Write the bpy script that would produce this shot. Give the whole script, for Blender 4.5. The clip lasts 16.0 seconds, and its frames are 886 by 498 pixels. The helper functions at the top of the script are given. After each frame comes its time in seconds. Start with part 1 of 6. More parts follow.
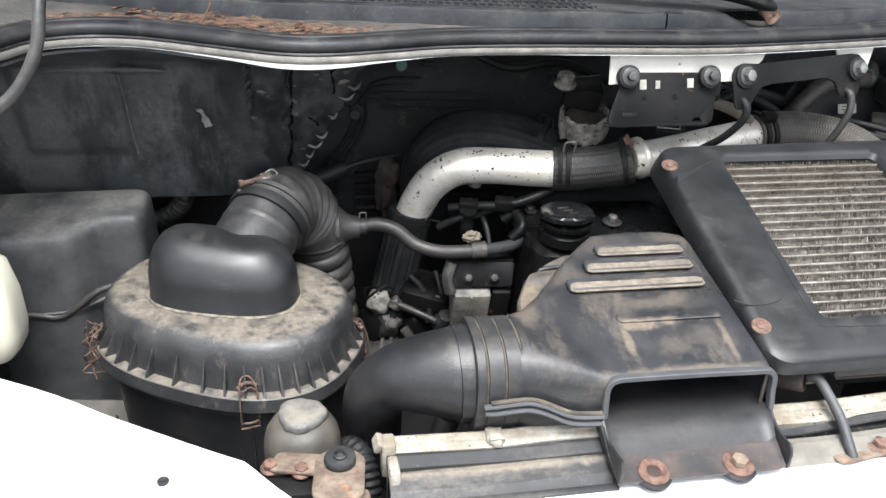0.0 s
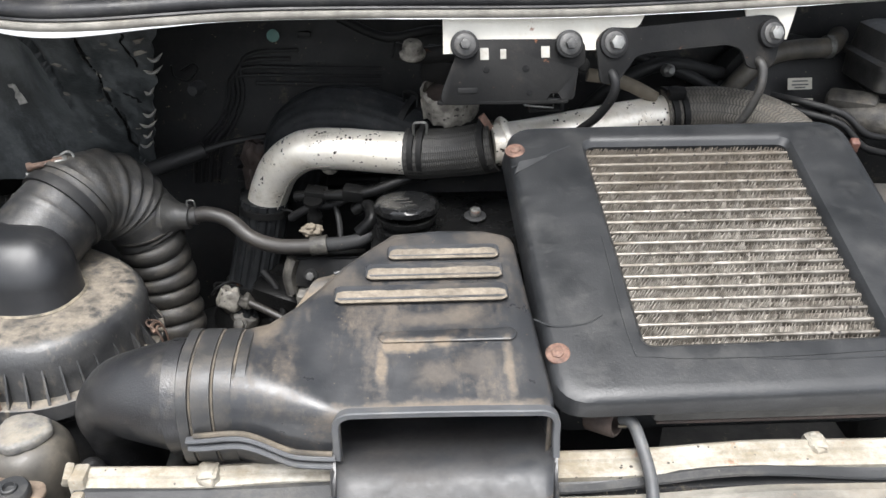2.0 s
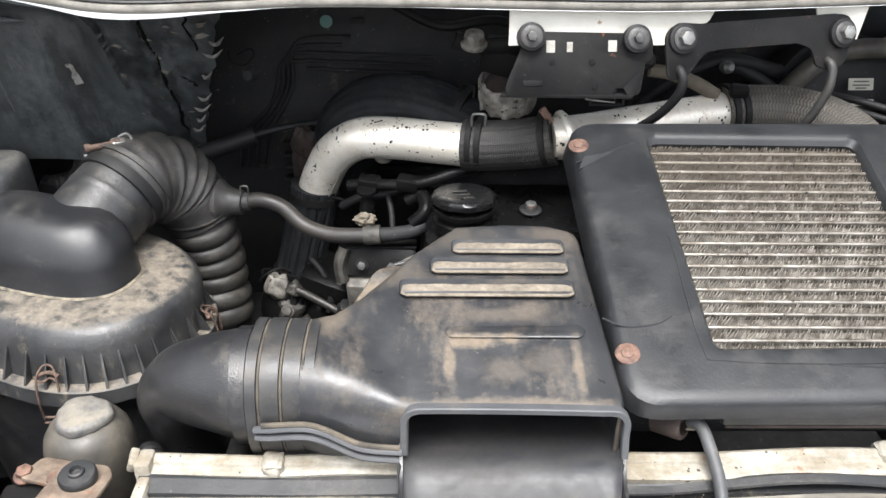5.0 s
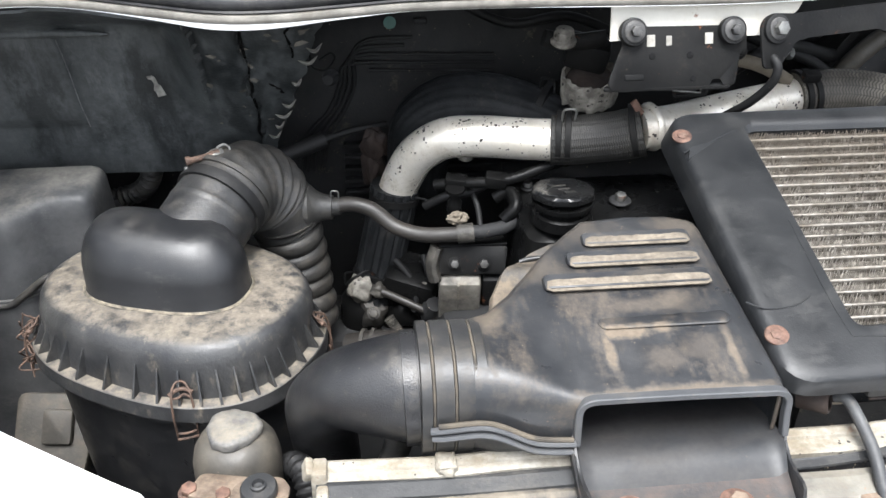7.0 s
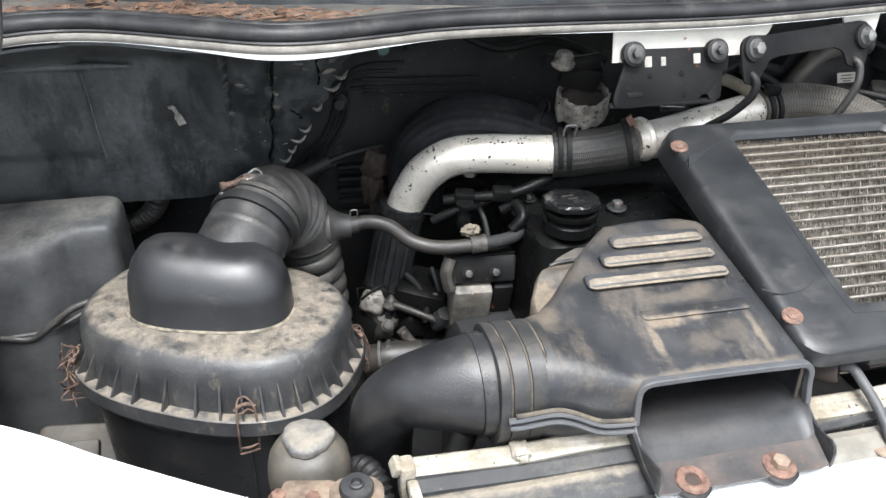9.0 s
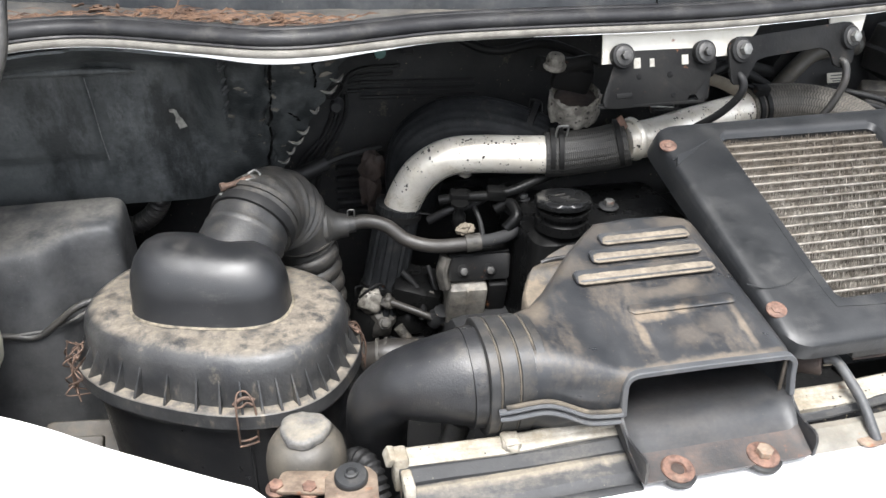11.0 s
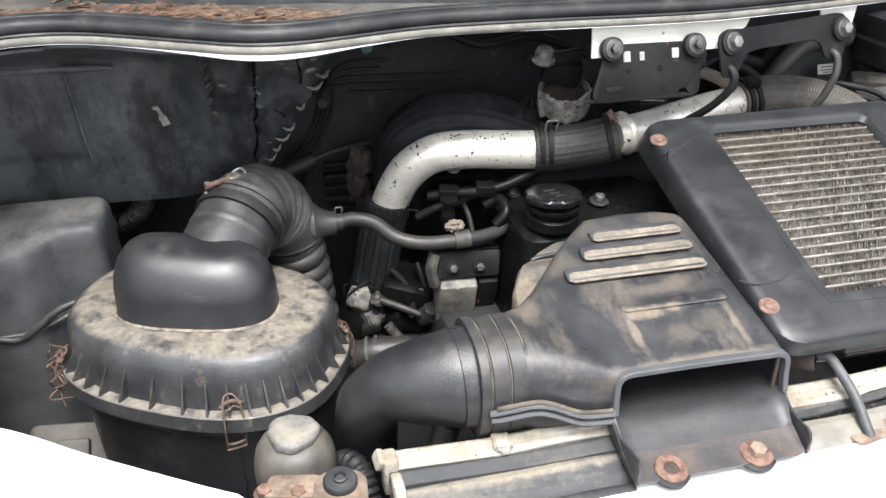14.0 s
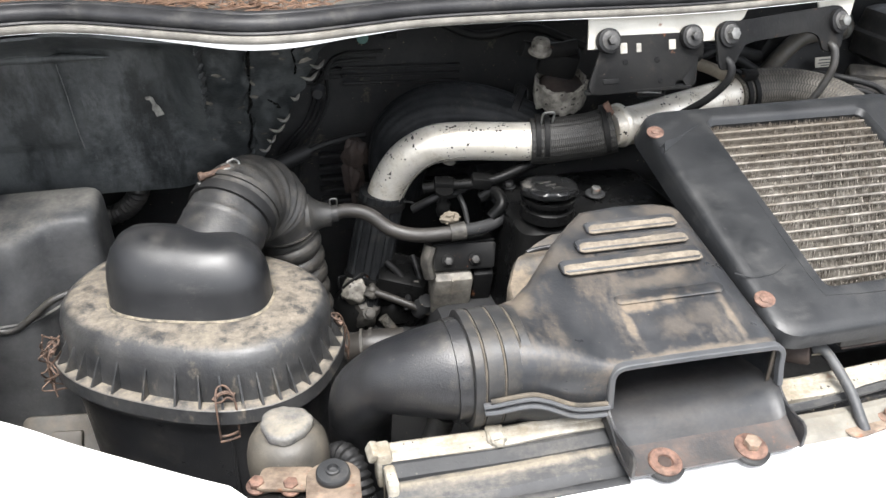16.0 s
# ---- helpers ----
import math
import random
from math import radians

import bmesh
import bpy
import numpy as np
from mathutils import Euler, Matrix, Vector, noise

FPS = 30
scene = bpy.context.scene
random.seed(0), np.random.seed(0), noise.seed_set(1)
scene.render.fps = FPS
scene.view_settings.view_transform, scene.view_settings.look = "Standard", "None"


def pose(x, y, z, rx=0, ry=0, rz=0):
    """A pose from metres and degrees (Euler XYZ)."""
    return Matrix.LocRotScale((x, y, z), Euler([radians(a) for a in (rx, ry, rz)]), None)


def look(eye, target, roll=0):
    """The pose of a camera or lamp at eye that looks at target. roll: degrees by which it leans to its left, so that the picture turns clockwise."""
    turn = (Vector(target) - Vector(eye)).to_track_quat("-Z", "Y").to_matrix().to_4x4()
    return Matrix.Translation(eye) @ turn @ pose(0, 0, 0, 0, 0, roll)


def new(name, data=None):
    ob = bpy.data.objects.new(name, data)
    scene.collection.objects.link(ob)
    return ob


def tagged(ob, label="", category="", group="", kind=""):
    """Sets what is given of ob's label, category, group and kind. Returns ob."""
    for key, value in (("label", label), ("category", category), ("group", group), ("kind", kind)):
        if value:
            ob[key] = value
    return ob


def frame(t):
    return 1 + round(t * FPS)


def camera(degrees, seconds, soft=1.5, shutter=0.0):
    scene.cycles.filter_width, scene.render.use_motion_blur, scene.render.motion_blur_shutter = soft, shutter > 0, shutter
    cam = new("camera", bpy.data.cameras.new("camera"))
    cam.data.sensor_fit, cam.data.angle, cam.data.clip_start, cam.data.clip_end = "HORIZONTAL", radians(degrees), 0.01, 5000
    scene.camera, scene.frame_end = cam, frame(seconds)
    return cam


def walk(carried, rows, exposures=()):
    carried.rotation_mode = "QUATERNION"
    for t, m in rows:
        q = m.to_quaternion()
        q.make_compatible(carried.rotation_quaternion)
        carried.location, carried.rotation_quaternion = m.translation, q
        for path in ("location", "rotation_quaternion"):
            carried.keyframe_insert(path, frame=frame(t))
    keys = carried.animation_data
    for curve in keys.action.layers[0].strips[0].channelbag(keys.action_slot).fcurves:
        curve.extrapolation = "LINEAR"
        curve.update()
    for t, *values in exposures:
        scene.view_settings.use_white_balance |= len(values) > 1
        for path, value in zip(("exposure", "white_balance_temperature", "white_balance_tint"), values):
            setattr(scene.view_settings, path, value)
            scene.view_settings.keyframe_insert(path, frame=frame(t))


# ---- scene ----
cam = camera(56.5, 16.0)
METRES, EYE, TILT, LEAN, TURN = 0.8, 1.45, -27.0, -2.3, -10.0
ROWS = [
    (0.0, 0.0, 0.0, 0.0, -0.0, 0.0, -0.0),
    (0.5, 0.0637, 0.0245, 0.003, 1.0, 0.71, -0.01),
    (1.0, 0.2056, 0.1018, 0.0226, 3.75, -0.04, -1.17),
    (1.5, 0.3147, 0.174, 0.0179, 6.95, -1.13, -1.88),
    (2.0, 0.3862, 0.1959, 0.0271, 7.57, -1.48, -1.24),
    (2.5, 0.3822, 0.1923, 0.0224, 7.83, -1.88, -1.84),
    (3.0, 0.3666, 0.2046, 0.0252, 8.37, -2.11, -2.57),
    (5.5, 0.3096, 0.1958, 0.0328, 8.49, -2.5, -2.9),
    (6.0, 0.2904, 0.1959, 0.0334, 8.46, -2.67, -2.79),
    (6.5, 0.2645, 0.1871, 0.0321, 7.97, -2.79, -2.27),
    (7.0, 0.1228, 0.1578, 0.0347, 4.72, -2.88, -0.02),
    (7.5, -0.0095, 0.1148, 0.029, -0.14, -3.03, 1.83),
    (8.0, -0.0467, 0.0929, 0.0319, -2.31, -2.43, 2.42),
    (8.5, -0.0532, 0.0864, 0.0305, -2.6, -1.86, 2.55),
    (11.0, -0.0377, 0.0516, 0.0206, -2.21, -1.34, 2.93),
    (11.5, -0.0366, 0.0502, 0.0217, -2.33, -1.37, 3.09),
    (12.0, -0.0325, 0.0484, 0.0256, -2.27, -1.37, 3.44),
    (12.5, -0.0339, 0.0489, 0.0263, -2.21, -1.51, 3.41),
    (13.0, -0.0294, 0.0541, 0.0265, -2.2, -1.67, 3.38),
    (13.5, -0.0305, 0.0589, 0.0269, -2.56, -1.89, 3.5),
    (14.0, -0.0343, 0.0664, 0.0293, -2.87, -2.0, 3.42),
    (14.5, -0.0322, 0.0714, 0.0305, -3.1, -2.1, 3.34),
    (15.0, -0.0334, 0.0702, 0.0306, -3.04, -2.18, 3.14),
    (15.5, -0.0307, 0.0723, 0.0288, -2.95, -2.35, 3.11),
    (16.0, -0.0307, 0.0716, 0.0268, -3.04, -2.46, 3.22),
]
walk(cam, [(t, pose(0, 0, EYE, TILT, LEAN, TURN) @ pose(METRES * x, METRES * y, METRES * z, 90 + pitch, roll, yaw)) for t, x, y, z, yaw, pitch, roll in ROWS],
     exposures=((0.0, 2.02, 6280, 10), (0.5, 1.99, 6280, 10), (1.5, 2.03, 6350, 10), (2.0, 2.02, 6430, 10), (3.0, 2.04, 6450, 10), (5.5, 2.10, 6450, 10), (6.5, 2.12, 6380, 10),
                (7.5, 2.14, 6260, 9), (8.5, 2.16, 6260, 9), (11.0, 2.19, 6420, 10), (12.0, 2.11, 6260, 8), (13.0, 2.13, 6260, 9), (14.0, 2.21, 6400, 10), (16.0, 2.24, 6500, 10)))


# ---- world and light ----
world = bpy.data.worlds.new("sky")
scene.world = world
world.use_nodes = True
sky = world.node_tree.nodes.new("ShaderNodeTexSky")
sky.sky_type = "NISHITA"
sky.sun_disc = False
sky.sun_elevation, sky.sun_rotation = radians(70), radians(188)
sky.air_density, sky.dust_density, sky.ozone_density = 1.0, 3.5, 0.8
background = world.node_tree.nodes["Background"]
background.inputs["Strength"].default_value = 0.13
overcast = world.node_tree.nodes.new("ShaderNodeHueSaturation")
overcast.inputs["Saturation"].default_value = 0.3
world.node_tree.links.new(sky.outputs["Color"], overcast.inputs["Color"])
world.node_tree.links.new(overcast.outputs["Color"], background.inputs["Color"])
sun = new("sun", bpy.data.lights.new("sun", "SUN"))
sun.data.energy, sun.data.angle, sun.data.color = 1.9, radians(34), (1.0, 0.99, 0.975)
sun.matrix_world = look((0.05, -0.19, 4.0), (0.2, 0.9, 1.0))


# ---- materials ----
def material(name, base, other=None, rough=0.5, metal=0.0, coarse=14.0, fine=180.0, dust=0.0, dust_colour=(0.34, 0.28, 0.2),
             rust=0.0, bump=0.15, grain=0.25, up=0.5, bump_scale=0.0, coat=0.0, dust_scale=22.0, lie=(-0.1, 1.0), pits=0.0, pit_scale=110.0, weave=0.0, spec=0.5, soft=0.0, streak=(1.0, 1.0, 1.0), patches=(),
             blot=0.0, blot_scale=26.0, scuff=0.0, scuff_colour=(0.11, 0.1, 0.085), scuff_way=(0.25, 1.0, 0.7), world_grain=False):
    """A worn surface: two tones, fine grain, settled dust and patches of rust."""
    m = bpy.data.materials.new(name)
    m.use_nodes = True
    nt = m.node_tree
    bsdf = nt.nodes["Principled BSDF"]
    where = nt.nodes.new("ShaderNodeNewGeometry").outputs["Position"] if world_grain else nt.nodes.new("ShaderNodeTexCoord").outputs["Object"]

    def noise_of(scale, detail=5.0, roughness=0.6, offset=0.0, stretch=None):
        n = nt.nodes.new("ShaderNodeTexNoise")
        n.inputs["Scale"].default_value, n.inputs["Detail"].default_value = scale, detail
        n.inputs["Roughness"].default_value = roughness
        if offset:
            shift = nt.nodes.new("ShaderNodeVectorMath")
            shift.inputs[1].default_value = (offset, offset * 0.7, -offset)
            nt.links.new(where, shift.inputs[0])
            nt.links.new(shift.outputs[0], n.inputs["Vector"])
        else:
            nt.links.new(where, n.inputs["Vector"])
        if stretch:
            pull = nt.nodes.new("ShaderNodeVectorMath")
            pull.operation = "MULTIPLY"
            pull.inputs[1].default_value = stretch
            nt.links.new(n.inputs["Vector"].links[0].from_socket, pull.inputs[0])
            nt.links.new(pull.outputs[0], n.inputs["Vector"])
        return n.outputs["Fac"]

    def span(value, low, high, to_low=0.0, to_high=1.0):
        r = nt.nodes.new("ShaderNodeMapRange")
        r.inputs[1].default_value, r.inputs[2].default_value = low, high
        r.inputs[3].default_value, r.inputs[4].default_value = to_low, to_high
        nt.links.new(value, r.inputs[0])
        return r.outputs[0]

    def maths(kind, a, b):
        n = nt.nodes.new("ShaderNodeMath")
        n.operation = kind
        for k, v in enumerate((a, b)):
            if isinstance(v, float):
                n.inputs[k].default_value = v
            else:
                nt.links.new(v, n.inputs[k])
        return n.outputs[0]

    def mix(factor, a, b, kind="MIX"):
        n = nt.nodes.new("ShaderNodeMix")
        n.data_type, n.blend_type = "RGBA", kind
        for socket, v in ((n.inputs[0], factor), (n.inputs[6], a), (n.inputs[7], b)):
            if isinstance(v, tuple):
                socket.default_value = (*v, 1.0)
            elif isinstance(v, float):
                socket.default_value = v
            else:
                nt.links.new(v, socket)
        return n.outputs[2]

    other = other or tuple(min(1.0, c * 1.5) for c in base)
    colour = mix(span(noise_of(coarse), 0.35, 0.68), base, other)
    speck = noise_of(fine, 3.0)
    roughness = span(noise_of(coarse * 2.3, 4.0, 0.65, 3.1), 0.3, 0.7, max(0.05, rough - 0.1), min(1.0, rough + 0.12))
    metallic = metal
    if rust:
        spots = span(noise_of(38.0, 6.0, 0.7, 7.7), 0.66 - 0.3 * rust, 0.74 - 0.25 * rust)
        colour = mix(spots, colour, mix(span(speck, 0.3, 0.7), (0.1, 0.04, 0.02), (0.33, 0.14, 0.07)))
        roughness = mix(spots, roughness, (0.85, 0.85, 0.85))
        if metal:
            metallic = maths("MULTIPLY", maths("SUBTRACT", 1.0, spots), metal)
    if dust:
        normal = nt.nodes.new("ShaderNodeSeparateXYZ")
        nt.links.new(nt.nodes.new("ShaderNodeNewGeometry").outputs["Normal"], normal.inputs[0])
        lying = span(normal.outputs["Z"], lie[0], lie[1], 1.0 - up, 1.0)
        rough_edge = span(noise_of(dust_scale * 9.0, 6.0, 0.7, 2.2), 0.2, 0.8, -0.11, 0.11)
        film = span(maths("ADD", noise_of(dust_scale, 8.0, 0.7, 1.3, streak), rough_edge), 0.64 - 0.3 * dust - soft, 0.77 - 0.26 * dust + soft)
        film = maths("MULTIPLY", maths("MULTIPLY", film, lying), min(1.0, 0.35 + 0.6 * dust))
        for cx, cy, sx, sy, amount in patches:
            # a ragged-edged patch of the dust colour; caked dust on the duct
            place = nt.nodes.new("ShaderNodeVectorMath")
            place.operation = "SUBTRACT"
            nt.links.new(nt.nodes.new("ShaderNodeNewGeometry").outputs["Position"], place.inputs[0])
            place.inputs[1].default_value = (cx, cy, 0.0)
            scaled = nt.nodes.new("ShaderNodeVectorMath")
            scaled.operation = "MULTIPLY"
            nt.links.new(place.outputs[0], scaled.inputs[0])
            scaled.inputs[1].default_value = (1.0 / sx, 1.0 / sy, 0.0)
            far = nt.nodes.new("ShaderNodeVectorMath")
            far.operation = "LENGTH"
            nt.links.new(scaled.outputs[0], far.inputs[0])
            ragged = maths("ADD", far.outputs["Value"], span(noise_of(dust_scale * 3.0, 8.0, 0.7, 4.4 + cx), 0.25, 0.75, -0.6, 0.6))
            film = maths("MAXIMUM", film, maths("MULTIPLY", span(ragged, 0.45, 1.15, 1.0, 0.0), float(amount)))
        # scattered grit
        grit = nt.nodes.new("ShaderNodeTexVoronoi")
        grit.inputs["Scale"].default_value = 230.0
        nt.links.new(where, grit.inputs["Vector"])
        seen = maths("LESS_THAN", grit.outputs["Distance"], span(noise_of(75.0, 3.0, 0.6, 6.1), 0.52, 0.8, 0.0, 0.32))
        film = maths("MAXIMUM", film, maths("MULTIPLY", seen, 0.6))
        shade = mix(span(speck, 0.25, 0.75), dust_colour, tuple(c * 1.35 for c in dust_colour))
        colour = mix(film, colour, shade)
        roughness = mix(film, roughness, (0.9, 0.9, 0.9))
    if scuff:
        # thin rubbed marks, gathered in places
        mark = maths("MULTIPLY", span(noise_of(70.0, 7.0, 0.75, 8.8, scuff_way), 0.56, 0.68), span(noise_of(11.0, 4.0, 0.6, 4.2), 0.42, 0.6))
        colour = mix(maths("MULTIPLY", mark, scuff), colour, scuff_colour)
    if blot:
        # ragged patches wiped back to the bare dark surface
        wiped = maths("MULTIPLY", span(noise_of(blot_scale, 9.0, 0.72, 11.3, streak), 0.5, 0.6), blot)
        colour = mix(wiped, colour, tuple(c * 0.55 for c in base))
        roughness = mix(wiped, roughness, (rough * 0.9, rough * 0.9, rough * 0.9))
    if pits:
        cells = nt.nodes.new("ShaderNodeTexVoronoi")
        cells.inputs["Scale"].default_value = pit_scale
        nt.links.new(where, cells.inputs["Vector"])
        size = span(noise_of(pit_scale * 0.35, 2.0, 0.5, 5.0), 0.45, 0.75, 0.0, pits)
        dark = maths("LESS_THAN", cells.outputs["Distance"], size)
        colour = mix(dark, colour, (0.035, 0.03, 0.026))
    colour = mix(grain, colour, mix(span(speck, 0.3, 0.7), (0.62, 0.62, 0.62), (1.0, 1.0, 1.0)), "MULTIPLY")
    stitch = None
    if weave:
        split = nt.nodes.new("ShaderNodeSeparateXYZ")
        place = nt.nodes.new("ShaderNodeUVMap")
        place.uv_map = "along"
        nt.links.new(place.outputs[0], split.inputs[0])
        row = maths("MULTIPLY", split.outputs[1], 36.0)
        tooth = maths("PINGPONG", row, 1.0)
        stitch = maths("SINE", maths("MULTIPLY", maths("ADD", maths("DIVIDE", split.outputs[0], weave), maths("MULTIPLY", tooth, 0.55)), 6.2832), 0.0)
        groove = maths("MULTIPLY", span(stitch, -0.9, 0.3), span(tooth, 0.0, 0.18))
        stitch = groove
        colour = mix(groove, tuple(c * 0.75 for c in base), colour)
    for value, socket in ((colour, "Base Color"), (roughness, "Roughness")):
        nt.links.new(value, bsdf.inputs[socket])
    if isinstance(metallic, float):
        bsdf.inputs["Metallic"].default_value = metallic
    else:
        nt.links.new(metallic, bsdf.inputs["Metallic"])
    bsdf.inputs["Coat Weight"].default_value = coat
    bsdf.inputs["Specular IOR Level"].default_value = spec
    if bump:
        b = nt.nodes.new("ShaderNodeBump")
        b.inputs["Strength"].default_value, b.inputs["Distance"].default_value = bump, 0.001
        nt.links.new(noise_of(bump_scale or fine * 1.6, 3.0), b.inputs["Height"])
        last = b.outputs[0]
        if stitch is not None:
            w = nt.nodes.new("ShaderNodeBump")
            w.inputs["Strength"].default_value, w.inputs["Distance"].default_value = 0.4, 0.001
            nt.links.new(stitch, w.inputs["Height"])
            nt.links.new(last, w.inputs["Normal"])
            last = w.outputs[0]
        nt.links.new(last, bsdf.inputs["Normal"])
    return m


PLASTIC = material("black_plastic", (0.01, 0.0105, 0.012), (0.02, 0.02, 0.021), 0.36, dust=0.2, soft=0.05, dust_colour=(0.1, 0.088, 0.07), bump=0.3, bump_scale=560, scuff=0.35, scuff_colour=(0.07, 0.066, 0.06))
DOME = material("smooth_black_plastic", (0.009, 0.0096, 0.0108), (0.015, 0.0154, 0.0168), 0.38, dust=0.2, soft=0.06, up=0.85, lie=(0.45, 0.99), dust_colour=(0.055, 0.05, 0.043), bump=0.2, bump_scale=900, fine=350, scuff=0.55, scuff_colour=(0.06, 0.058, 0.054))
LID = material("airbox_lid_plastic", (0.017, 0.0182, 0.0202), (0.04, 0.0405, 0.041), 0.4, dust=0.94, soft=0.015, up=0.96, lie=(0.74, 0.985), dust_scale=62, dust_colour=(0.13, 0.112, 0.088), bump=0.35, coarse=24, blot=0.42, blot_scale=42, scuff=0.75, scuff_colour=(0.15, 0.13, 0.1), scuff_way=(1.0, 1.0, 0.4))
DUCT = material("duct_plastic", (0.013, 0.0145, 0.017), (0.03, 0.0308, 0.0325), 0.35, dust=0.28, soft=0.05, up=0.5, lie=(0.1, 0.98), dust_colour=(0.115, 0.09, 0.063), bump=0.15, dust_scale=24, streak=(1.0, 0.35, 0.6), scuff=0.4, scuff_colour=(0.1, 0.082, 0.06), scuff_way=(1.0, 0.3, 0.5),
                patches=((0.36, 0.581, 0.095, 0.008, 0.55), (0.262, 0.715, 0.03, 0.022, 0.25), (0.213, 0.665, 0.016, 0.03, 0.5), (0.35, 0.668, 0.05, 0.008, 0.3), (0.3, 0.76, 0.05, 0.02, 0.2), (0.405, 0.76, 0.03, 0.02, 0.3), (0.375, 0.672, 0.02, 0.012, 0.4),
                         (0.308, 0.624, 0.0045, 0.028, 0.7), (0.325, 0.6405, 0.028, 0.007, 0.8), (0.357, 0.6425, 0.012, 0.006, 0.75), (0.409, 0.62, 0.005, 0.03, 0.6), (0.385, 0.622, 0.022, 0.016, 0.2), (0.35, 0.612, 0.02, 0.014, 0.25)))
SCOOP = material("satin_black_scoop_plastic", (0.012, 0.0135, 0.016), (0.026, 0.027, 0.029), 0.4, dust=0.35, soft=0.12, up=0.2, dust_colour=(0.05, 0.044, 0.038), coarse=22, bump=0.1, spec=0.36, streak=(0.4, 1.0, 1.0), blot=0.5, blot_scale=22, scuff=0.5, scuff_colour=(0.055, 0.045, 0.04))
SANDY_PLASTIC = material("sand_coated_plastic", (0.02, 0.0192, 0.018), (0.045, 0.04, 0.034), 0.6, dust=0.35, soft=0.05, up=0.2, dust_colour=(0.125, 0.1, 0.072), bump=0.3, dust_scale=34, blot=0.35, blot_scale=30, patches=((0.24, 0.718, 0.022, 0.03, 0.9), (0.27, 0.765, 0.02, 0.006, 0.5)), scuff=0.5, scuff_colour=(0.15, 0.122, 0.09))
RIDGE = material("bare_duct_plastic", (0.042, 0.0445, 0.049), (0.07, 0.0715, 0.074), 0.5, dust=0.2, soft=0.05, dust_colour=(0.1, 0.085, 0.065), bump=0.15)
RIDGE_SOFT = material("rubbed_duct_plastic", (0.019, 0.0205, 0.0235), (0.037, 0.0382, 0.0405), 0.42, dust=0.4, soft=0.06, dust_colour=(0.1, 0.082, 0.06), bump=0.15)
CUFF_DUST = material("tan_dust_line", (0.03, 0.026, 0.021), (0.1, 0.083, 0.061), 0.85, bump=0.25, grain=0.4, coarse=60)
CUFF = material("dust_browned_cuff_plastic", (0.015, 0.0158, 0.017), (0.034, 0.0335, 0.033), 0.4, dust=0.3, soft=0.06, up=0.3, dust_colour=(0.088, 0.073, 0.055), bump=0.2, dust_scale=26, scuff=0.4, scuff_colour=(0.1, 0.084, 0.062))
LIP_RUBBER = material("dusty_lip_rubber", (0.0095, 0.0103, 0.0115), (0.022, 0.0228, 0.0238), 0.55, dust=0.25, soft=0.05, up=0.3, dust_colour=(0.1, 0.09, 0.075), bump=0.25, streak=(0.35, 1.0, 1.0))
RAIL_TAN = material("stained_cream_rail", (0.1, 0.094, 0.08), (0.185, 0.175, 0.15), 0.6, dust=0.5, soft=0.05, up=0.3, dust_colour=(0.12, 0.1, 0.075), rust=0.1, bump=0.4, coarse=22, blot=0.6, blot_scale=18, streak=(0.4, 1.0, 1.0))
SKIRT = material("dusty_grey_skirt_plastic", (0.018, 0.019, 0.02), (0.045, 0.0455, 0.046), 0.5, dust=0.45, soft=0.06, up=0.1, dust_colour=(0.075, 0.07, 0.062), bump=0.25, coarse=20, scuff=0.4)
RAIL_DUST = material("dust_caked_rail", (0.014, 0.0148, 0.0165), (0.034, 0.0345, 0.035), 0.45, dust=0.3, soft=0.04, up=0.4, dust_colour=(0.16, 0.138, 0.105), bump=0.3, coarse=20, dust_scale=17, streak=(0.35, 1.0, 1.0), patches=((0.16, 0.5555, 0.13, 0.0065, 0.75),))
RUBBER = material("black_rubber", (0.009, 0.009, 0.0095), (0.016, 0.016, 0.016), 0.55, dust=0.08, up=0.6, dust_colour=(0.08, 0.07, 0.055), bump=0.2, spec=0.25)
NECK = material("dusty_neck_plastic", (0.014, 0.0145, 0.0155), (0.03, 0.03, 0.03), 0.42, dust=0.3, soft=0.06, up=0.5, dust_colour=(0.085, 0.075, 0.06), bump=0.25, coarse=30, dust_scale=34, scuff=0.5, scuff_colour=(0.1, 0.085, 0.065))
GREY_RUBBER = material("worn_grey_rubber", (0.018, 0.018, 0.018), (0.04, 0.0385, 0.0352), 0.48, dust=0.3, soft=0.06, up=0.3, dust_colour=(0.1, 0.086, 0.067), bump=0.4, dust_scale=40, coarse=30, blot=0.3, blot_scale=45, scuff=0.4)
SEAL = material("weatherstrip_rubber", (0.012, 0.012, 0.0135), (0.03, 0.03, 0.031), 0.46, dust=0.25, soft=0.04, up=0.5, dust_colour=(0.1, 0.094, 0.083), bump=0.25, spec=0.32, coarse=20)
SEAL_GREY = material("weatherstrip_grip", (0.13, 0.122, 0.106), (0.235, 0.222, 0.195), 0.65, dust=0.35, dust_colour=(0.13, 0.113, 0.09), bump=0.35, coarse=46, scuff=0.5, scuff_colour=(0.07, 0.064, 0.055))
WHITE = material("white_paint", (0.78, 0.78, 0.78), (0.82, 0.82, 0.82), 0.25, grain=0.03, bump=0.0, coat=0.4)
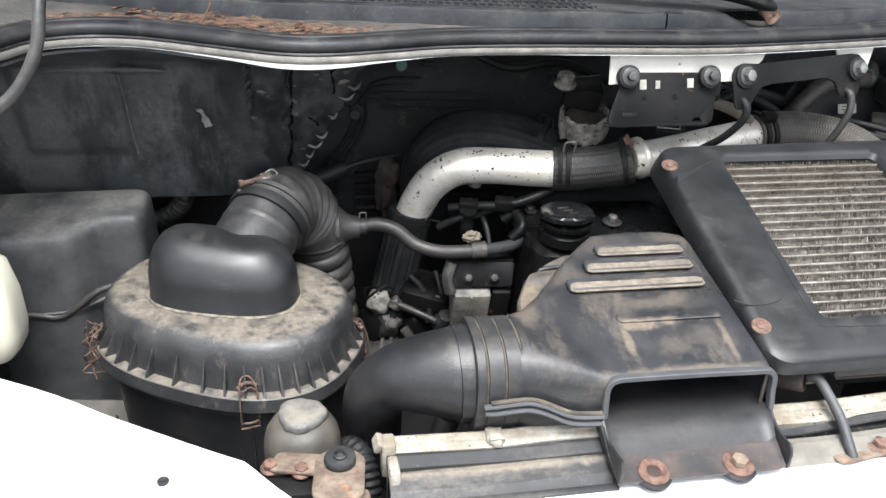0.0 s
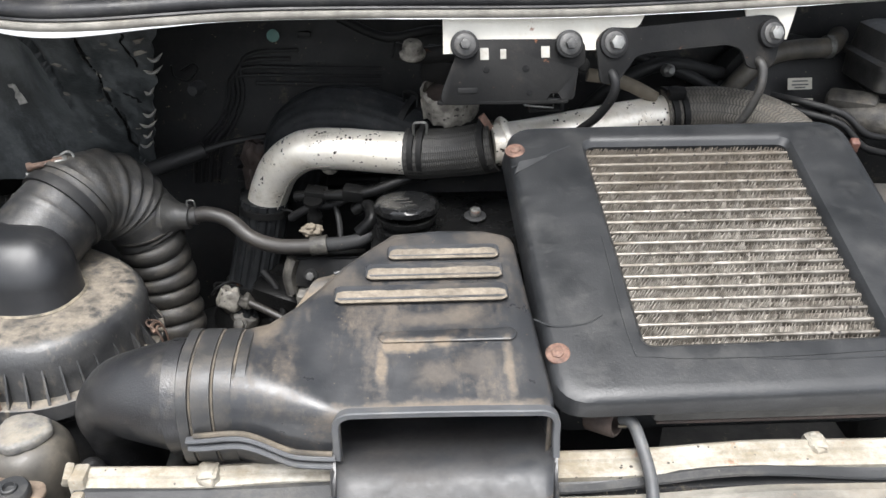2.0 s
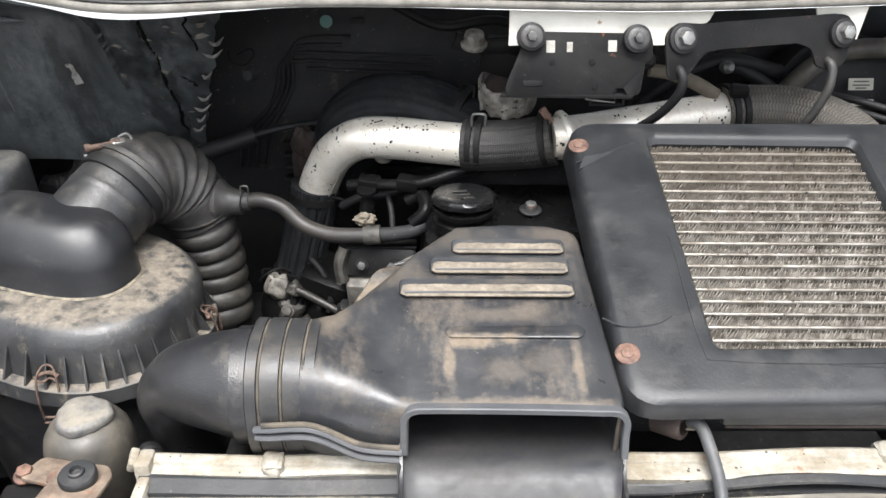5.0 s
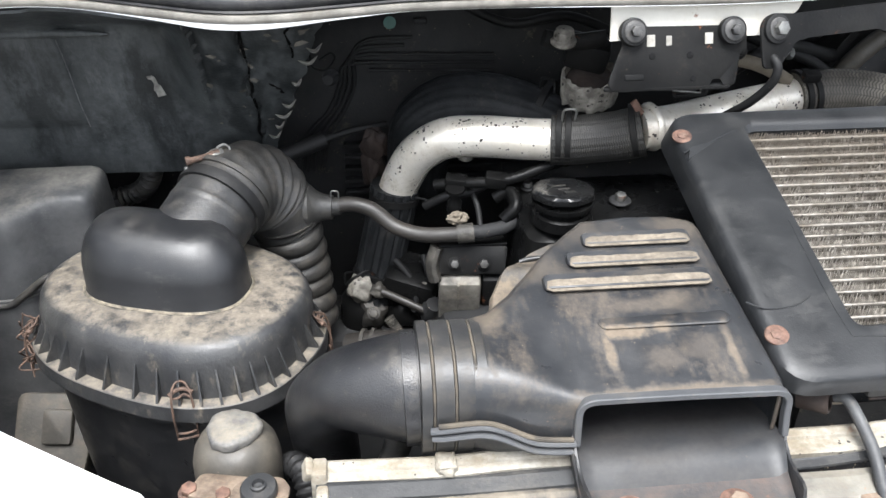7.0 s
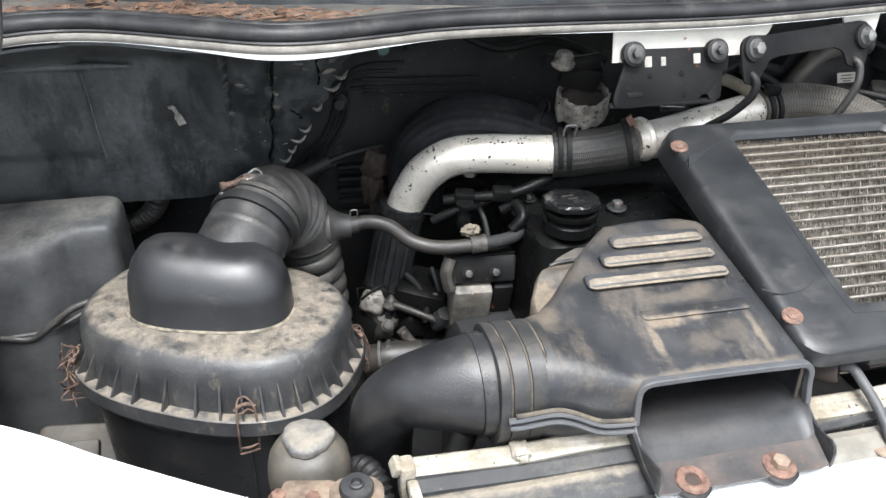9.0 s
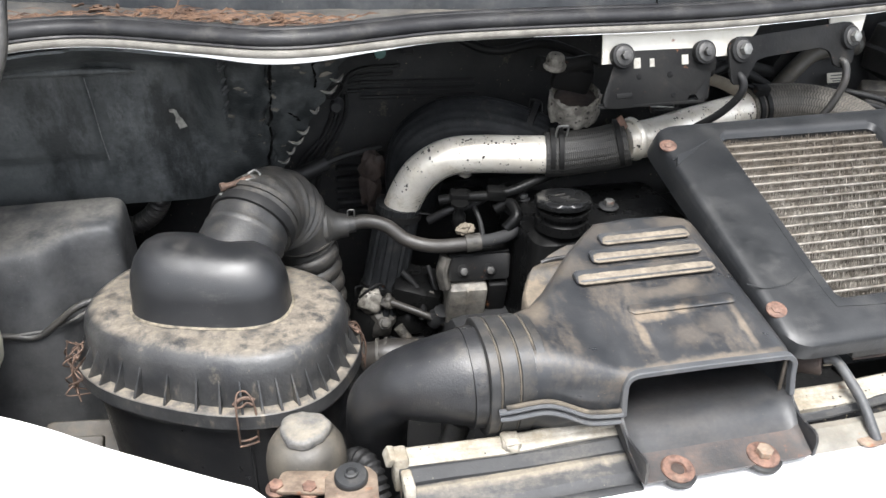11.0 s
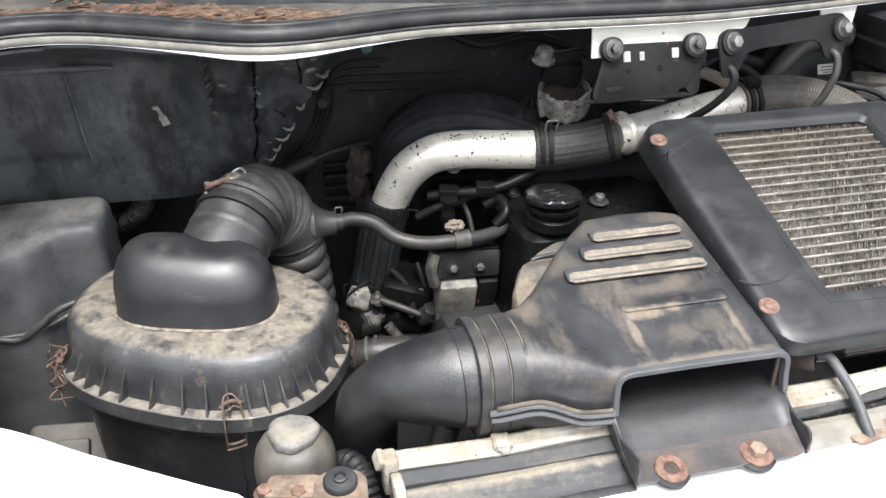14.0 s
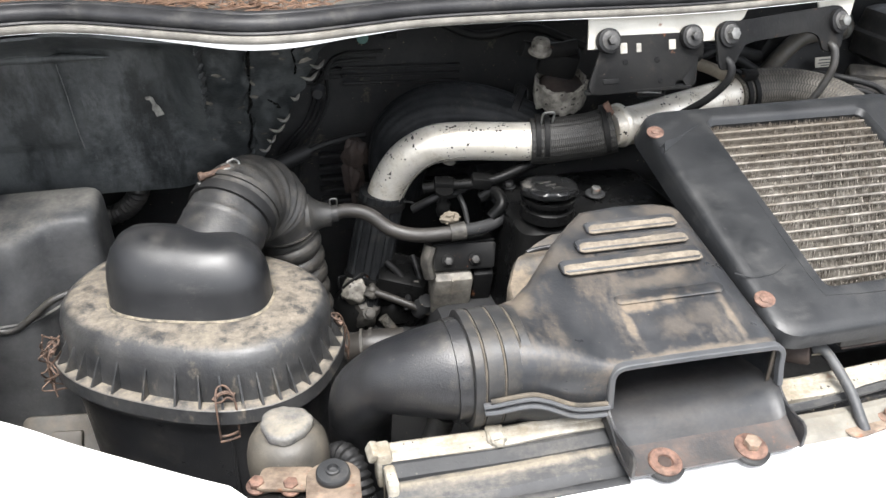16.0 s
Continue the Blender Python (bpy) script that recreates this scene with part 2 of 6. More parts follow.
WHITE_DIRTY = material("aged_white_paint", (0.19, 0.176, 0.146), (0.36, 0.343, 0.298), 0.6, dust=0.78, soft=0.03, dust_colour=(0.125, 0.103, 0.07), rust=0.17, bump=0.5, up=0.2, coarse=40, pits=0.3, pit_scale=170.0, streak=(0.45, 1.0, 1.0), scuff=0.85, scuff_colour=(0.12, 0.094, 0.06))
BRACKET_WHITE = material("dulled_white_paint", (0.58, 0.555, 0.49), (0.68, 0.655, 0.59), 0.4, dust=0.3, soft=0.05, dust_colour=(0.42, 0.36, 0.26), rust=0.02, bump=0.1, grain=0.1)
# Bracket white darkened for the shade behind the slots.
SLOT_WHITE = material("shaded_white_paint", (0.2, 0.19, 0.165), (0.4, 0.385, 0.345), 0.5, coarse=70, bump=0.1)
CREAM = material("yellowed_tank_plastic", (0.7, 0.66, 0.52), (0.78, 0.74, 0.62), 0.4, grain=0.08, bump=0.05)
SHROUD = material("shroud_plastic", (0.0078, 0.0087, 0.0098), (0.0185, 0.0193, 0.0205), 0.4, dust=0.12, soft=0.08, up=0.4, dust_colour=(0.05, 0.0485, 0.045), spec=0.4, bump=0.2, fine=260, scuff=0.3, scuff_colour=(0.055, 0.055, 0.054))
ALLOY = material("speckled_aluminium", (0.66, 0.615, 0.53), (0.79, 0.755, 0.685), 0.38, metal=0.55, dust=0.34, up=0.1, dust_colour=(0.34, 0.28, 0.195), bump=0.12, grain=0.2, coarse=30, pits=0.52, pit_scale=210.0, scuff=0.7, scuff_colour=(0.2, 0.16, 0.11))
# Upper rows of fins and tubes are tinted darker and browner.
FIN = material("intercooler_alloy", (0.062, 0.053, 0.042), (0.31, 0.287, 0.25), 0.4, metal=0.3, dust=0.35, up=0.2, dust_colour=(0.06, 0.048, 0.036), bump=0.2, coarse=110, grain=0.35, fine=260, world_grain=True, patches=((0.6, 0.86, 0.24, 0.085, 0.75),))
BAR = material("intercooler_tube_alloy", (0.085, 0.075, 0.062), (0.27, 0.252, 0.224), 0.36, metal=0.45, dust=0.45, up=0.2, dust_colour=(0.1, 0.083, 0.062), bump=0.4, coarse=40, grain=0.5, pits=0.42, pit_scale=190.0, world_grain=True, streak=(0.5, 1.0, 1.0), patches=((0.6, 0.86, 0.24, 0.085, 0.6),), scuff=0.8, scuff_colour=(0.07, 0.055, 0.04))
RUST = material("rusty_steel", (0.06, 0.032, 0.024), (0.19, 0.108, 0.077), 0.75, metal=0.1, coarse=90, bump=0.6, grain=0.55, dust=0.4, dust_colour=(0.15, 0.118, 0.09))
RUST_WIRE = material("rusted_spring_wire", (0.035, 0.022, 0.016), (0.13, 0.08, 0.056), 0.75, metal=0.1, coarse=120, bump=0.5, grain=0.5)
RUST_DARK = material("dark_rusty_steel", (0.014, 0.0095, 0.008), (0.036, 0.023, 0.0175), 0.8, coarse=40, bump=0.4, grain=0.5)
RUST_PALE = material("pale_rusty_steel", (0.1, 0.073, 0.054), (0.22, 0.17, 0.127), 0.75, metal=0.1, coarse=45, rust=0.3, bump=0.5, grain=0.45, dust=0.35, dust_colour=(0.17, 0.142, 0.108))
TRAY = material("rust_stained_black_steel", (0.02, 0.02, 0.021), (0.036, 0.034, 0.033), 0.42, rust=0.16, dust=0.5, soft=0.1, up=0.3, dust_colour=(0.085, 0.054, 0.04), bump=0.3, dust_scale=26)
STEEL = material("zinc_steel", (0.12, 0.12, 0.115), (0.31, 0.31, 0.295), 0.48, metal=0.8, rust=0.08, dust=0.3, dust_colour=(0.12, 0.1, 0.075), bump=0.2, coarse=60)
STEEL_BLACK = material("black_painted_steel", (0.0058, 0.006, 0.0064), (0.0135, 0.0133, 0.0128), 0.55, rust=0.06, dust=0.1, soft=0.04, dust_colour=(0.06, 0.05, 0.04), bump=0.25, spec=0.12)
CASTING = material("corroded_aluminium_casting", (0.06, 0.056, 0.05), (0.24, 0.225, 0.195), 0.65, metal=0.2, dust=0.4, dust_colour=(0.2, 0.17, 0.13), bump=0.9, fine=90, grain=0.6, coarse=40)
CASTING_PALE = material("crusted_pale_alloy", (0.09, 0.082, 0.07), (0.34, 0.32, 0.28), 0.65, metal=0.1, dust=0.4, dust_colour=(0.15, 0.125, 0.095), bump=0.9, fine=90, grain=0.6, coarse=70, pits=0.5, pit_scale=170)
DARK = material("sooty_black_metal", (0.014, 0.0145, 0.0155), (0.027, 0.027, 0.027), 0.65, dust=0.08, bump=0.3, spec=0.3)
# Oily black pushed darker to carry the shade deep in the bay.
OILY_SHADED = material("oily_shaded_black_metal", (0.0035, 0.0036, 0.0038), (0.008, 0.008, 0.0078), 0.3, dust=0.0, bump=0.3, spec=0.1)
INSULATION = material("black_splash_shield", (0.017, 0.0204, 0.0222), (0.064, 0.07, 0.072), 0.44, dust=0.5, soft=0.03, up=0.1, dust_colour=(0.1, 0.107, 0.11), bump=0.6, coarse=13, dust_scale=10, streak=(1.5, 1.0, 0.45), blot=0.65, blot_scale=13, patches=((-0.25, 1.03, 0.055, 0.3, 0.3), (-0.33, 1.03, 0.04, 0.3, 0.22)), scuff=0.75, scuff_colour=(0.11, 0.116, 0.118), scuff_way=(1.0, 1.0, 0.15))
RESERVOIR = material("stained_grey_reservoir", (0.04, 0.037, 0.032), (0.075, 0.067, 0.055), 0.55, dust=0.4, soft=0.04, up=0.6, dust_colour=(0.125, 0.104, 0.076), blot=0.4, blot_scale=24, scuff=0.4, bump=0.25, coarse=26)
CAP_GREY = material("dusty_cap", (0.065, 0.065, 0.066), (0.165, 0.157, 0.14), 0.6, dust=0.85, soft=0.04, dust_colour=(0.17, 0.15, 0.118), up=0.97, lie=(0.75, 0.98), bump=0.9, fine=120, coarse=80)
TRAY_DUST = material("dusty_cowl_plastic", (0.042, 0.042, 0.041), (0.105, 0.1, 0.09), 0.7, dust=0.55, soft=0.04, dust_colour=(0.15, 0.133, 0.108), bump=0.6, fine=140, grain=0.5, blot=0.5, blot_scale=17, streak=(0.6, 1.0, 1.0))
COWL = material("grey_cowl_plastic", (0.02, 0.0225, 0.0258), (0.046, 0.0485, 0.052), 0.5, dust=0.45, soft=0.05, up=0.6, lie=(0.3, 0.98), dust_colour=(0.13, 0.125, 0.115), bump=0.3, spec=0.3, blot=0.5, blot_scale=20, scuff=0.4)
HOSE_DUSTY = material("dusty_bellows_rubber", (0.016, 0.0155, 0.015), (0.03, 0.0285, 0.0258), 0.5, dust=0.4, soft=0.04, up=0.3, dust_colour=(0.085, 0.073, 0.057), bump=0.4, dust_scale=40)
HOSE = material("brownish_black_hose_rubber", (0.017, 0.0155, 0.014), (0.027, 0.0238, 0.0205), 0.5, dust=0.22, up=0.4, dust_colour=(0.085, 0.068, 0.05), bump=0.25)
LEAF = material("dead_leaf", (0.07, 0.038, 0.024), (0.2, 0.125, 0.08), 0.8, coarse=70, bump=0.5, grain=0.45, world_grain=True)
NEEDLE = material("dead_pine_needle", (0.042, 0.021, 0.0135), (0.185, 0.105, 0.06), 0.75, coarse=60, bump=0.0)
BRAID = material("braided_grey_hose", (0.04, 0.036, 0.03), (0.15, 0.136, 0.112), 0.65, dust=0.35, dust_colour=(0.13, 0.105, 0.075), bump=0.3, fine=240, grain=0.4, weave=0.0042, blot=0.4, blot_scale=30, coarse=24)
WOVEN = material("woven_black_rubber", (0.012, 0.0117, 0.011), (0.034, 0.032, 0.0275), 0.6, dust=0.4, bump=0.2, grain=0.3, weave=0.0026, dust_colour=(0.05, 0.045, 0.036))
BEIGE = material("beige_sleeve", (0.07, 0.058, 0.042), (0.14, 0.118, 0.087), 0.7, dust=0.4, dust_colour=(0.12, 0.095, 0.07), bump=0.3)
LABEL = material("pale_label", (0.3, 0.285, 0.24), (0.4, 0.385, 0.33), 0.6, grain=0.25, dust=0.3)
FLUTED = material("fluted_hose_rubber", (0.008, 0.0088, 0.0097), (0.02, 0.021, 0.022), 0.5, dust=0.2, dust_colour=(0.06, 0.055, 0.047), bump=0.5, spec=0.12, coarse=40)
GLOSS = material("glossy_black_plastic", (0.005, 0.0053, 0.0057), (0.0095, 0.0095, 0.0095), 0.24, bump=0.15, spec=0.4)
RIB_DUST = material("worn_rib_dust", (0.108, 0.091, 0.07), (0.178, 0.151, 0.116), 0.85, bump=0.5, grain=0.5, coarse=60, fine=240, blot=0.55, blot_scale=70, streak=(0.4, 1.0, 1.0), scuff=0.5, scuff_colour=(0.05, 0.045, 0.038))
INK = material("dark_print", (0.05, 0.05, 0.05), None, 0.6)
SCRAP = material("dull_paper_scrap", (0.08, 0.078, 0.07), (0.19, 0.184, 0.166), 0.7, coarse=120, bump=0.4, grain=0.4)
SCRATCH = material("scuffed_grey_plastic", (0.06, 0.062, 0.066), (0.17, 0.172, 0.175), 0.6, coarse=120, grain=0.4)
SIDE = material("hazed_black_cover_plastic", (0.025, 0.0268, 0.0292), (0.055, 0.0565, 0.0585), 0.55, dust=0.8, soft=0.04, up=0.88, lie=(0.35, 0.95), dust_colour=(0.105, 0.1, 0.09), bump=0.35, coarse=30, scuff=0.5, scuff_colour=(0.11, 0.108, 0.1))
GRIME = material("grimy_alloy", (0.018, 0.017, 0.0155), (0.085, 0.079, 0.068), 0.6, metal=0.2, dust=0.3, dust_colour=(0.12, 0.1, 0.075), bump=0.9, fine=90, grain=0.6, coarse=60)
STAY_PAINT = material("grey_painted_steel", (0.026, 0.0275, 0.03), (0.058, 0.0595, 0.061), 0.6, rust=0.08, dust=0.3, dust_colour=(0.12, 0.105, 0.085), bump=0.2, coarse=40)
DUST_EDGE = material("broken_dust_line", (0.06, 0.053, 0.041), (0.24, 0.205, 0.152), 0.85, bump=0.3, grain=0.45, coarse=70)
WASHER = material("dull_grey_steel", (0.035, 0.035, 0.035), (0.09, 0.088, 0.084), 0.5, metal=0.3, dust=0.35, dust_colour=(0.1, 0.086, 0.066), bump=0.4, coarse=90)
GREEN = material("green_sticker", (0.06, 0.16, 0.14), (0.09, 0.2, 0.18), 0.5)
RED = material("dull_red_plastic", (0.06, 0.022, 0.016), (0.1, 0.038, 0.028), 0.55, dust=0.3)
GROUND = material("gravelly_asphalt", (0.045, 0.045, 0.045), (0.09, 0.088, 0.083), 0.9, coarse=3, fine=60, bump=0.8)
GLASS = bpy.data.materials.new("windscreen_glass")
GLASS.use_nodes = True
GLASS.node_tree.nodes["Principled BSDF"].inputs["Base Color"].default_value = (0.05, 0.06, 0.06, 1)
GLASS.node_tree.nodes["Principled BSDF"].inputs["Roughness"].default_value = 0.04


# ---- building helpers ----
def V(*p):
    return Vector(p)


def part(name, bm, mat, parent=None, label="", smooth=40.0):
    """Link a bmesh as one mesh object, under a thing or a part."""
    bmesh.ops.recalc_face_normals(bm, faces=bm.faces)
    data = bpy.data.meshes.new(name)
    bm.to_mesh(data)
    bm.free()
    data.materials.append(mat)
    if smooth:
        for p in data.polygons:
            p.use_smooth = True
        data.set_sharp_from_angle(angle=radians(smooth))
    ob = new(name, data)
    if parent is not None:
        ob.parent = parent
        ob.matrix_parent_inverse = parent.matrix_basis.inverted()
    return tagged(ob, label)


def thing(name, at, label, category, group="", kind=""):
    """An Empty at a thing's base that carries its parts."""
    ob = new(name)
    ob.empty_display_size = 0.02
    ob.matrix_basis = Matrix.Translation(at)
    return tagged(ob, label, category, group, kind)


def setting(name, bm, mat, label, category, smooth=40.0):
    return tagged(part(name, bm, mat, None, label, smooth), label, category, "", "structure")


def spline(points, steps=10):
    """A smooth curve through points (Catmull-Rom)."""
    p = [Vector(q) for q in points]
    p = [2 * p[0] - p[1], *p, 2 * p[-1] - p[-2]]
    out = []
    for i in range(1, len(p) - 2):
        for k in range(steps):
            t = k / steps
            a, b, c, d = p[i - 1:i + 3]
            out.append(0.5 * (2 * b + (c - a) * t + (2 * a - 5 * b + 4 * c - d) * t * t + (3 * b - a - 3 * c + d) * t ** 3))
    out.append(p[-2])
    return out


def even(path, step):
    """The path again with even steps along its length."""
    lengths = [0.0]
    for a, b in zip(path, path[1:]):
        lengths.append(lengths[-1] + (b - a).length)
    count = max(2, int(lengths[-1] / step))
    out, j = [], 0
    for k in range(count + 1):
        s = lengths[-1] * k / count
        while j < len(path) - 2 and lengths[j + 1] < s:
            j += 1
        f = (s - lengths[j]) / max(1e-9, lengths[j + 1] - lengths[j])
        out.append(path[j].lerp(path[j + 1], min(1.0, f)))
    return out


def loft(rings, caps=True, closed=True, uv=False):
    bm = bmesh.new()
    made = [[bm.verts.new(p) for p in ring] for ring in rings]
    n = len(made[0])
    for a, b in zip(made, made[1:]):
        for k in range(n if closed else n - 1):
            bm.faces.new((a[k], a[(k + 1) % n], b[(k + 1) % n], b[k]))
    if caps and closed:
        bm.faces.new(made[0])
        bm.faces.new(made[-1])
    if uv:
        layer = bm.loops.layers.uv.new("along")
        spot, s = {}, 0.0
        for i, ring in enumerate(made):
            if i:
                s += (ring[0].co + ring[n // 2].co - made[i - 1][0].co - made[i - 1][n // 2].co).length / 2
            for k, v in enumerate(ring):
                spot[v] = (s, k / n)
        for f in bm.faces:
            ks = [spot[l.vert][1] for l in f.loops]
            for l in f.loops:
                a, b = spot[l.vert]
                l[layer].uv = (a, b + 1.0 if max(ks) - min(ks) > 0.5 and b < 0.5 else b)
    return bm


def rings_along(path, radius, sides=20, flat=1.0):
    """Rings round a path; radius is a number or a function of the length walked and of the whole length."""
    total = sum((b - a).length for a, b in zip(path, path[1:]))
    out, s, side = [], 0.0, None
    for i, p in enumerate(path):
        ahead = (path[min(i + 1, len(path) - 1)] - path[max(i - 1, 0)]).normalized()
        if side is None:
            side = ahead.cross(V(0, 0, 1) if abs(ahead.z) < 0.9 else V(0, 1, 0)).normalized()
        side = (side - ahead * side.dot(ahead)).normalized()
        other = ahead.cross(side)
        if i:
            s += (p - path[i - 1]).length
        r = radius(s, total) if callable(radius) else radius
        out.append([p + side * (math.cos(a) * r) + other * (math.sin(a) * r * flat)
                    for a in (math.tau * k / sides for k in range(sides))])
    return out


def tube(points, radius, sides=20, steps=10, step=0.0, flat=1.0):
    path = spline(points, steps)
    if step:
        path = even(path, step)
    return loft(rings_along(path, radius, sides, flat))


def lathe(profile, place, axis=(0, 0, 1), sides=32):
    """A turned solid: profile rows are (radius, height along the axis)."""
    turn = Vector(axis).normalized().to_track_quat("Z", "Y").to_matrix()
    return loft([[Vector(place) + turn @ V(math.cos(a) * r, math.sin(a) * r, h) for a in (math.tau * k / sides for k in range(sides))]
                 for r, h in profile])


def rounded(points, radius, seg=4):
    """A polygon (2D) with rounded corners; radius is one number or one a corner."""
    out, n = [], len(points)
    for i, p in enumerate(points):
        p = Vector(p)
        a, b = Vector(points[i - 1]), Vector(points[(i + 1) % n])
        r = radius[i] if isinstance(radius, (list, tuple)) else radius
        u, v = (a - p).normalized(), (b - p).normalized()
        half = max(0.05, u.angle(v) / 2)
        cut = min(r / math.tan(half), 0.48 * (a - p).length, 0.48 * (b - p).length)
        for k in range(seg + 1):
            t = k / seg
            out.append((1 - t) ** 2 * (p + u * cut) + 2 * t * (1 - t) * p + t * t * (p + v * cut))
    return out


def plate(outline, thick, frame_of, bevel=0.0):
    """A flat plate: a 2D outline in the frame's x and y, thick along its z, with bevelled rims."""
    mid = sum((Vector(p) for p in outline), Vector((0, 0))) / len(outline)

    def ring(shrink, h):
        out = []
        for p in outline:
            d = Vector(p) - mid
            q = mid + d * max(0.0, 1 - shrink / max(1e-6, d.length))
            out.append(frame_of @ V(q.x, q.y, h))
        return out
    if bevel:
        return loft([ring(bevel, 0), ring(0, bevel), ring(0, thick - bevel), ring(bevel * 0.3, thick - bevel * 0.3), ring(bevel, thick)])
    return loft([ring(0, 0), ring(0, thick)])


def block(size, frame_of, bevel=0.003, seg=2):
    """A bevelled box round the frame's origin."""
    bm = bmesh.new()
    bmesh.ops.create_cube(bm, size=1.0, matrix=Matrix.Diagonal((*size, 1)))
    if bevel:
        bmesh.ops.bevel(bm, geom=bm.edges[:], offset=bevel, segments=seg, profile=0.5, affect="EDGES")
    bm.transform(frame_of)
    return bm


def sheet(fn, nu, nv, thick=0.0):
    """A surface fn(u, v), u and v from 0 to 1, with a thickness against its normal."""
    bm = bmesh.new()
    made = [[bm.verts.new(fn(i / nu, j / nv)) for j in range(nv + 1)] for i in range(nu + 1)]
    for i in range(nu):
        for j in range(nv):
            bm.faces.new((made[i][j], made[i + 1][j], made[i + 1][j + 1], made[i][j + 1]))
    bm.normal_update()
    if thick:
        bmesh.ops.solidify(bm, geom=bm.faces[:], thickness=thick)
        bmesh.ops.recalc_face_normals(bm, faces=bm.faces[:])
    return bm


def frame_at(place, ahead, up=(0, 0, 1)):
    """A frame at a place with its z along ahead and its y as near to up as can be."""
    z = Vector(ahead).normalized()
    x = Vector(up).cross(z).normalized()
    y = z.cross(x)
    m = Matrix((x, y, z)).transposed().to_4x4()
    m.translation = place
    return m


def join(*bms):
    out = bmesh.new()
    for b in bms:
        data = bpy.data.meshes.new("joined")
        b.to_mesh(data)
        b.free()
        out.from_mesh(data)
        bpy.data.meshes.remove(data)
    return out


def bolt(parent, place, axis, size=0.0065, washer=0.011, mat=None, washer_mat=None, name="bolt", height=0.006, socket=True):
    """A hexagon bolt on a round washer."""
    mat, washer_mat = mat or STEEL, washer_mat or mat or STEEL
    m = frame_at(place, axis, (0.13, 0.2, 1))
    w = part("washer", lathe(((washer * 0.2, 0), (washer, 0), (washer, 0.0016), (washer * 0.93, 0.0022), (size, 0.0024)), place, axis, 24), washer_mat, parent)
    hexa = [(math.cos(math.tau * k / 6) * size, math.sin(math.tau * k / 6) * size) for k in range(6)]
    head = plate(hexa, height, m @ pose(0, 0, 0.002), 0.0009)
    part(name, head, mat, parent)
    return w


# ---- setting: ground, bodywork, bay walls, cowl ----
def flat_box(x0, x1, y0, y1, z0, z1, bevel=0.002):
    return block((x1 - x0, y1 - y0, z1 - z0), pose((x0 + x1) / 2, (y0 + y1) / 2, (z0 + z1) / 2), bevel)


setting("ground", sheet(lambda u, v: V(400 * (u - 0.5), 400 * (v - 0.5), 0), 8, 8), GROUND, "grey gravelly asphalt ground under the van", "ground")
# Added dark floor and side panels that keep light out of the bay.
setting("floor", flat_box(-0.62, 1.15, 0.45, 1.25, 0.42, 0.44), DARK, "black sheet added under the bay to block light", "bay floor")
setting("wall_west", flat_box(-0.5, -0.46, 0.66, 1.24, 0.44, 1.2), DARK, "black inner wing panel of the engine bay", "inner wing")
setting("wall_east", flat_box(1.08, 1.12, 0.62, 1.24, 0.44, 1.2), DARK, "black inner wing panel beside the brake gear", "inner wing")


def firewall():
    wall = setting("wall_north", flat_box(-0.6, 1.15, 1.2, 1.24, 0.44, 1.235), DARK, "sooty black firewall with pressed ribs", "firewall")
    for k in range(4):
        d = 0.011 * k
        part("pressed_rib", tube([(0.19 - d, 1.194, 1.118 - d), (0.135 - d, 1.194, 1.116 - d), (0.112 - d * 0.6, 1.194, 1.1 - d), (0.11 - d * 0.6, 1.194, 1.055), (0.095 - d * 0.6, 1.194, 1.02), (0.072 - d, 1.194, 0.98), (0.06 - d, 1.194, 0.93)], 0.0028, 8, 6), DARK, wall)
    for k in range(3):
        part("pressed_rib", tube([(0.13, 1.19, 1.098 - 0.011 * k), (0.18, 1.19, 1.096 - 0.011 * k), (0.3, 1.19, 1.093 - 0.011 * k)], 0.0026, 8, 4), DARK, wall)
    for k in range(5):
        part("pressed_rib", flat_box(0.09, 0.32, 1.184, 1.2, 0.965 - 0.018 * k, 0.972 - 0.018 * k, 0.003), DARK, wall)
    return wall


firewall()

LIP = ((-0.42, 0.72), (-0.33, 0.80), (-0.285, 0.868), (-0.262, 0.911), (-0.215, 0.934), (-0.155, 0.928), (-0.066, 0.884), (-0.008, 0.856),
       (0.045, 0.853), (0.111, 0.87), (0.175, 0.886), (0.307, 0.897), (0.523, 0.912), (0.76, 0.953), (0.95, 0.99), (1.1, 1.03))
LIP_PATH = [(p.x, p.y) for p in even(spline([(x, y, 0) for x, y in LIP], 8), 0.012)]


def lip_y(x):
    for (a, ya), (b, yb) in zip(LIP_PATH, LIP_PATH[1:]):
        if a <= x <= b:
            return ya + (yb - ya) * (x - a) / (b - a)
    return LIP_PATH[0][1] if x < LIP_PATH[0][0] else LIP_PATH[-1][1]


def seal_lift(x):
    """How far the flange and its seal rise towards the outer end of the cowl."""
    f = min(1.0, max(0.0, (0.56 - x) / 0.4))
    return 0.0055 * f * f * (3 - 2 * f)


def swept(profile, path):
    """A profile of (outwards, up) points carried along a level path."""
    rings = []
    for i, (x, y) in enumerate(path):
        a, b = path[max(0, i - 1)], path[min(len(path) - 1, i + 1)]
        d = Vector((b[0] - a[0], b[1] - a[1])).normalized()
        back = Vector((-d.y, d.x))
        rings.append([V(x + back.x * o, y + back.y * o, h + seal_lift(x)) for o, h in profile])
    return loft(rings)


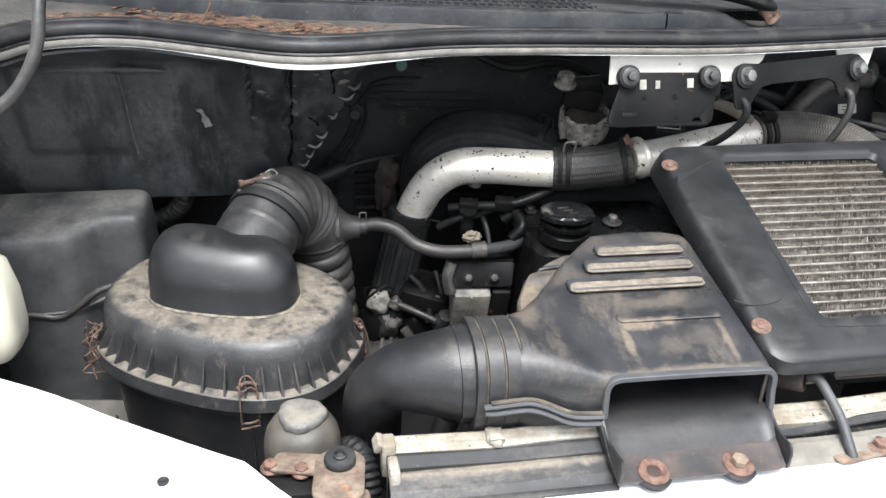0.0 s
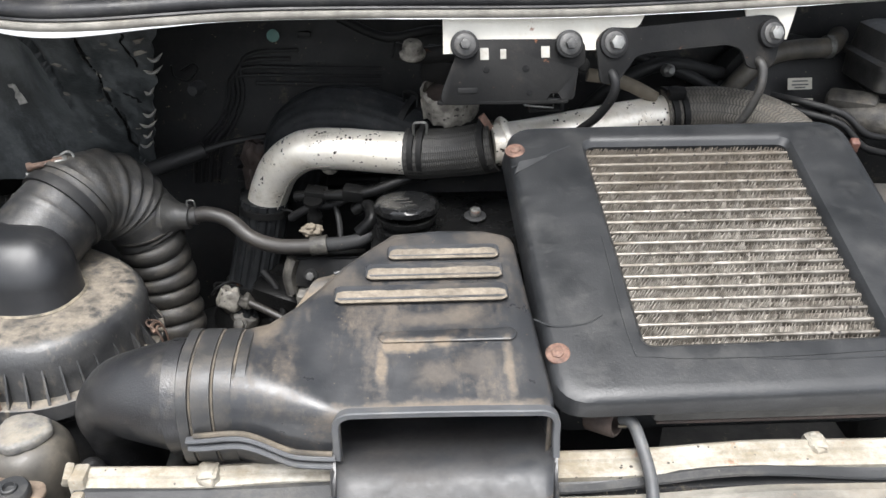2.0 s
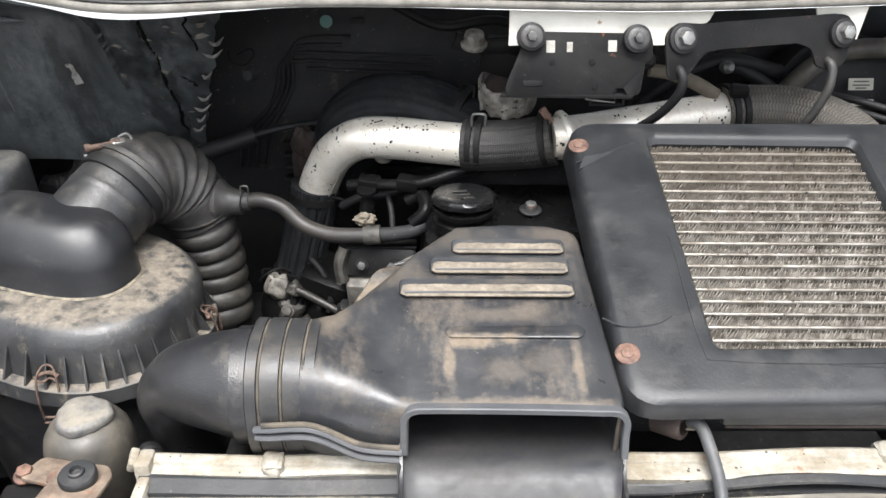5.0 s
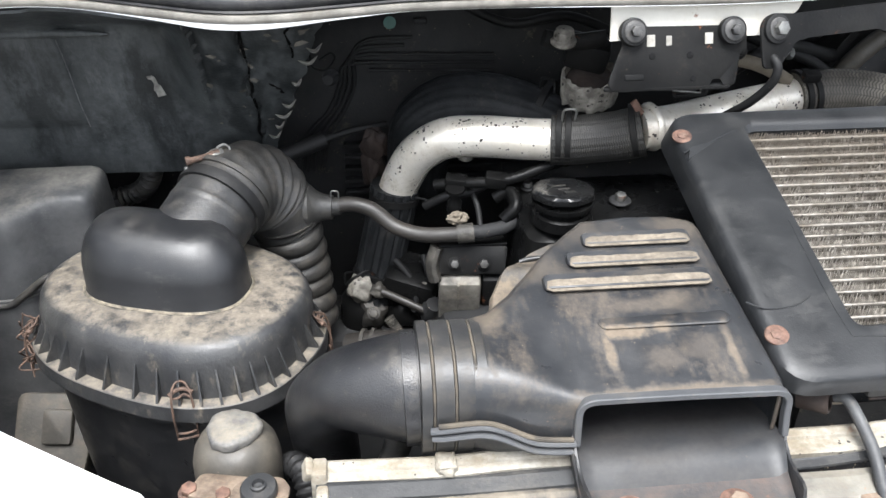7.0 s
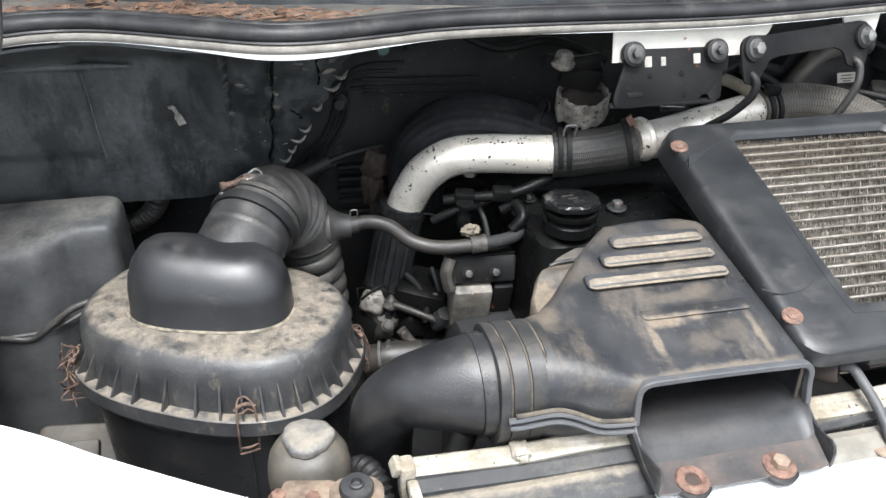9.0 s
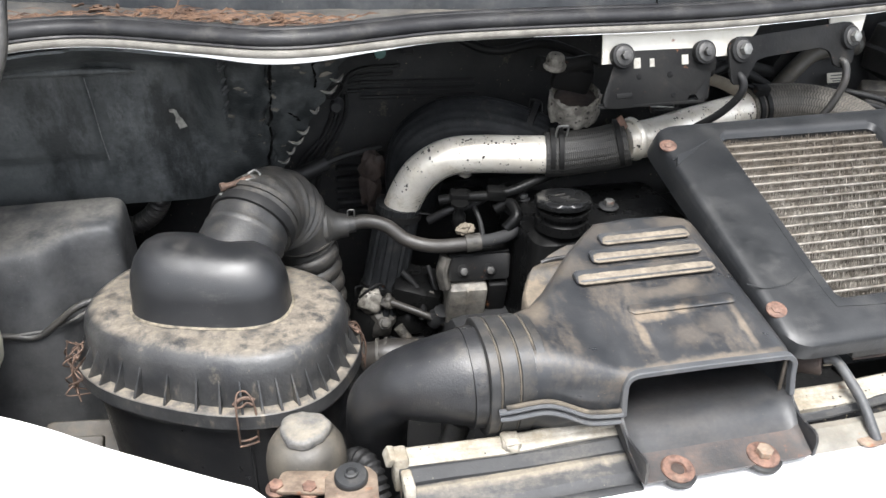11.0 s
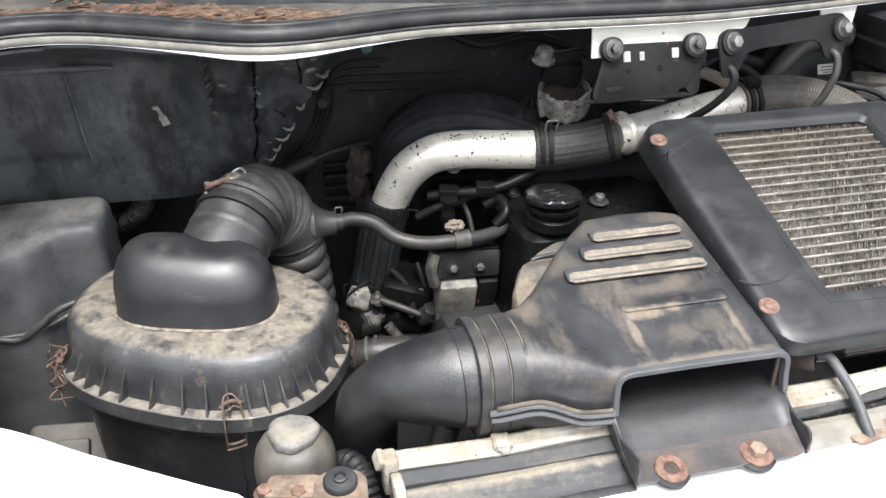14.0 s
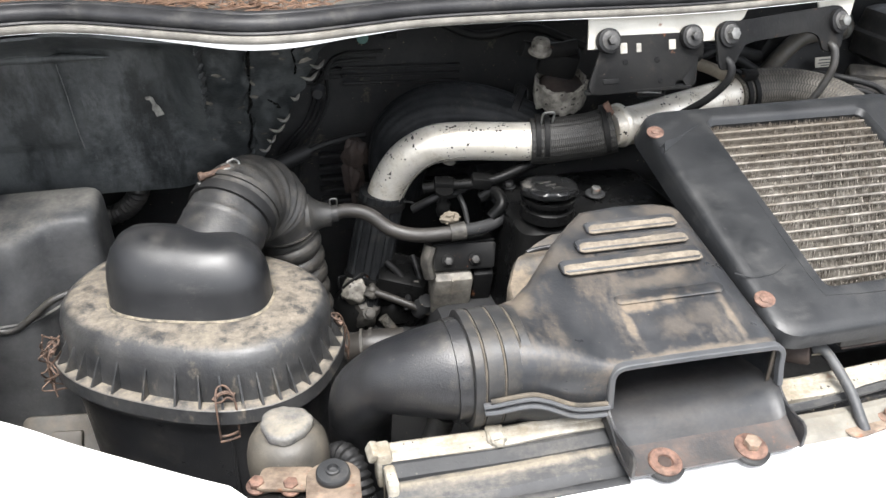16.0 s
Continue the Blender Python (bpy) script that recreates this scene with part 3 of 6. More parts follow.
def cowl():
    flange = swept(((0.0, 1.2226), (0.003, 1.2218), (0.03, 1.2205), (0.03, 1.223), (0.006, 1.2235), (0.0, 1.2255)), LIP_PATH)
    setting("cowl_flange", flange, WHITE, "white painted sheet metal lip of the cowl", "cowl flange")
    ring = [(0.0075 + 0.0112 * math.cos(a), 1.2403 + 0.0086 * math.sin(a)) for a in (math.tau * k / 14 for k in range(14))]
    strips = []
    for x0, x1, low, peak in ((-0.33, 0.172, 0.0004, 0.005), (0.275, 0.8, 0.0008, 0.0)):
        rings = []
        run = [p for p in LIP_PATH if x0 < p[0] < x1]
        for k, (x, y) in enumerate(run):
            swell = math.exp(-((x - 0.01) / 0.085) ** 2)
            h = (low + peak * swell) * min(1.0, 0.1 + k / 4, 0.1 + (len(run) - 1 - k) / 4)
            h *= 1.0 + 0.25 * noise.noise(V(x * 90, 0, 1)) * (1 - swell)
            rings.append([V(x, y + o, z + seal_lift(x)) for o, z in ((-0.0032, 1.2235), (-0.0036, 1.2235 - h * 0.6), (-0.0028, 1.2235 - h), (0.003, 1.2233 - h), (0.003, 1.2235))])
        strips.append(loft(rings))
    setting("cowl_flange_edge", join(*strips), WHITE, "bright white bare edge of the cowl flange", "cowl flange")
    seal = thing("weatherstrip", (0.2, 0.9, 1.22), "black rubber weatherstrip with grey grip along the cowl edge", "weatherstrip")
    part("bulb", swept(ring, LIP_PATH), SEAL, seal)
    grip = ((-0.003, 1.2235), (-0.0046, 1.2255), (-0.005, 1.2285), (-0.004, 1.2308), (-0.001, 1.2322), (0.005, 1.232), (0.006, 1.2235))
    part("grip", swept(grip, LIP_PATH), SEAL_GREY, seal, "grey ribbed grip of the seal")
    part("crease", swept(((-0.003, 1.2322), (-0.0038, 1.2334), (-0.0024, 1.235), (0.0, 1.234)), LIP_PATH), SEAL, seal)
    part("upper_roll", swept([(0.0145 + 0.0058 * math.cos(a), 1.2465 + 0.0042 * math.sin(a)) for a in (math.tau * k / 12 for k in range(12))], LIP_PATH), SEAL, seal)

    def tray(u, v):
        x = -0.42 + 1.5 * u
        y0 = lip_y(x) + 0.012
        y = y0 + (max(1.12 - 0.16 * (x + 0.42), 1.0) - y0) * v if y0 < 0.97 else y0 + 0.03 * v
        dip = 0.004 * math.sin(math.pi * min(1, v * 1.1))
        return V(x, y, 1.2445 - dip + 0.0015 * noise.noise(V(x * 30, y * 30, 0)))
    setting("cowl_tray", sheet(tray, 150, 10, 0.003), TRAY_DUST, "dusty dark plastic gutter below the windscreen", "cowl gutter")


cowl()


def cowl_cover():
    """The raised plastic cover with its lattice of vents in front of the windscreen."""
    cover = thing("cowl_cover", (0.35, 1.0, 1.245), "grey plastic cowl cover with a lattice vent grille", "cowl cover")
    line = ((-0.6, 1.14), (-0.3, 1.1), (-0.2, 1.068), (-0.1, 1.026), (0.0, 1.006), (0.095, 0.996), (0.225, 0.974), (0.345, 0.957), (0.4525, 0.9545), (0.54, 0.957), (0.63, 0.968), (0.76, 0.995), (1.3, 1.1))

    def step_y(x):
        for (a, ya), (b, yb) in zip(line, line[1:]):
            if a <= x <= b:
                return ya + (yb - ya) * (x - a) / (b - a)

    def shell(x0, x1, name, cut=0.0):
        def fn(u, v):
            x = x0 + (x1 - x0) * u
            y = step_y(x)
            low = cut * max(0.0, (x - x1 + 0.045) / 0.045)
            rows = ((y, 1.24), (y + 0.001, 1.257 - low), (y + 0.0025, 1.2605 - low), (y + 0.006, 1.2615 - low), (y + 0.012, 1.2615 - low))
            return V(x, *rows[min(len(rows) - 1, int(v * 4 + 1e-6))])
        part(name, sheet(fn, 40, 4, 0.002), COWL, cover)
    shell(-0.42, 0.452, "front_edge")
    shell(0.4545, 0.575, "front_edge", 0.019)
    shell(0.6, 1.05, "front_edge")

    def flat(x0, x1, near, z, name, mat):
        part(name, sheet(lambda u, v: V(x0 + (x1 - x0) * u, step_y(x0 + (x1 - x0) * u) + near + (1.17 - step_y(x0 + (x1 - x0) * u) - near) * v, z), 30, 4, 0.003), mat, cover)
    flat(0.372, 0.528, 0.011, 1.2615, "top_panel", COWL)
    flat(0.529, 0.606, 0.03, 1.2615, "top_panel", COWL)
    flat(0.607, 1.05, 0.011, 1.2615, "top_panel", COWL)
    # Dark sheet standing in for the shade below the open lattice.
    flat(-0.42, 0.374, 0.004, 1.246, "vent_shade", DARK)
    # lattice
    bars = []
    for k in range(68):
        x = -0.31 + 0.0101 * k
        rings = []
        for f in (0.0, 1.0):
            y = step_y(x) + 0.01 + (1.16 - step_y(x) - 0.01) * f
            rings.append([V(x, y, 1.2585), V(x, y, 1.2625), V(x + 0.0034, y, 1.2625), V(x + 0.0034, y, 1.2585)])
        bars.append(loft(rings))
    for k in range(8):
        rings = []
        for i in range(21):
            x = -0.31 + 0.685 * i / 20
            y = step_y(x) + 0.01 + 0.0235 * k
            rings.append([V(x, y, 1.259), V(x, y, 1.2632), V(x, y + 0.006, 1.2632), V(x, y + 0.006, 1.259)])
        bars.append(loft(rings))
    part("lattice", join(*bars), COWL, cover, "", 0)


cowl_cover()


def wiper():
    w = thing("wiper_arm", (0.56, 1.0, 1.266), "black painted wiper arm lying on the cowl cover", "wiper")
    arm = [V(0.28, 1.07, 1.292), V(0.4, 1.02, 1.292), V(0.5, 0.985, 1.288), V(0.56, 0.962, 1.28), V(0.592, 0.95, 1.27)]
    part("arm", tube(arm, lambda s, n: (0.012 + 0.013 * s / n) * math.sqrt(min(1.0, 0.05 + max(0.0, n - s) / 0.02)), 20, 10, flat=0.42), STEEL_BLACK, w)


wiper()
setting("windscreen", sheet(lambda u, v: V(-0.6 + 1.9 * u, 1.16 + 0.55 * v, 1.262 + 0.62 * v), 4, 4, 0.005), GLASS, "dark tinted windscreen glass above the cowl", "windscreen")


def front_body():
    """White front bodywork: the wing's raised edge and the lower panel in front of the radiator."""
    edge = [(-0.62, 0.86), (-0.279, 0.688), (-0.167, 0.616), (-0.072, 0.556), (-0.056, 0.548), (-0.03, 0.515), (0.0, 0.475), (0.02, 0.40)]
    path = even(spline([(x, y, 0) for x, y in edge], 6), 0.015)

    def wing(u, v):
        p = path[min(len(path) - 1, round(u * (len(path) - 1)))]
        if v < 0.12:
            return V(p.x, p.y + 0.003, 0.975 - 0.045 * (0.12 - v) / 0.12)
        f = (v - 0.12) / 0.88
        return V(p.x - 0.03 * f, p.y - 0.34 * f, 0.975 - 0.02 * f - 0.5 * f ** 4)
    setting("front_wing", sheet(wing, len(path) - 1, 18, 0.002), WHITE, "glossy white painted front wing edge", "bodywork")
    low = sheet(lambda u, v: V(-0.05 + 1.25 * u, 0.531 - 0.25 * v, 0.925 - 0.01 * v - 0.4 * v ** 3), 12, 10, 0.002)
    setting("front_panel", low, WHITE, "white painted front panel below the radiator support", "bodywork")


front_body()


def hole_plug(place, r):
    plug = part("panel_hole", lathe(((r, -0.004), (r, 0.0005), (r * 0.8, 0.0012), (r * 0.5, 0.0004)), place), DARK)
    return tagged(plug, "small dark round hole in the white panel", "panel hole")


hole_plug((-0.115, 0.533, 0.9755), 0.0048)
hole_plug((0.215, 0.512, 0.9245), 0.004)
hole_plug((0.16, 0.516, 0.9245), 0.0035)


def bonnet():
    """The raised bonnet, which shades the back of the bay."""
    def fn(u, v):
        return V(-0.7 + 2.0 * u, 1.1 - 0.42 * v, 1.34 + 0.8 * v - 0.03 * v * v)
    setting("bonnet", sheet(fn, 8, 8, 0.012), INSULATION, "raised bonnet with a black lined underside", "bonnet")


bonnet()


def splash_shield():
    """The torn black shield that hangs below the cowl."""
    shield = thing("splash_shield", (-0.12, 1.0, 1.06), "black plastic splash shield, cracked and torn at one edge", "splash shield")

    def fn(u, v):
        z = 1.221 - 0.191 * v
        right = 0.088 - 0.072 * v + 0.008 * noise.noise(V(0, 0, z * 60))
        x = -0.4 + (right + 0.4) * u
        y = max(lip_y(x) + 0.012, 0.92 if x > -0.05 else 0.9) * (1 - v) + 1.075 * v
        top = lip_y(x) + 0.012
        wall = top + (1.015 - top) * min(1.0, v / 0.17) ** 0.7 + 0.052 * max(0.0, v - 0.17) / 0.83
        f = min(1.0, max(0.0, (-0.03 - x) / 0.07))
        f = f * f * (3 - 2 * f)
        y += (wall - y) * f
        raised = max(0.0, min(1.0, (-0.197 - x) / 0.006)) * max(0.0, min(1.0, (x + 0.33) / 0.012)) * max(0.0, min(1.0, (z - 1.062) / 0.01))
        y -= 0.007 * raised
        y += 0.004 * noise.noise(V(x * 14, z * 14, 2))
        y += 0.007 * math.exp(-((x + 0.003 + 0.012 * noise.noise(V(1, 2, z * 30))) / 0.0022) ** 2)
        torn = max(0.0, min(1.0, (x + 0.02) / 0.03))
        y += torn * (0.005 * noise.noise(V(x * 42, z * 30, 6)) + 0.003 * abs(noise.noise(V(x * 90, z * 75, 9))))
        return V(x, y, z)
    part("panel", sheet(lambda u, v: fn(u, v * 1.22), 140, 40, -0.003), INSULATION, shield)
    flecks = random.Random(11)
    for k in range(16):
        u, v = flecks.uniform(0.78, 0.97), flecks.uniform(0.12, 0.9)
        p = fn(u, v)
        out = (fn(u + 0.01, v) - p).cross(fn(u, v + 0.03) - p).normalized()
        out = out if out.y < 0 else -out
        n = flecks.randint(5, 8)
        size = flecks.uniform(0.0015, 0.0065)
        edge = [(size * flecks.uniform(0.35, 1.3) * math.cos(math.tau * q / n) * 1.4, size * flecks.uniform(0.35, 1.2) * math.sin(math.tau * q / n)) for q in range(n)]
        part("scuff", plate(edge, 0.0006, frame_at(p + out * 0.0006, out)), CASTING, shield, "scuffed flake")
    # torn ribs down the ragged edge, their edge highlights painted as pale grey
    for k, (z, x) in enumerate(((1.178, 0.074), (1.161, 0.066), (1.13, 0.05), (1.095, 0.037), (1.077, 0.029), (1.058, 0.021), (1.04, 0.013))):
        y = 0.92 + (1.221 - z) / 0.191 * 0.155 - 0.003
        size = 0.009 + 0.003 * math.sin(k * 2.1)
        crescent = tube([(x - size, y, z - 0.001), (x, y - 0.004, z - 0.0035), (x + size * 0.8, y + 0.002, z + 0.003)],
                        lambda s, n: 0.0004 + 0.0029 * math.sin(math.pi * min(1, s / n)), 8, 5, flat=0.6)
        part("torn_rib", crescent, CAP_GREY, shield, "torn rib end, edge highlight painted pale")
    def crack(xs, v0, v1, r):
        pts = []
        for k in range(13):
            v = v0 + (v1 - v0) * k / 12
            right = 0.088 - 0.072 * v
            x = xs[0] + (xs[1] - xs[0]) * k / 12 + 0.0035 * noise.noise(V(k * 0.6, xs[0] * 50, 3))
            pts.append(fn((x + 0.4) / (right + 0.4), v) + V(0, -0.0004, 0.0002))
        part("crack", tube(pts, lambda s, n: r * (0.55 + 0.45 * math.sin(9 * s / n) ** 2), 8, 4), OILY_SHADED, shield)
    crack((0.002, -0.006), 0.07, 1.0, 0.0026)
    crack((0.047, 0.05), 0.06, 0.3, 0.0016)
    crack((0.02, 0.034), 0.5, 0.58, 0.0014)
    part("ledge_line", tube([(-0.3, 1.01, 1.181), (-0.24, 1.0105, 1.183), (-0.19, 1.0115, 1.182), (-0.145, 1.012, 1.18)], lambda s, n: 0.0005 + 0.0045 * math.sin(math.pi * min(1.0, s / n)) ** 0.5, 10, 6), INSULATION, shield)
    part("seam_line", tube([(-0.2, 1.0085, 1.176), (-0.1985, 1.021, 1.14), (-0.197, 1.03, 1.1), (-0.195, 1.041, 1.066)], 0.0006, 6, 6), SCRATCH, shield, "pale scratch along a seam")
    part("wire_clip", tube([(0.062, 1.045, 1.142), (0.064, 1.046, 1.128), (0.078, 1.05, 1.122), (0.09, 1.052, 1.134), (0.086, 1.05, 1.142), (0.072, 1.047, 1.135)], 0.0013, 8, 6), STEEL_BLACK, shield)
    part("stud", lathe(((0.009, 0), (0.009, 0.012), (0.006, 0.016), (0.006, 0.022)), (0.085, 1.07, 1.108), (-0.2, -1, 0.1), 16), DARK, shield)
    frame_of = frame_at((-0.108, 1.0215, 1.1165), (0.05, -0.9, 0.25))
    flake = part("flake_mark", plate([(-0.0095, 0.0125), (-0.004, 0.0135), (-0.001, 0.0115), (0.002, 0.004), (0.0045, 0.002), (0.0095, -0.0085), (0.0005, -0.0105), (-0.0015, -0.004), (-0.0035, -0.003), (-0.0025, 0.004), (-0.0045, 0.0085), (-0.0085, 0.0095)], 0.0006, frame_of), SCRAP, shield)
    tagged(flake, "small pale paper scrap stuck on the shield")
    return shield


splash_shield()


# ---- left side: air box, hoses, covers ----
def oval(cx, cy, a, b, yaw, n=2.5, count=56):
    out = []
    for k in range(count):
        t = math.tau * k / count
        c, s = math.cos(t), math.sin(t)
        u = a * math.copysign(abs(c) ** (2 / n), c)
        v = b * math.copysign(abs(s) ** (2 / n), s)
        out.append((cx + u * math.cos(yaw) - v * math.sin(yaw), cy + u * math.sin(yaw) + v * math.cos(yaw)))
    return out


BOX_YAW = -0.51


def air_box():
    box = thing("air_filter_box", (-0.08, 0.84, 0.6), "round-ended black plastic air filter box with a dust-covered lid", "air filter box")

    def ring(grow, z, dy=0.0):
        f = (0.975 - z) / 0.06
        return [V(x, y, z) for x, y in oval(-0.081, 0.849 - 0.009 * min(1.2, f) + dy, 0.1455 + grow, 0.106 + grow, BOX_YAW, count=80)]
    part("body", loft([ring(-0.03, 0.6), ring(-0.014, 0.75), ring(-0.006, 0.885), ring(0.004, 0.893), ring(0.004, 0.8995)]), PLASTIC, box)
    lid = part("lid", loft([ring(0.004, 0.9), ring(0.0088, 0.9015), ring(0.0088, 0.916), ring(0.0078, 0.917), ring(-0.003, 0.9175), ring(-0.0035, 0.938),
                            ring(-0.0033, 0.952), ring(-0.0055, 0.961), ring(-0.0095, 0.9672), ring(-0.0155, 0.9705), ring(-0.026, 0.972), ring(-0.045, 0.9725)]), LID, box, "dust-covered lid")
    # stiffening webs round the flange
    outer = ring(0.0075, 0.9175)
    inner = ring(-0.0065, 0.9175)
    count = len(outer)
    for k in range(0, count, 2):
        a, b = outer[k], inner[k]
        side = (outer[(k + 1) % count] - outer[k - 1]).normalized() * 0.0013
        up = V(0, 0, 0.03)
        web = bmesh.new()
        pts = [a - side, b - side, b + up - side * 0.6, a + side, b + side, b + up + side * 0.6]
        v = [web.verts.new(p) for p in pts]
        for f in ((0, 1, 2), (5, 4, 3), (0, 3, 4, 1), (1, 4, 5, 2), (2, 5, 3, 0)):
            web.faces.new([v[i] for i in f])
        part("web", web, LID, lid, "", 0)
    # ribs on the body below the front clip
    for dx in (-0.006, 0.012):
        part("body_rib", flat_box(-0.052 + dx, -0.049 + dx, 0.722, 0.745, 0.78, 0.885, 0.001), PLASTIC, box)

    # the loaf-shaped outlet
    def loaf(grow, z, dy=0.0):
        return [V(x, y + dy, z - 0.07 * (x + 0.07) * max(0.0, (z - 0.975) / 0.07)) for x, y in oval(-0.083, 0.835, 0.083 + grow, 0.0475 + grow, -0.3, 2.7)]
    dome = part("outlet_dome", loft([loaf(0.004, 0.968), loaf(0.002, 0.971), loaf(0.0, 0.976), loaf(-0.001, 1.0), loaf(-0.003, 1.012, 0.001), loaf(-0.008, 1.025, 0.003),
                              loaf(-0.016, 1.0355, 0.005), loaf(-0.026, 1.0415, 0.007), loaf(-0.04, 1.044, 0.008)]), DOME, box, "smooth satin black outlet dome")
    base = [[V(x, y, z) for x, y in oval(-0.083, 0.835, 0.083 + g, 0.0475 + g, -0.3, 2.7)] for g, z in ((0.002, 0.9715), (0.0034, 0.9731), (0.0014, 0.9745), (-0.002, 0.9737))]
    part("dust_line", loft(base, caps=False), DUST_EDGE, dome, "pale dust gathered round the foot")
    neck = [(-0.075, 0.835, 0.985), (-0.06, 0.863, 1.003), (-0.044, 0.892, 1.02), (-0.032, 0.913, 1.031)]
    part("outlet_neck", tube(neck, lambda s, n: 0.048 - 0.003 * s / n + 0.0009 * math.exp(-((s - 0.072) / 0.002) ** 2), 40, 14), NECK, box, "dust-greyed outlet neck")
    for x, y, axis in ((-0.059, 0.7165, (0.22, -1, 0)), (-0.226, 0.835, (-1, -0.25, 0)), (0.064, 0.82, (1, 0.1, 0))):
        wire_clip(box, V(x, y, 0.93), Vector(axis).normalized())
    tangle = random.Random(5)
    for k in range(5):
        pts = [(-0.232 + tangle.uniform(-0.012, 0.012), 0.832 + tangle.uniform(-0.016, 0.016), 0.938 - 0.011 * i + tangle.uniform(-0.005, 0.005)) for i in range(6)]
        part("loose_wire", tube(pts, 0.0009, 8, 6), RUST_WIRE, box, "bent rusty wire")
    return box


def wire_clip(parent, place, out):
    """A rusty spring clip of bent wire that holds the lid down."""
    side = out.cross(V(0, 0, 1)).normalized()

    def q(s, o, h):
        return tuple(place + side * s + out * o + V(0, 0, h))
    clip = part("spring_clip", tube([q(-0.009, 0.009, -0.045), q(-0.0095, 0.011, -0.02), q(-0.0085, 0.006, 0.0), q(-0.005, -0.003, 0.006), q(0.0, -0.005, 0.008),
                                     q(0.005, -0.003, 0.006), q(0.0085, 0.006, 0.0), q(0.0095, 0.011, -0.02), q(0.009, 0.009, -0.045)], 0.0011, 8, 6), RUST_WIRE, parent, "rusty spring wire clip")
    part("cross_wire", tube([q(-0.0095, 0.009, -0.041), q(0.0, 0.011, -0.041), q(0.0095, 0.009, -0.041)], 0.0013, 8, 4), RUST_WIRE, clip)
    part("cross_wire", tube([q(-0.0095, 0.009, -0.048), q(0.0, 0.011, -0.047), q(0.0095, 0.009, -0.048)], 0.0013, 8, 4), RUST_WIRE, clip)
    part("coil", tube([q(-0.0105, 0.004, 0.0), q(-0.004, 0.0, 0.002), q(0.004, 0.0, 0.002), q(0.0105, 0.004, 0.0)], 0.002, 8, 5), RUST_WIRE, clip)
    part("coil", tube([q(-0.009, 0.006, -0.005), q(-0.003, 0.004, -0.001), q(0.003, 0.004, -0.004), q(0.009, 0.006, -0.002)], 0.0012, 8, 5), RUST_WIRE, clip)
    return clip


air_box()


def intake_hose():
    hose = thing("air_intake_hose", (0.04, 0.97, 0.8), "ribbed black rubber air intake hose with bellows", "air hose")
    bend = [(-0.036, 0.905, 1.026), (-0.022, 0.928, 1.031), (-0.007, 0.95, 1.024), (0.008, 0.967, 1.003), (0.02, 0.973, 0.98), (0.028, 0.973, 0.96)]

    def ridged(s, n):
        edge = 0.0478 - 0.075 * min(0.09, max(0.0, s - 0.05))
        for c, h in ((0.014, 0.001), (0.026, 0.001), (0.047, 0.0026), (0.062, 0.0036), (0.077, 0.0036), (0.091, 0.0026)):
            edge += h * math.exp(-((s - c) / 0.0034) ** 2) - 0.7 * h * math.exp(-((s - c - 0.0066) / 0.0024) ** 2)
        return edge
    part("elbow", tube(bend, ridged, 40, 12, 0.0016), GREY_RUBBER, hose)

    def bellows(s, n):
        fold = abs(math.sin(math.pi * (s - 0.014 + 0.002 * noise.noise(V(s * 30, 8, 2))) / 0.0225)) ** 0.42
        return 0.0315 + (0.0078 + 0.0014 * noise.noise(V(s * 45, 3, 1))) * fold if s > 0.014 else 0.04 - 0.0095 * s / 0.014
    part("bellows", tube([(0.024, 0.967, 0.975), (0.028, 0.97, 0.95), (0.034, 0.972, 0.9), (0.04, 0.96, 0.83)], bellows, 36, 10, 0.0016), HOSE_DUSTY, hose)
    part("spigot", tube([(0.012, 0.968, 0.98), (0.03, 0.968, 0.984), (0.055, 0.966, 0.987), (0.08, 0.963, 0.987)], lambda s, n: 0.0135 + 0.013 * math.exp(-max(0.0, s - 0.044) / 0.008), 28, 10), GREY_RUBBER, hose)
    axis = Vector((0.46, 0.78, 0.38)).normalized()
    band = part("hose_clamp", lathe(((0.0455, -0.006), (0.049, -0.006), (0.0495, 0.0), (0.049, 0.006), (0.0455, 0.006)), (-0.034, 0.908, 1.0285), axis, 40), RUBBER, hose, "black worm-drive band")
    screw = part("clamp_screw", tube([(-0.064, 0.908, 1.075), (-0.05, 0.913, 1.076), (-0.032, 0.922, 1.077)], lambda s, n: 0.0048 if s < 0.006 or s > n - 0.01 else 0.0032, 12, 6, 0.002), RUST_WIRE, band, "dull tarnished clamp screw")
    part("clamp_housing", block((0.014, 0.01, 0.009), pose(-0.034, 0.9215, 1.0765, 25, 0, 28), 0.002), STEEL, band)
    part("second_band", lathe(((0.0468, -0.003), (0.0498, -0.003), (0.0498, 0.003), (0.0468, 0.003)), (-0.0255, 0.9225, 1.0335), axis, 40), GREY_RUBBER, hose)
    part("clamp_loop", tube([(-0.034, 0.919, 1.07), (-0.026, 0.922, 1.073), (-0.021, 0.925, 1.08), (-0.026, 0.926, 1.085), (-0.034, 0.924, 1.082)], 0.0014, 8, 5), STEEL, band)
    part("clamp_tail", tube([(-0.066, 0.906, 1.068), (-0.05, 0.913, 1.066), (-0.03, 0.922, 1.068)], 0.0018, 8, 4), STEEL, band)
    return hose


intake_hose()


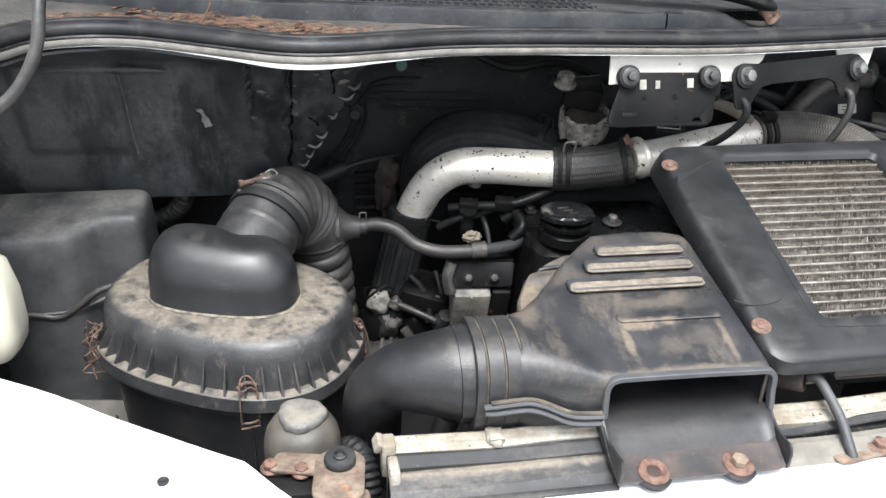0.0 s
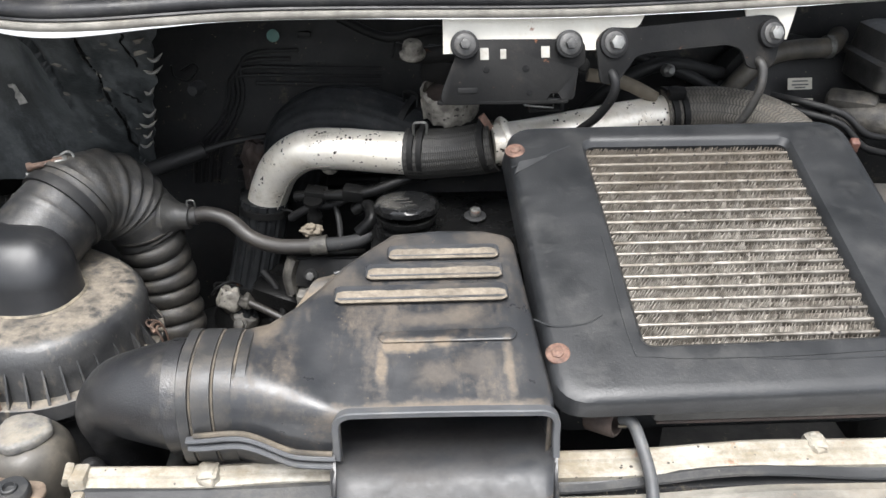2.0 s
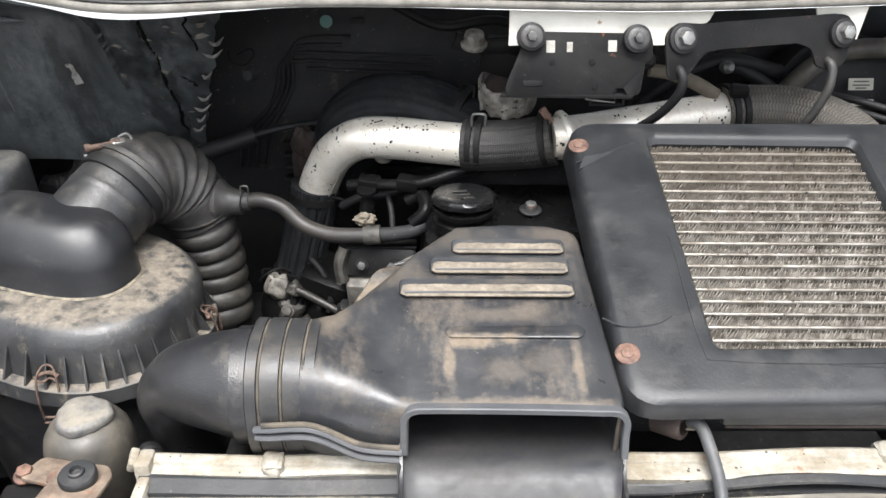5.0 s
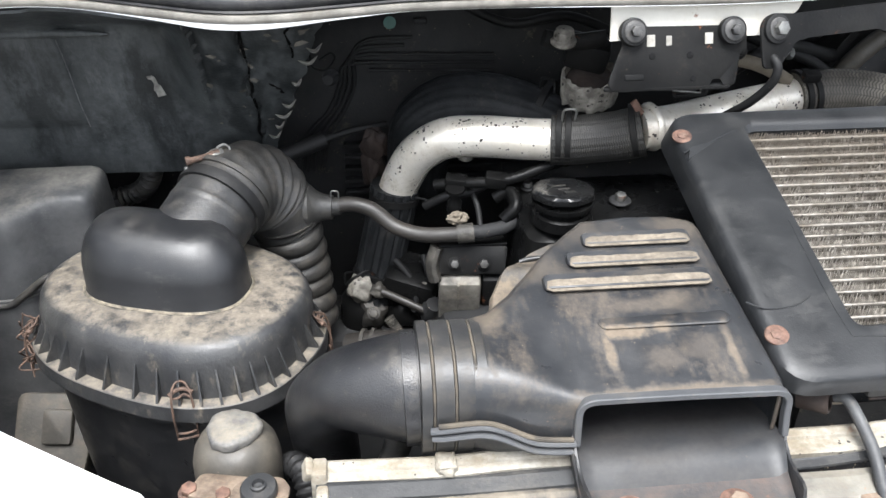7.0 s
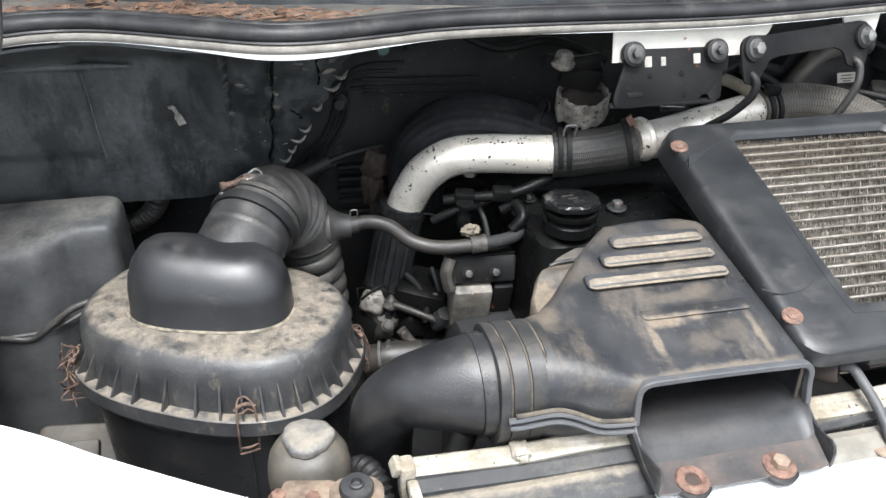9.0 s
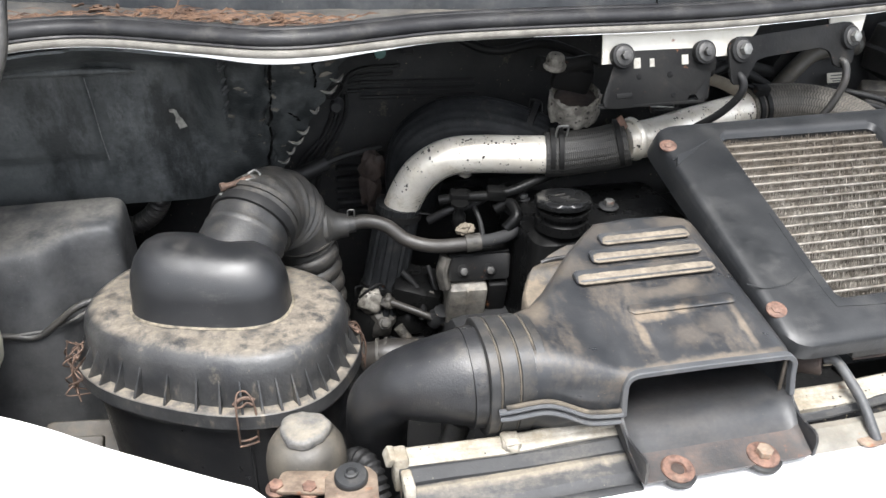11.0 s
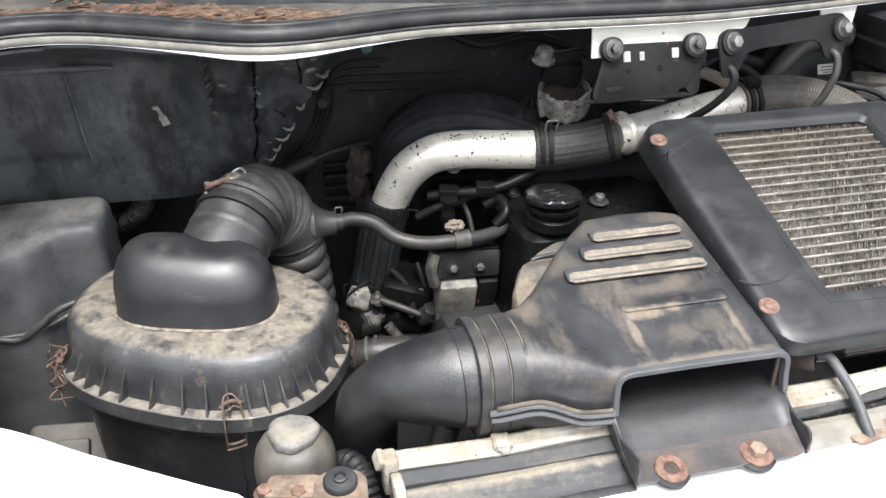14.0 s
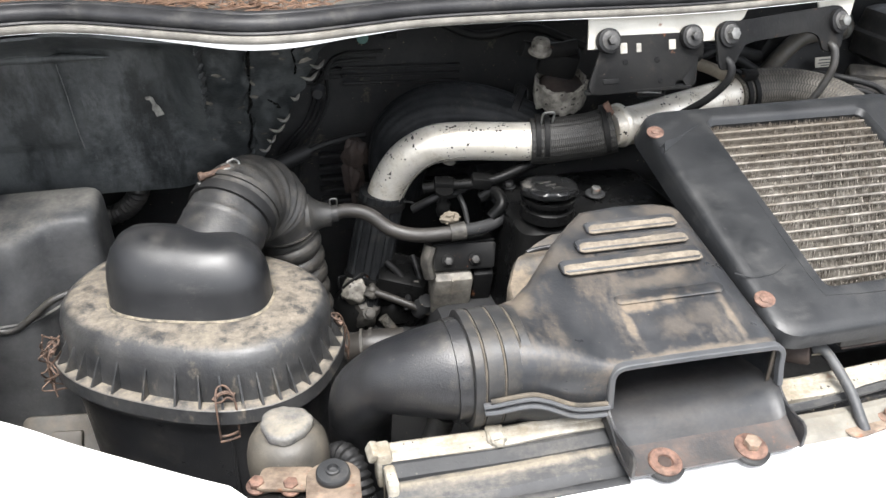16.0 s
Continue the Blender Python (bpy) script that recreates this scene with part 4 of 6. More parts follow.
def breather_hose():
    hose = thing("breather_hose", (0.16, 0.94, 0.97), "thin black rubber breather hose held by a metal clip", "hose")
    part("pipe", tube([(0.078, 0.9635, 0.987), (0.1, 0.962, 0.991), (0.125, 0.957, 0.985), (0.15, 0.945, 0.968), (0.18, 0.934, 0.962), (0.215, 0.927, 0.964),
                       (0.236, 0.926, 0.966)], 0.0088, 16), HOSE, hose)
    # Rest of the same hose in a blacker material, for the shade it enters.
    part("end_pipe", tube([(0.232, 0.926, 0.966), (0.255, 0.926, 0.967), (0.282, 0.934, 0.97), (0.295, 0.952, 0.982), (0.29, 0.972, 0.988)], 0.0082, 16), DARK, hose, "hose end, blackened where it runs into shade")
    ring = part("spring_band", lathe(((0.009, -0.005), (0.0105, -0.005), (0.0105, 0.005), (0.009, 0.005)), (0.083, 0.9635, 0.988), (1, -0.05, 0.1), 20), GREY_RUBBER, hose)
    for dx in (-0.004, 0.004):
        part("tab", tube([(0.083 + dx, 0.962, 0.998), (0.083 + dx, 0.96, 1.008), (0.083, 0.96, 1.0095)], 0.001, 6, 4), STEEL, ring)
    clip = part("saddle_clip", lathe(((0.0092, -0.0095), (0.0112, -0.0095), (0.0112, 0.0095), (0.0092, 0.0095)), (0.23, 0.9262, 0.9655), (1, -0.05, 0.1), 20), GRIME, hose, "dull metal saddle clip")
    crust = bmesh.new()
    bmesh.ops.create_icosphere(crust, subdivisions=4, radius=1.0)
    for vert in crust.verts:
        vert.co *= 1 + 0.5 * noise.noise(vert.co * 2.3 + V(4, 1, 2))
    crust.transform(pose(0.222, 0.934, 0.981, 20, 0, 5) @ Matrix.Diagonal((0.011, 0.007, 0.0075, 1)))
    part("clip_ear", crust, BEIGE, clip, "crusted pale bolt head")


breather_hose()


def side_cover():
    """The black moulded cover beside the air box."""
    cover = thing("side_cover", (-0.3, 1.0, 0.7), "black moulded plastic cover with a stepped dusty top", "plastic cover")
    outline = rounded([(-0.5, 0.93), (-0.27, 0.935), (-0.24, 0.96), (-0.19, 0.962), (-0.182, 1.028), (-0.5, 1.06)], [0.01, 0.03, 0.03, 0.014, 0.012, 0.01], 5)

    def ring(grow, z, slope=0.0):
        mid = Vector((-0.32, 1.0))
        out = []
        for p in outline:
            d = p - mid
            q = mid + d * (1 + grow / max(0.02, d.length))
            out.append(V(q.x, q.y, z + slope * (0.16 * (q.y - 1.0) + 0.07 * (q.x + 0.3))))
        return out
    part("edge_bead", loft([ring(0.005, 0.905, 0.8), ring(0.0082, 0.907, 0.8), ring(0.0082, 0.912, 0.8), ring(0.005, 0.914, 0.8)]), SIDE, cover)
    part("body", loft([ring(0.02, 0.6), ring(0.012, 0.8), ring(0.002, 0.985, 0.8), ring(0.0008, 0.999, 1), ring(-0.0012, 1.0055, 1), ring(-0.0045, 1.0095, 1), ring(-0.0105, 1.0122, 1), ring(-0.03, 1.013, 1)]), SIDE, cover)


side_cover()


def expansion_tank():
    tank = thing("coolant_tank", (-0.36, 0.86, 0.8), "cream translucent coolant tank with a black cap", "coolant tank")
    outline = rounded([(-0.42, 0.84), (-0.316, 0.84), (-0.316, 0.91), (-0.42, 0.91)], 0.022, 5)

    def ring(grow, z):
        mid = Vector((-0.375, 0.875))
        return [V(*(mid + (p - mid) * (1 + grow)), z) for p in outline]
    part("body", loft([ring(-0.5, 0.885), ring(-0.2, 0.888), ring(-0.03, 0.9), ring(0.02, 0.92), ring(0.0, 0.96), ring(-0.12, 0.998), ring(-0.3, 1.008), ring(-0.7, 1.01)]), CREAM, tank)
    part("cap", lathe(((0.02, 0), (0.024, 0.001), (0.024, 0.014), (0.02, 0.017)), (-0.372, 0.876, 1.009), sides=24), PLASTIC, tank, "black screw cap")
    part("stand", flat_box(-0.41, -0.35, 0.85, 0.9, 0.44, 0.886, 0.004), STEEL_BLACK, tank)


expansion_tank()


def washer_pipe():
    ob = part("washer_hose", tube([(-0.176, 0.7, 1.39), (-0.178, 0.657, 1.325), (-0.182, 0.643, 1.295), (-0.197, 0.634, 1.268), (-0.22, 0.628, 1.25), (-0.265, 0.62, 1.225),
                                   (-0.33, 0.66, 1.14), (-0.4, 0.75, 1.0), (-0.45, 0.8, 0.9)], 0.0047, 14), GREY_RUBBER)
    tagged(ob, "grey rubber washer hose rising towards the bonnet", "hose")


washer_pipe()


def loose_cable():
    ob = part("loose_cable", tube([(-0.42, 0.915, 0.912), (-0.329, 0.928, 0.903), (-0.292, 0.929, 0.897), (-0.266, 0.929, 0.913), (-0.238, 0.929, 0.933), (-0.2, 0.94, 0.937)], 0.0042, 12), GREY_RUBBER)
    tagged(ob, "thin grey cable lying along the black cover", "cable")


loose_cable()


def headlamp_bracket():
    b = thing("lamp_bracket", (-0.27, 0.92, 0.7), "dusty grey moulded lamp bracket below the air box", "bracket")
    part("plate", plate(rounded([(-0.05, -0.06), (0.035, -0.06), (0.045, 0.0), (0.03, 0.04), (-0.05, 0.04)], 0.012), 0.02, frame_at((-0.255, 0.9, 0.74), (-0.1, -0.75, 0.6)), 0.003), RESERVOIR, b)
    part("boss", plate(rounded([(-0.02, -0.025), (0.015, -0.025), (0.015, 0.015), (-0.02, 0.015)], 0.004), 0.012, frame_at((-0.25, 0.89, 0.755), (-0.1, -0.75, 0.6)), 0.002), RESERVOIR, b)


headlamp_bracket()


# ---- front: reservoir, mount, radiator support ----
def steering_reservoir():
    r = thing("fluid_reservoir", (-0.004, 0.655, 0.82), "stained grey plastic fluid reservoir with a dusty cap", "reservoir")
    c = (-0.004, 0.657, 0.82)
    part("body", lathe(((0.026, 0), (0.033, 0.008), (0.0365, 0.04), (0.0382, 0.072), (0.0378, 0.084), (0.0355, 0.095), (0.031, 0.103), (0.025, 0.1075), (0.0195, 0.109), (0.0195, 0.112), (0.015, 0.112)), c, sides=40), RESERVOIR, r)
    pts = [(0.0228 + 0.0005 * math.cos(8 * a) + 0.0014 * math.sin(3 * a + 1) + 0.0003 * math.sin(13 * a)) for a in (math.tau * k / 48 for k in range(48))]
    rings = []
    for grow, h in ((-0.004, 0.1085), (0.0, 0.1093), (0.0006, 0.1145), (-0.0008, 0.117), (-0.004, 0.1185), (-0.012, 0.119)):
        rings.append([V(c[0] + (p + grow) * math.cos(math.tau * k / 48), c[1] + (p + grow) * math.sin(math.tau * k / 48), c[2] + h) for k, p in enumerate(pts)])
    part("cap", loft(rings), CAP_GREY, r, "dusty grey lobed cap")


steering_reservoir()


def bonnet_buffer():
    b = thing("bonnet_buffer", (0.028, 0.566, 0.9), "round black rubber buffer on a rusty steel bracket", "bonnet buffer")
    c = V(0.028, 0.566, 0.952)
    part("bracket_tongue", plate(rounded([(-0.022, -0.05), (0.022, -0.05), (0.022, 0.008), (0.014, 0.021), (-0.014, 0.021), (-0.022, 0.008)], 0.012, 5), 0.004, Matrix.Translation(c + V(0, 0, -0.008)) @ pose(0, 0, 0, -8, 0, -6), 0.0012), RUST_PALE, b)
    part("buffer", lathe(((0.0135, -0.004), (0.0142, 0.0), (0.014, 0.003), (0.0128, 0.0045), (0.0062, 0.005), (0.0058, 0.0072), (0.0045, 0.0078), (0.0035, 0.0045), (0.001, 0.004)), c, (0, -0.1, 1), 36), LIP_RUBBER, b, "worn round rubber buffer")
    part("side_plate", plate(rounded([(-0.07, -0.012), (-0.02, -0.016), (-0.02, 0.016), (-0.066, 0.018)], 0.008, 4), 0.004, Matrix.Translation(c + V(0.006, 0.028, -0.035)) @ pose(0, 0, 0, -8, 0, -10), 0.001), RUST_PALE, b)
    bolt(b, (-0.034, 0.603, 0.9165), (0, -0.12, 1), 0.0066, 0.0095, RUST)
    bolt(b, (-0.006, 0.594, 0.917), (0, -0.12, 1), 0.0066, 0.0095, RUST)
    part("post", flat_box(0.004, 0.052, 0.5, 0.54, 0.8, 0.944, 0.006), RUST_PALE, b)
    part("stay", flat_box(-0.05, 0.02, 0.57, 0.6, 0.84, 0.912, 0.004), STEEL_BLACK, b)


bonnet_buffer()


def radiator_support():
    rail = thing("radiator_support", (0.5, 0.575, 0.85), "cream-white sheet metal radiator support rail with black rubber lip", "radiator support")
    xs = [0.07 + 0.02 * k for k in range(53)]

    def wav(x, a):
        return a * noise.noise(V(x * 9, a * 50, 0))

    def rail_rings(rows):
        return [[V(x, y + 0.012 * max(0.0, x - 0.3) + wav(x, 0.003) - (0.007 * min(1.0, max(0.0, (x - 0.36) / 0.08)) if y < 0.58 else 0.0), z + wav(x + 5, 0.0025)) for y, z in rows] for x in xs]
    part("top_rail", loft(rail_rings(((0.576, 0.94), (0.575, 0.9455), (0.577, 0.9475), (0.5815, 0.9483), (0.5825, 0.9505), (0.589, 0.9525), (0.5925, 0.951), (0.593, 0.935)))), WHITE_DIRTY, rail)
    part("rail_end", flat_box(0.066, 0.079, 0.574, 0.594, 0.918, 0.955, 0.003), WHITE_DIRTY, rail)
    part("rail_end", flat_box(0.07, 0.08, 0.547, 0.5725, 0.9, 0.947, 0.003), WHITE_DIRTY, rail)
    part("end_fold", block((0.007, 0.016, 0.012), pose(0.0635, 0.585, 0.951, 15, 20, 10), 0.002), WHITE_DIRTY, rail)

    rows = []
    for x in xs:
        f = min(1.0, max(0.0, (x - 0.36) / 0.08))
        ring = []
        for (ya, za), (yb, zb) in (((0.576, 0.934), (0.572, 0.936)), ((0.578, 0.944), (0.572, 0.9445)), ((0.572, 0.9435), (0.567, 0.944)), ((0.5605, 0.9395), (0.5605, 0.9425)), ((0.5595, 0.934), (0.56, 0.9405))):
            droop = 0.0013 + 0.0042 * f
            ring.append(V(x, ya + (yb - ya) * f + 0.012 * max(0.0, x - 0.3), za + (zb - za) * f + droop * math.sin(x * 24) * (1.0 if yb < 0.57 or f < 0.5 else 0.4)))
        rows.append(ring)
    part("rubber_lip", loft(rows), LIP_RUBBER, rail, "wavy dusty rubber lip", 14)
    front = rail_rings(((0.56, 0.9), (0.5635, 0.937), (0.556, 0.9375), (0.54, 0.9325), (0.533, 0.9255), (0.533, 0.9)))
    part("front_rail", loft(front[:19]), RAIL_DUST, rail, "dusty black front rail", 14)
    part("front_rail", loft(front[18:]), RAIL_TAN, rail, "stained cream front rail", 14)
    part("lower_strip", block((0.19, 0.007, 0.004), pose(0.18, 0.5255, 0.928, 12), 0.001), LIP_RUBBER, rail, "thin grey strip")
    part("radiator_core", flat_box(0.08, 1.05, 0.565, 0.6, 0.5, 0.935, 0.004), DARK, rail)
    for x, y in ((0.172, 0.583), (0.66, 0.594)):
        lump = bmesh.new()
        bmesh.ops.create_icosphere(lump, subdivisions=4, radius=1.0)
        for vert in lump.verts:
            c = vert.co
            c = V(*(math.copysign(abs(q) ** 0.6, q) for q in c)) * (1 + 0.22 * noise.noise(c * 2.1 + V(x * 30, 0, 0)) + 0.08 * noise.noise(c * 6.0))
            vert.co = V(x, y, 0.949) + V(c.x * 0.0085, c.y * 0.0105, c.z * 0.0062)
        part("rail_clip", lump, WHITE_DIRTY, rail, "crumpled metal clip")


radiator_support()


# ---- middle: air duct ----
def duct_top(y):
    return 1.007 + 0.275 * (y - 0.577)


def air_duct():
    duct = thing("air_intake_duct", (0.33, 0.66, 0.935), "dusty black plastic cold air duct with a wide open mouth", "air duct")
    # stations: x, front y, back y, front top z, back top z, bottom z, corner radius
    stations = ((0.158, 0.588, 0.682, 1.032, 1.032, 0.94, 0.045), (0.175, 0.587, 0.683, 1.034, 1.034, 0.94, 0.044), (0.196, 0.585, 0.682, 1.032, 1.035, 0.94, 0.042),
                (0.215, 0.583, 0.686, 1.028, 1.036, 0.938, 0.036), (0.235, 0.581, 0.702, 1.022, 1.04, 0.943, 0.03), (0.255, 0.579, 0.722, 1.014, 1.0445, 0.948, 0.022),
                (0.273, 0.577, 0.738, 1.009, 1.049, 0.95, 0.012), (0.277, 0.577, 0.741, 1.0085, 1.05, 0.95, 0.01), (0.3, 0.577, 0.762, 1.008, 1.056, 0.95, 0.01),
                (0.318, 0.577, 0.777, 1.008, 1.06, 0.95, 0.01), (0.36, 0.577, 0.781, 1.0075, 1.061, 0.95, 0.01), (0.4, 0.577, 0.78, 1.0075, 1.0605, 0.95, 0.01),
                (0.42, 0.577, 0.775, 1.0065, 1.058, 0.95, 0.01))
    rings = []
    for x, yf, yb, zf, zb, zl, r in stations:
        rings.append([V(x, p.x, p.y) for p in rounded([(yf, zl), (yf, zf), (yb, zb), (yb, zl)], r, 6)])
    # rounded side wall that leans outwards towards the mouth
    for inset, out in ((0.003, 0.005), (0.009, 0.008), (0.02, 0.0095)):
        ring = []
        for p in rings[12]:
            lean = 0.012 * (0.77 - p.y) / 0.19
            mid_y, mid_z = 0.67, 0.99
            f = inset / max(0.02, math.hypot(p.y - mid_y, p.z - mid_z))
            ring.append(V(0.42 + out + lean, p.y + (mid_y - p.y) * f, p.z + (mid_z - p.z) * f))
        rings.append(ring)
    bm = loft(rings)
    bm.normal_update()
    gone = [f for f in bm.faces if abs(f.normal.y) > 0.5 and f.calc_center_median().y < 0.579 and f.calc_center_median().x > 0.277]
    bmesh.ops.delete(bm, geom=gone, context="FACES")
    shell = part("upper_shell", bm, DUCT, duct)
    thick = shell.modifiers.new("wall", "SOLIDIFY")
    thick.thickness, thick.offset = 0.003, -1.0
    # rim of the mouth
    rim = [(0.2735, 0.5745, 0.968), (0.2735, 0.5765, 0.985), (0.274, 0.577, 1.0), (0.281, 0.577, 1.0075), (0.3, 0.577, 1.0085), (0.36, 0.577, 1.008), (0.415, 0.577, 1.0065), (0.433, 0.577, 1.0055), (0.4405, 0.577, 0.998), (0.441, 0.5755, 0.984), (0.4415, 0.572, 0.966)]
    path = spline(rim, 6)
    frame_rings = []
    for i, p in enumerate(path):
        ahead = (path[min(i + 1, len(path) - 1)] - path[max(i - 1, 0)]).normalized()
        away = ahead.cross(V(0, 1, 0)).normalized()
        frame_rings.append([p + away * a + V(0, b, 0) for a, b in ((-0.0028, 0.004), (-0.0028, -0.0022), (-0.002, -0.003), (0.002, -0.003), (0.0028, -0.0022), (0.0028, 0.004))])
    part("mouth_rim", loft(frame_rings), RIDGE, duct, "flat moulded rim of the mouth")
    # lower scoop with its bolted flange
    rows = ((0.7, 0.947), (0.64, 0.9515), (0.6, 0.956), (0.58, 0.958), (0.566, 0.957), (0.557, 0.951), (0.548, 0.943), (0.533, 0.9385), (0.519, 0.936))
    cols = (0.268, 0.27, 0.2745, 0.284, 0.3, 0.35, 0.4, 0.425, 0.434, 0.4385, 0.441)

    def scoop(u, v):
        i = min(len(cols) - 1, round(u * (len(cols) - 1)))
        j = min(len(rows) - 1, round(v * (len(rows) - 1)))
        y, z = rows[j]
        x = cols[i]
        rise = {0: 0.006, 1: 0.004, 2: 0.001, 8: 0.001, 9: 0.004, 10: 0.006}.get(i, 0.0)
        fade = 1.0 if j < 7 else 0.85 if j == 7 else 0.45
        if j >= 4:
            x += (-0.0065 if i > 6 else 0.003 if i < 4 else 0.0) * (j - 4) / 4
        return V(x, y, z + rise * fade)
    part("scoop", sheet(lambda u, v: scoop(u, v * 0.75), len(cols) - 1, 6, 0.0025), SCOOP, duct, "smooth black scoop")
    tray = part("scoop_flange", sheet(lambda u, v: scoop(u, 0.75 + 0.25 * v), len(cols) - 1, 2, 0.0025), TRAY, duct, "rust-stained bolted flange")
    # upright side walls of the scoop
    for x0, x1 in ((0.271, 0.2728), (0.4425, 0.4352)):
        edge = ((0.578, 0.976), (0.566, 0.963), (0.552, 0.9575), (0.536, 0.9585), (0.526, 0.9605), (0.5205, 0.9595), (0.5175, 0.954), (0.5175, 0.938), (0.535, 0.938), (0.556, 0.944), (0.578, 0.953))
        faces = []
        for dx in (-0.0016, -0.0012, 0.0012, 0.0016):
            grow = 0.0 if abs(dx) < 0.0014 else 0.0006
            faces.append([V(x0 + (x1 - x0) * (0.578 - y) / 0.06 + dx, y + grow, z - grow) for y, z in edge])
        part("side_wall", loft(faces), PLASTIC, duct, "thin upright side of the scoop")
    for x in (0.307, 0.39):
        part("rubber_washer", lathe(((0.012, -0.006), (0.0165, -0.005), (0.017, -0.001), (0.015, 0.0002), (0.012, 0.0004)), (x, 0.5265, 0.9392), (0, -0.15, 1), 28), RUBBER, tray, "black rubber washer")
    part("washer", lathe(((0.004, 0.0), (0.0145, 0.0), (0.0148, 0.0018), (0.0135, 0.0032), (0.0085, 0.0036), (0.0068, 0.0026), (0.0062, 0.0006), (0.003, 0.0004)), (0.307, 0.527, 0.9395), (0, -0.15, 1), 28), RUST, tray, "cupped rusty washer")
    part("bolt", lathe(((0.006, 0.0), (0.0058, 0.0012), (0.004, 0.0016)), (0.307, 0.527, 0.9395), (0, -0.15, 1), 16), RUST_DARK, tray, "sunken rusty bolt")
    bolt(tray, (0.39, 0.527, 0.9395), (0, -0.15, 1), 0.0075, 0.0145, RUST_PALE, RUST, height=0.007)
    # seam along the lower edge
    part("seam", tube([(0.16, 0.5825, 0.9835), (0.172, 0.581, 0.985), (0.198, 0.579, 0.988), (0.214, 0.577, 0.985), (0.236, 0.574, 0.975), (0.25, 0.573, 0.972), (0.272, 0.572, 0.971)], 0.0034, 8, 6, flat=0.8), RIDGE, duct)
    part("seam", tube([(0.161, 0.5815, 0.9775), (0.172, 0.58, 0.978), (0.198, 0.578, 0.981), (0.214, 0.576, 0.978), (0.236, 0.573, 0.968), (0.25, 0.572, 0.965), (0.272, 0.571, 0.964)], 0.0034, 8, 6, flat=0.8), RIDGE, duct)
    part("dust_line", tube([(0.166, 0.5815, 0.9885), (0.198, 0.5795, 0.9915), (0.214, 0.5775, 0.9885), (0.236, 0.5745, 0.9785), (0.25, 0.5735, 0.9755), (0.27, 0.5725, 0.9745)], 0.0022, 8, 6), CUFF_DUST, duct, "dust along the seam")
    # cuff rings where the elbow joins
    def hoop(x0, x1, r):
        e = min(0.0006, (x1 - x0) * 0.3)
        return loft([[V(x, 0.6345 + p.x * q, 0.986 + p.y * q) for p in rounded([(-r, -r), (-r, r), (r, r), (r, -r)], r * 0.93, 10)] for x, q in ((x0, 0.95), (x0 + 0.0002, 0.985), (x0 + e, 1.0), (x1 - e, 1.0), (x1 - 0.0002, 0.985), (x1, 0.95))])
    for x0, x1, r in ((0.1535, 0.1625, 0.05), (0.1645, 0.1795, 0.0498), (0.1815, 0.1955, 0.0494), (0.1975, 0.206, 0.0488)):
        part("cuff_band", hoop(x0, x1, r), CUFF, duct)
    for x0, x1, r in ((0.1622, 0.165, 0.0485), (0.1792, 0.1818, 0.0488), (0.1952, 0.198, 0.0484)):
        part("dust_line", hoop(x0, x1, r + 0.0003), CUFF_DUST, duct, "line of dust beside a cuff band")
    # raised dusty ribs on the top
    up = Vector((0, -0.265, 1)).normalized()
    for x0, x1, y, w in ((0.312, 0.413, 0.7425, 0.0075), (0.293, 0.414, 0.7185, 0.008), (0.267, 0.416, 0.692, 0.0085)):
        m = frame_at(((x0 + x1) / 2, y, duct_top(y) + 0.0095 - 0.0375 * (y - 0.577)), up, (0, 1, 0.265))
        half = (x1 - x0) / 2
        bar = plate(rounded([(-half, -w), (half, -w), (half, w), (-half, w)], 0.0045, 5), 0.005, m @ pose(0, 0.001, -0.0052), 0.003)
        rib = part("rib", bar, RIDGE_SOFT, duct)
        ease = [min(1.0, (min(q, 30 - q) / 30 * 2 * half + 0.0012) / 0.003) ** 0.5 for q in range(31)]
        ragged = [(-half + 0.0015 + (2 * half - 0.003) * q / 30, -w * 0.78 * ease[q]) for q in range(31)]
        ragged += [(half - 0.003 - (2 * half - 0.006) * q / 30, ease[q] * w * 0.62 + 0.0008 * noise.noise(V(q * 0.45, y * 90, 4)) + 0.0005 * noise.noise(V(q * 1.3, y * 90, 7))) for q in range(31)]
        dusty = plate(ragged, 0.0016, m @ pose(0, -w * 0.36, -0.0015, 10), 0.0005)
        part("dust_film", dusty, RIB_DUST, rib, "sandy dust on the rib")
    m = frame_at((0.36, 0.626, duct_top(0.626) + 0.003), up, (0, 1, 0.265))
    part("panel_ridge", tube([m @ V(x, 0.0265, -0.0037) for x in (-0.056, -0.03, 0.0, 0.03, 0.059)], lambda s, n: 0.0098 * math.sqrt(min(1.0, 0.03 + max(0.0, min(s, n - s)) / 0.006)), 24, 14, flat=0.2), DUCT, duct)
    # gusset behind the slanting edge
    outer_edge = ((0.695, 0.222), (0.71, 0.2225), (0.725, 0.2255), (0.745, 0.236), (0.76, 0.2465), (0.775, 0.264), (0.788, 0.292))

    def pod_x(y):
        for (a, xa), (b, xb) in zip(outer_edge, outer_edge[1:]):
            if y <= b:
                return xa + (xb - xa) * (y - a) / (b - a)
        return outer_edge[-1][1]

    def pod_top(v):
        return 1.004 + 0.022 * v + 0.005 * math.exp(-((v - 0.6) / 0.1) ** 2) - 0.003 * math.exp(-((v - 0.8) / 0.08) ** 2)

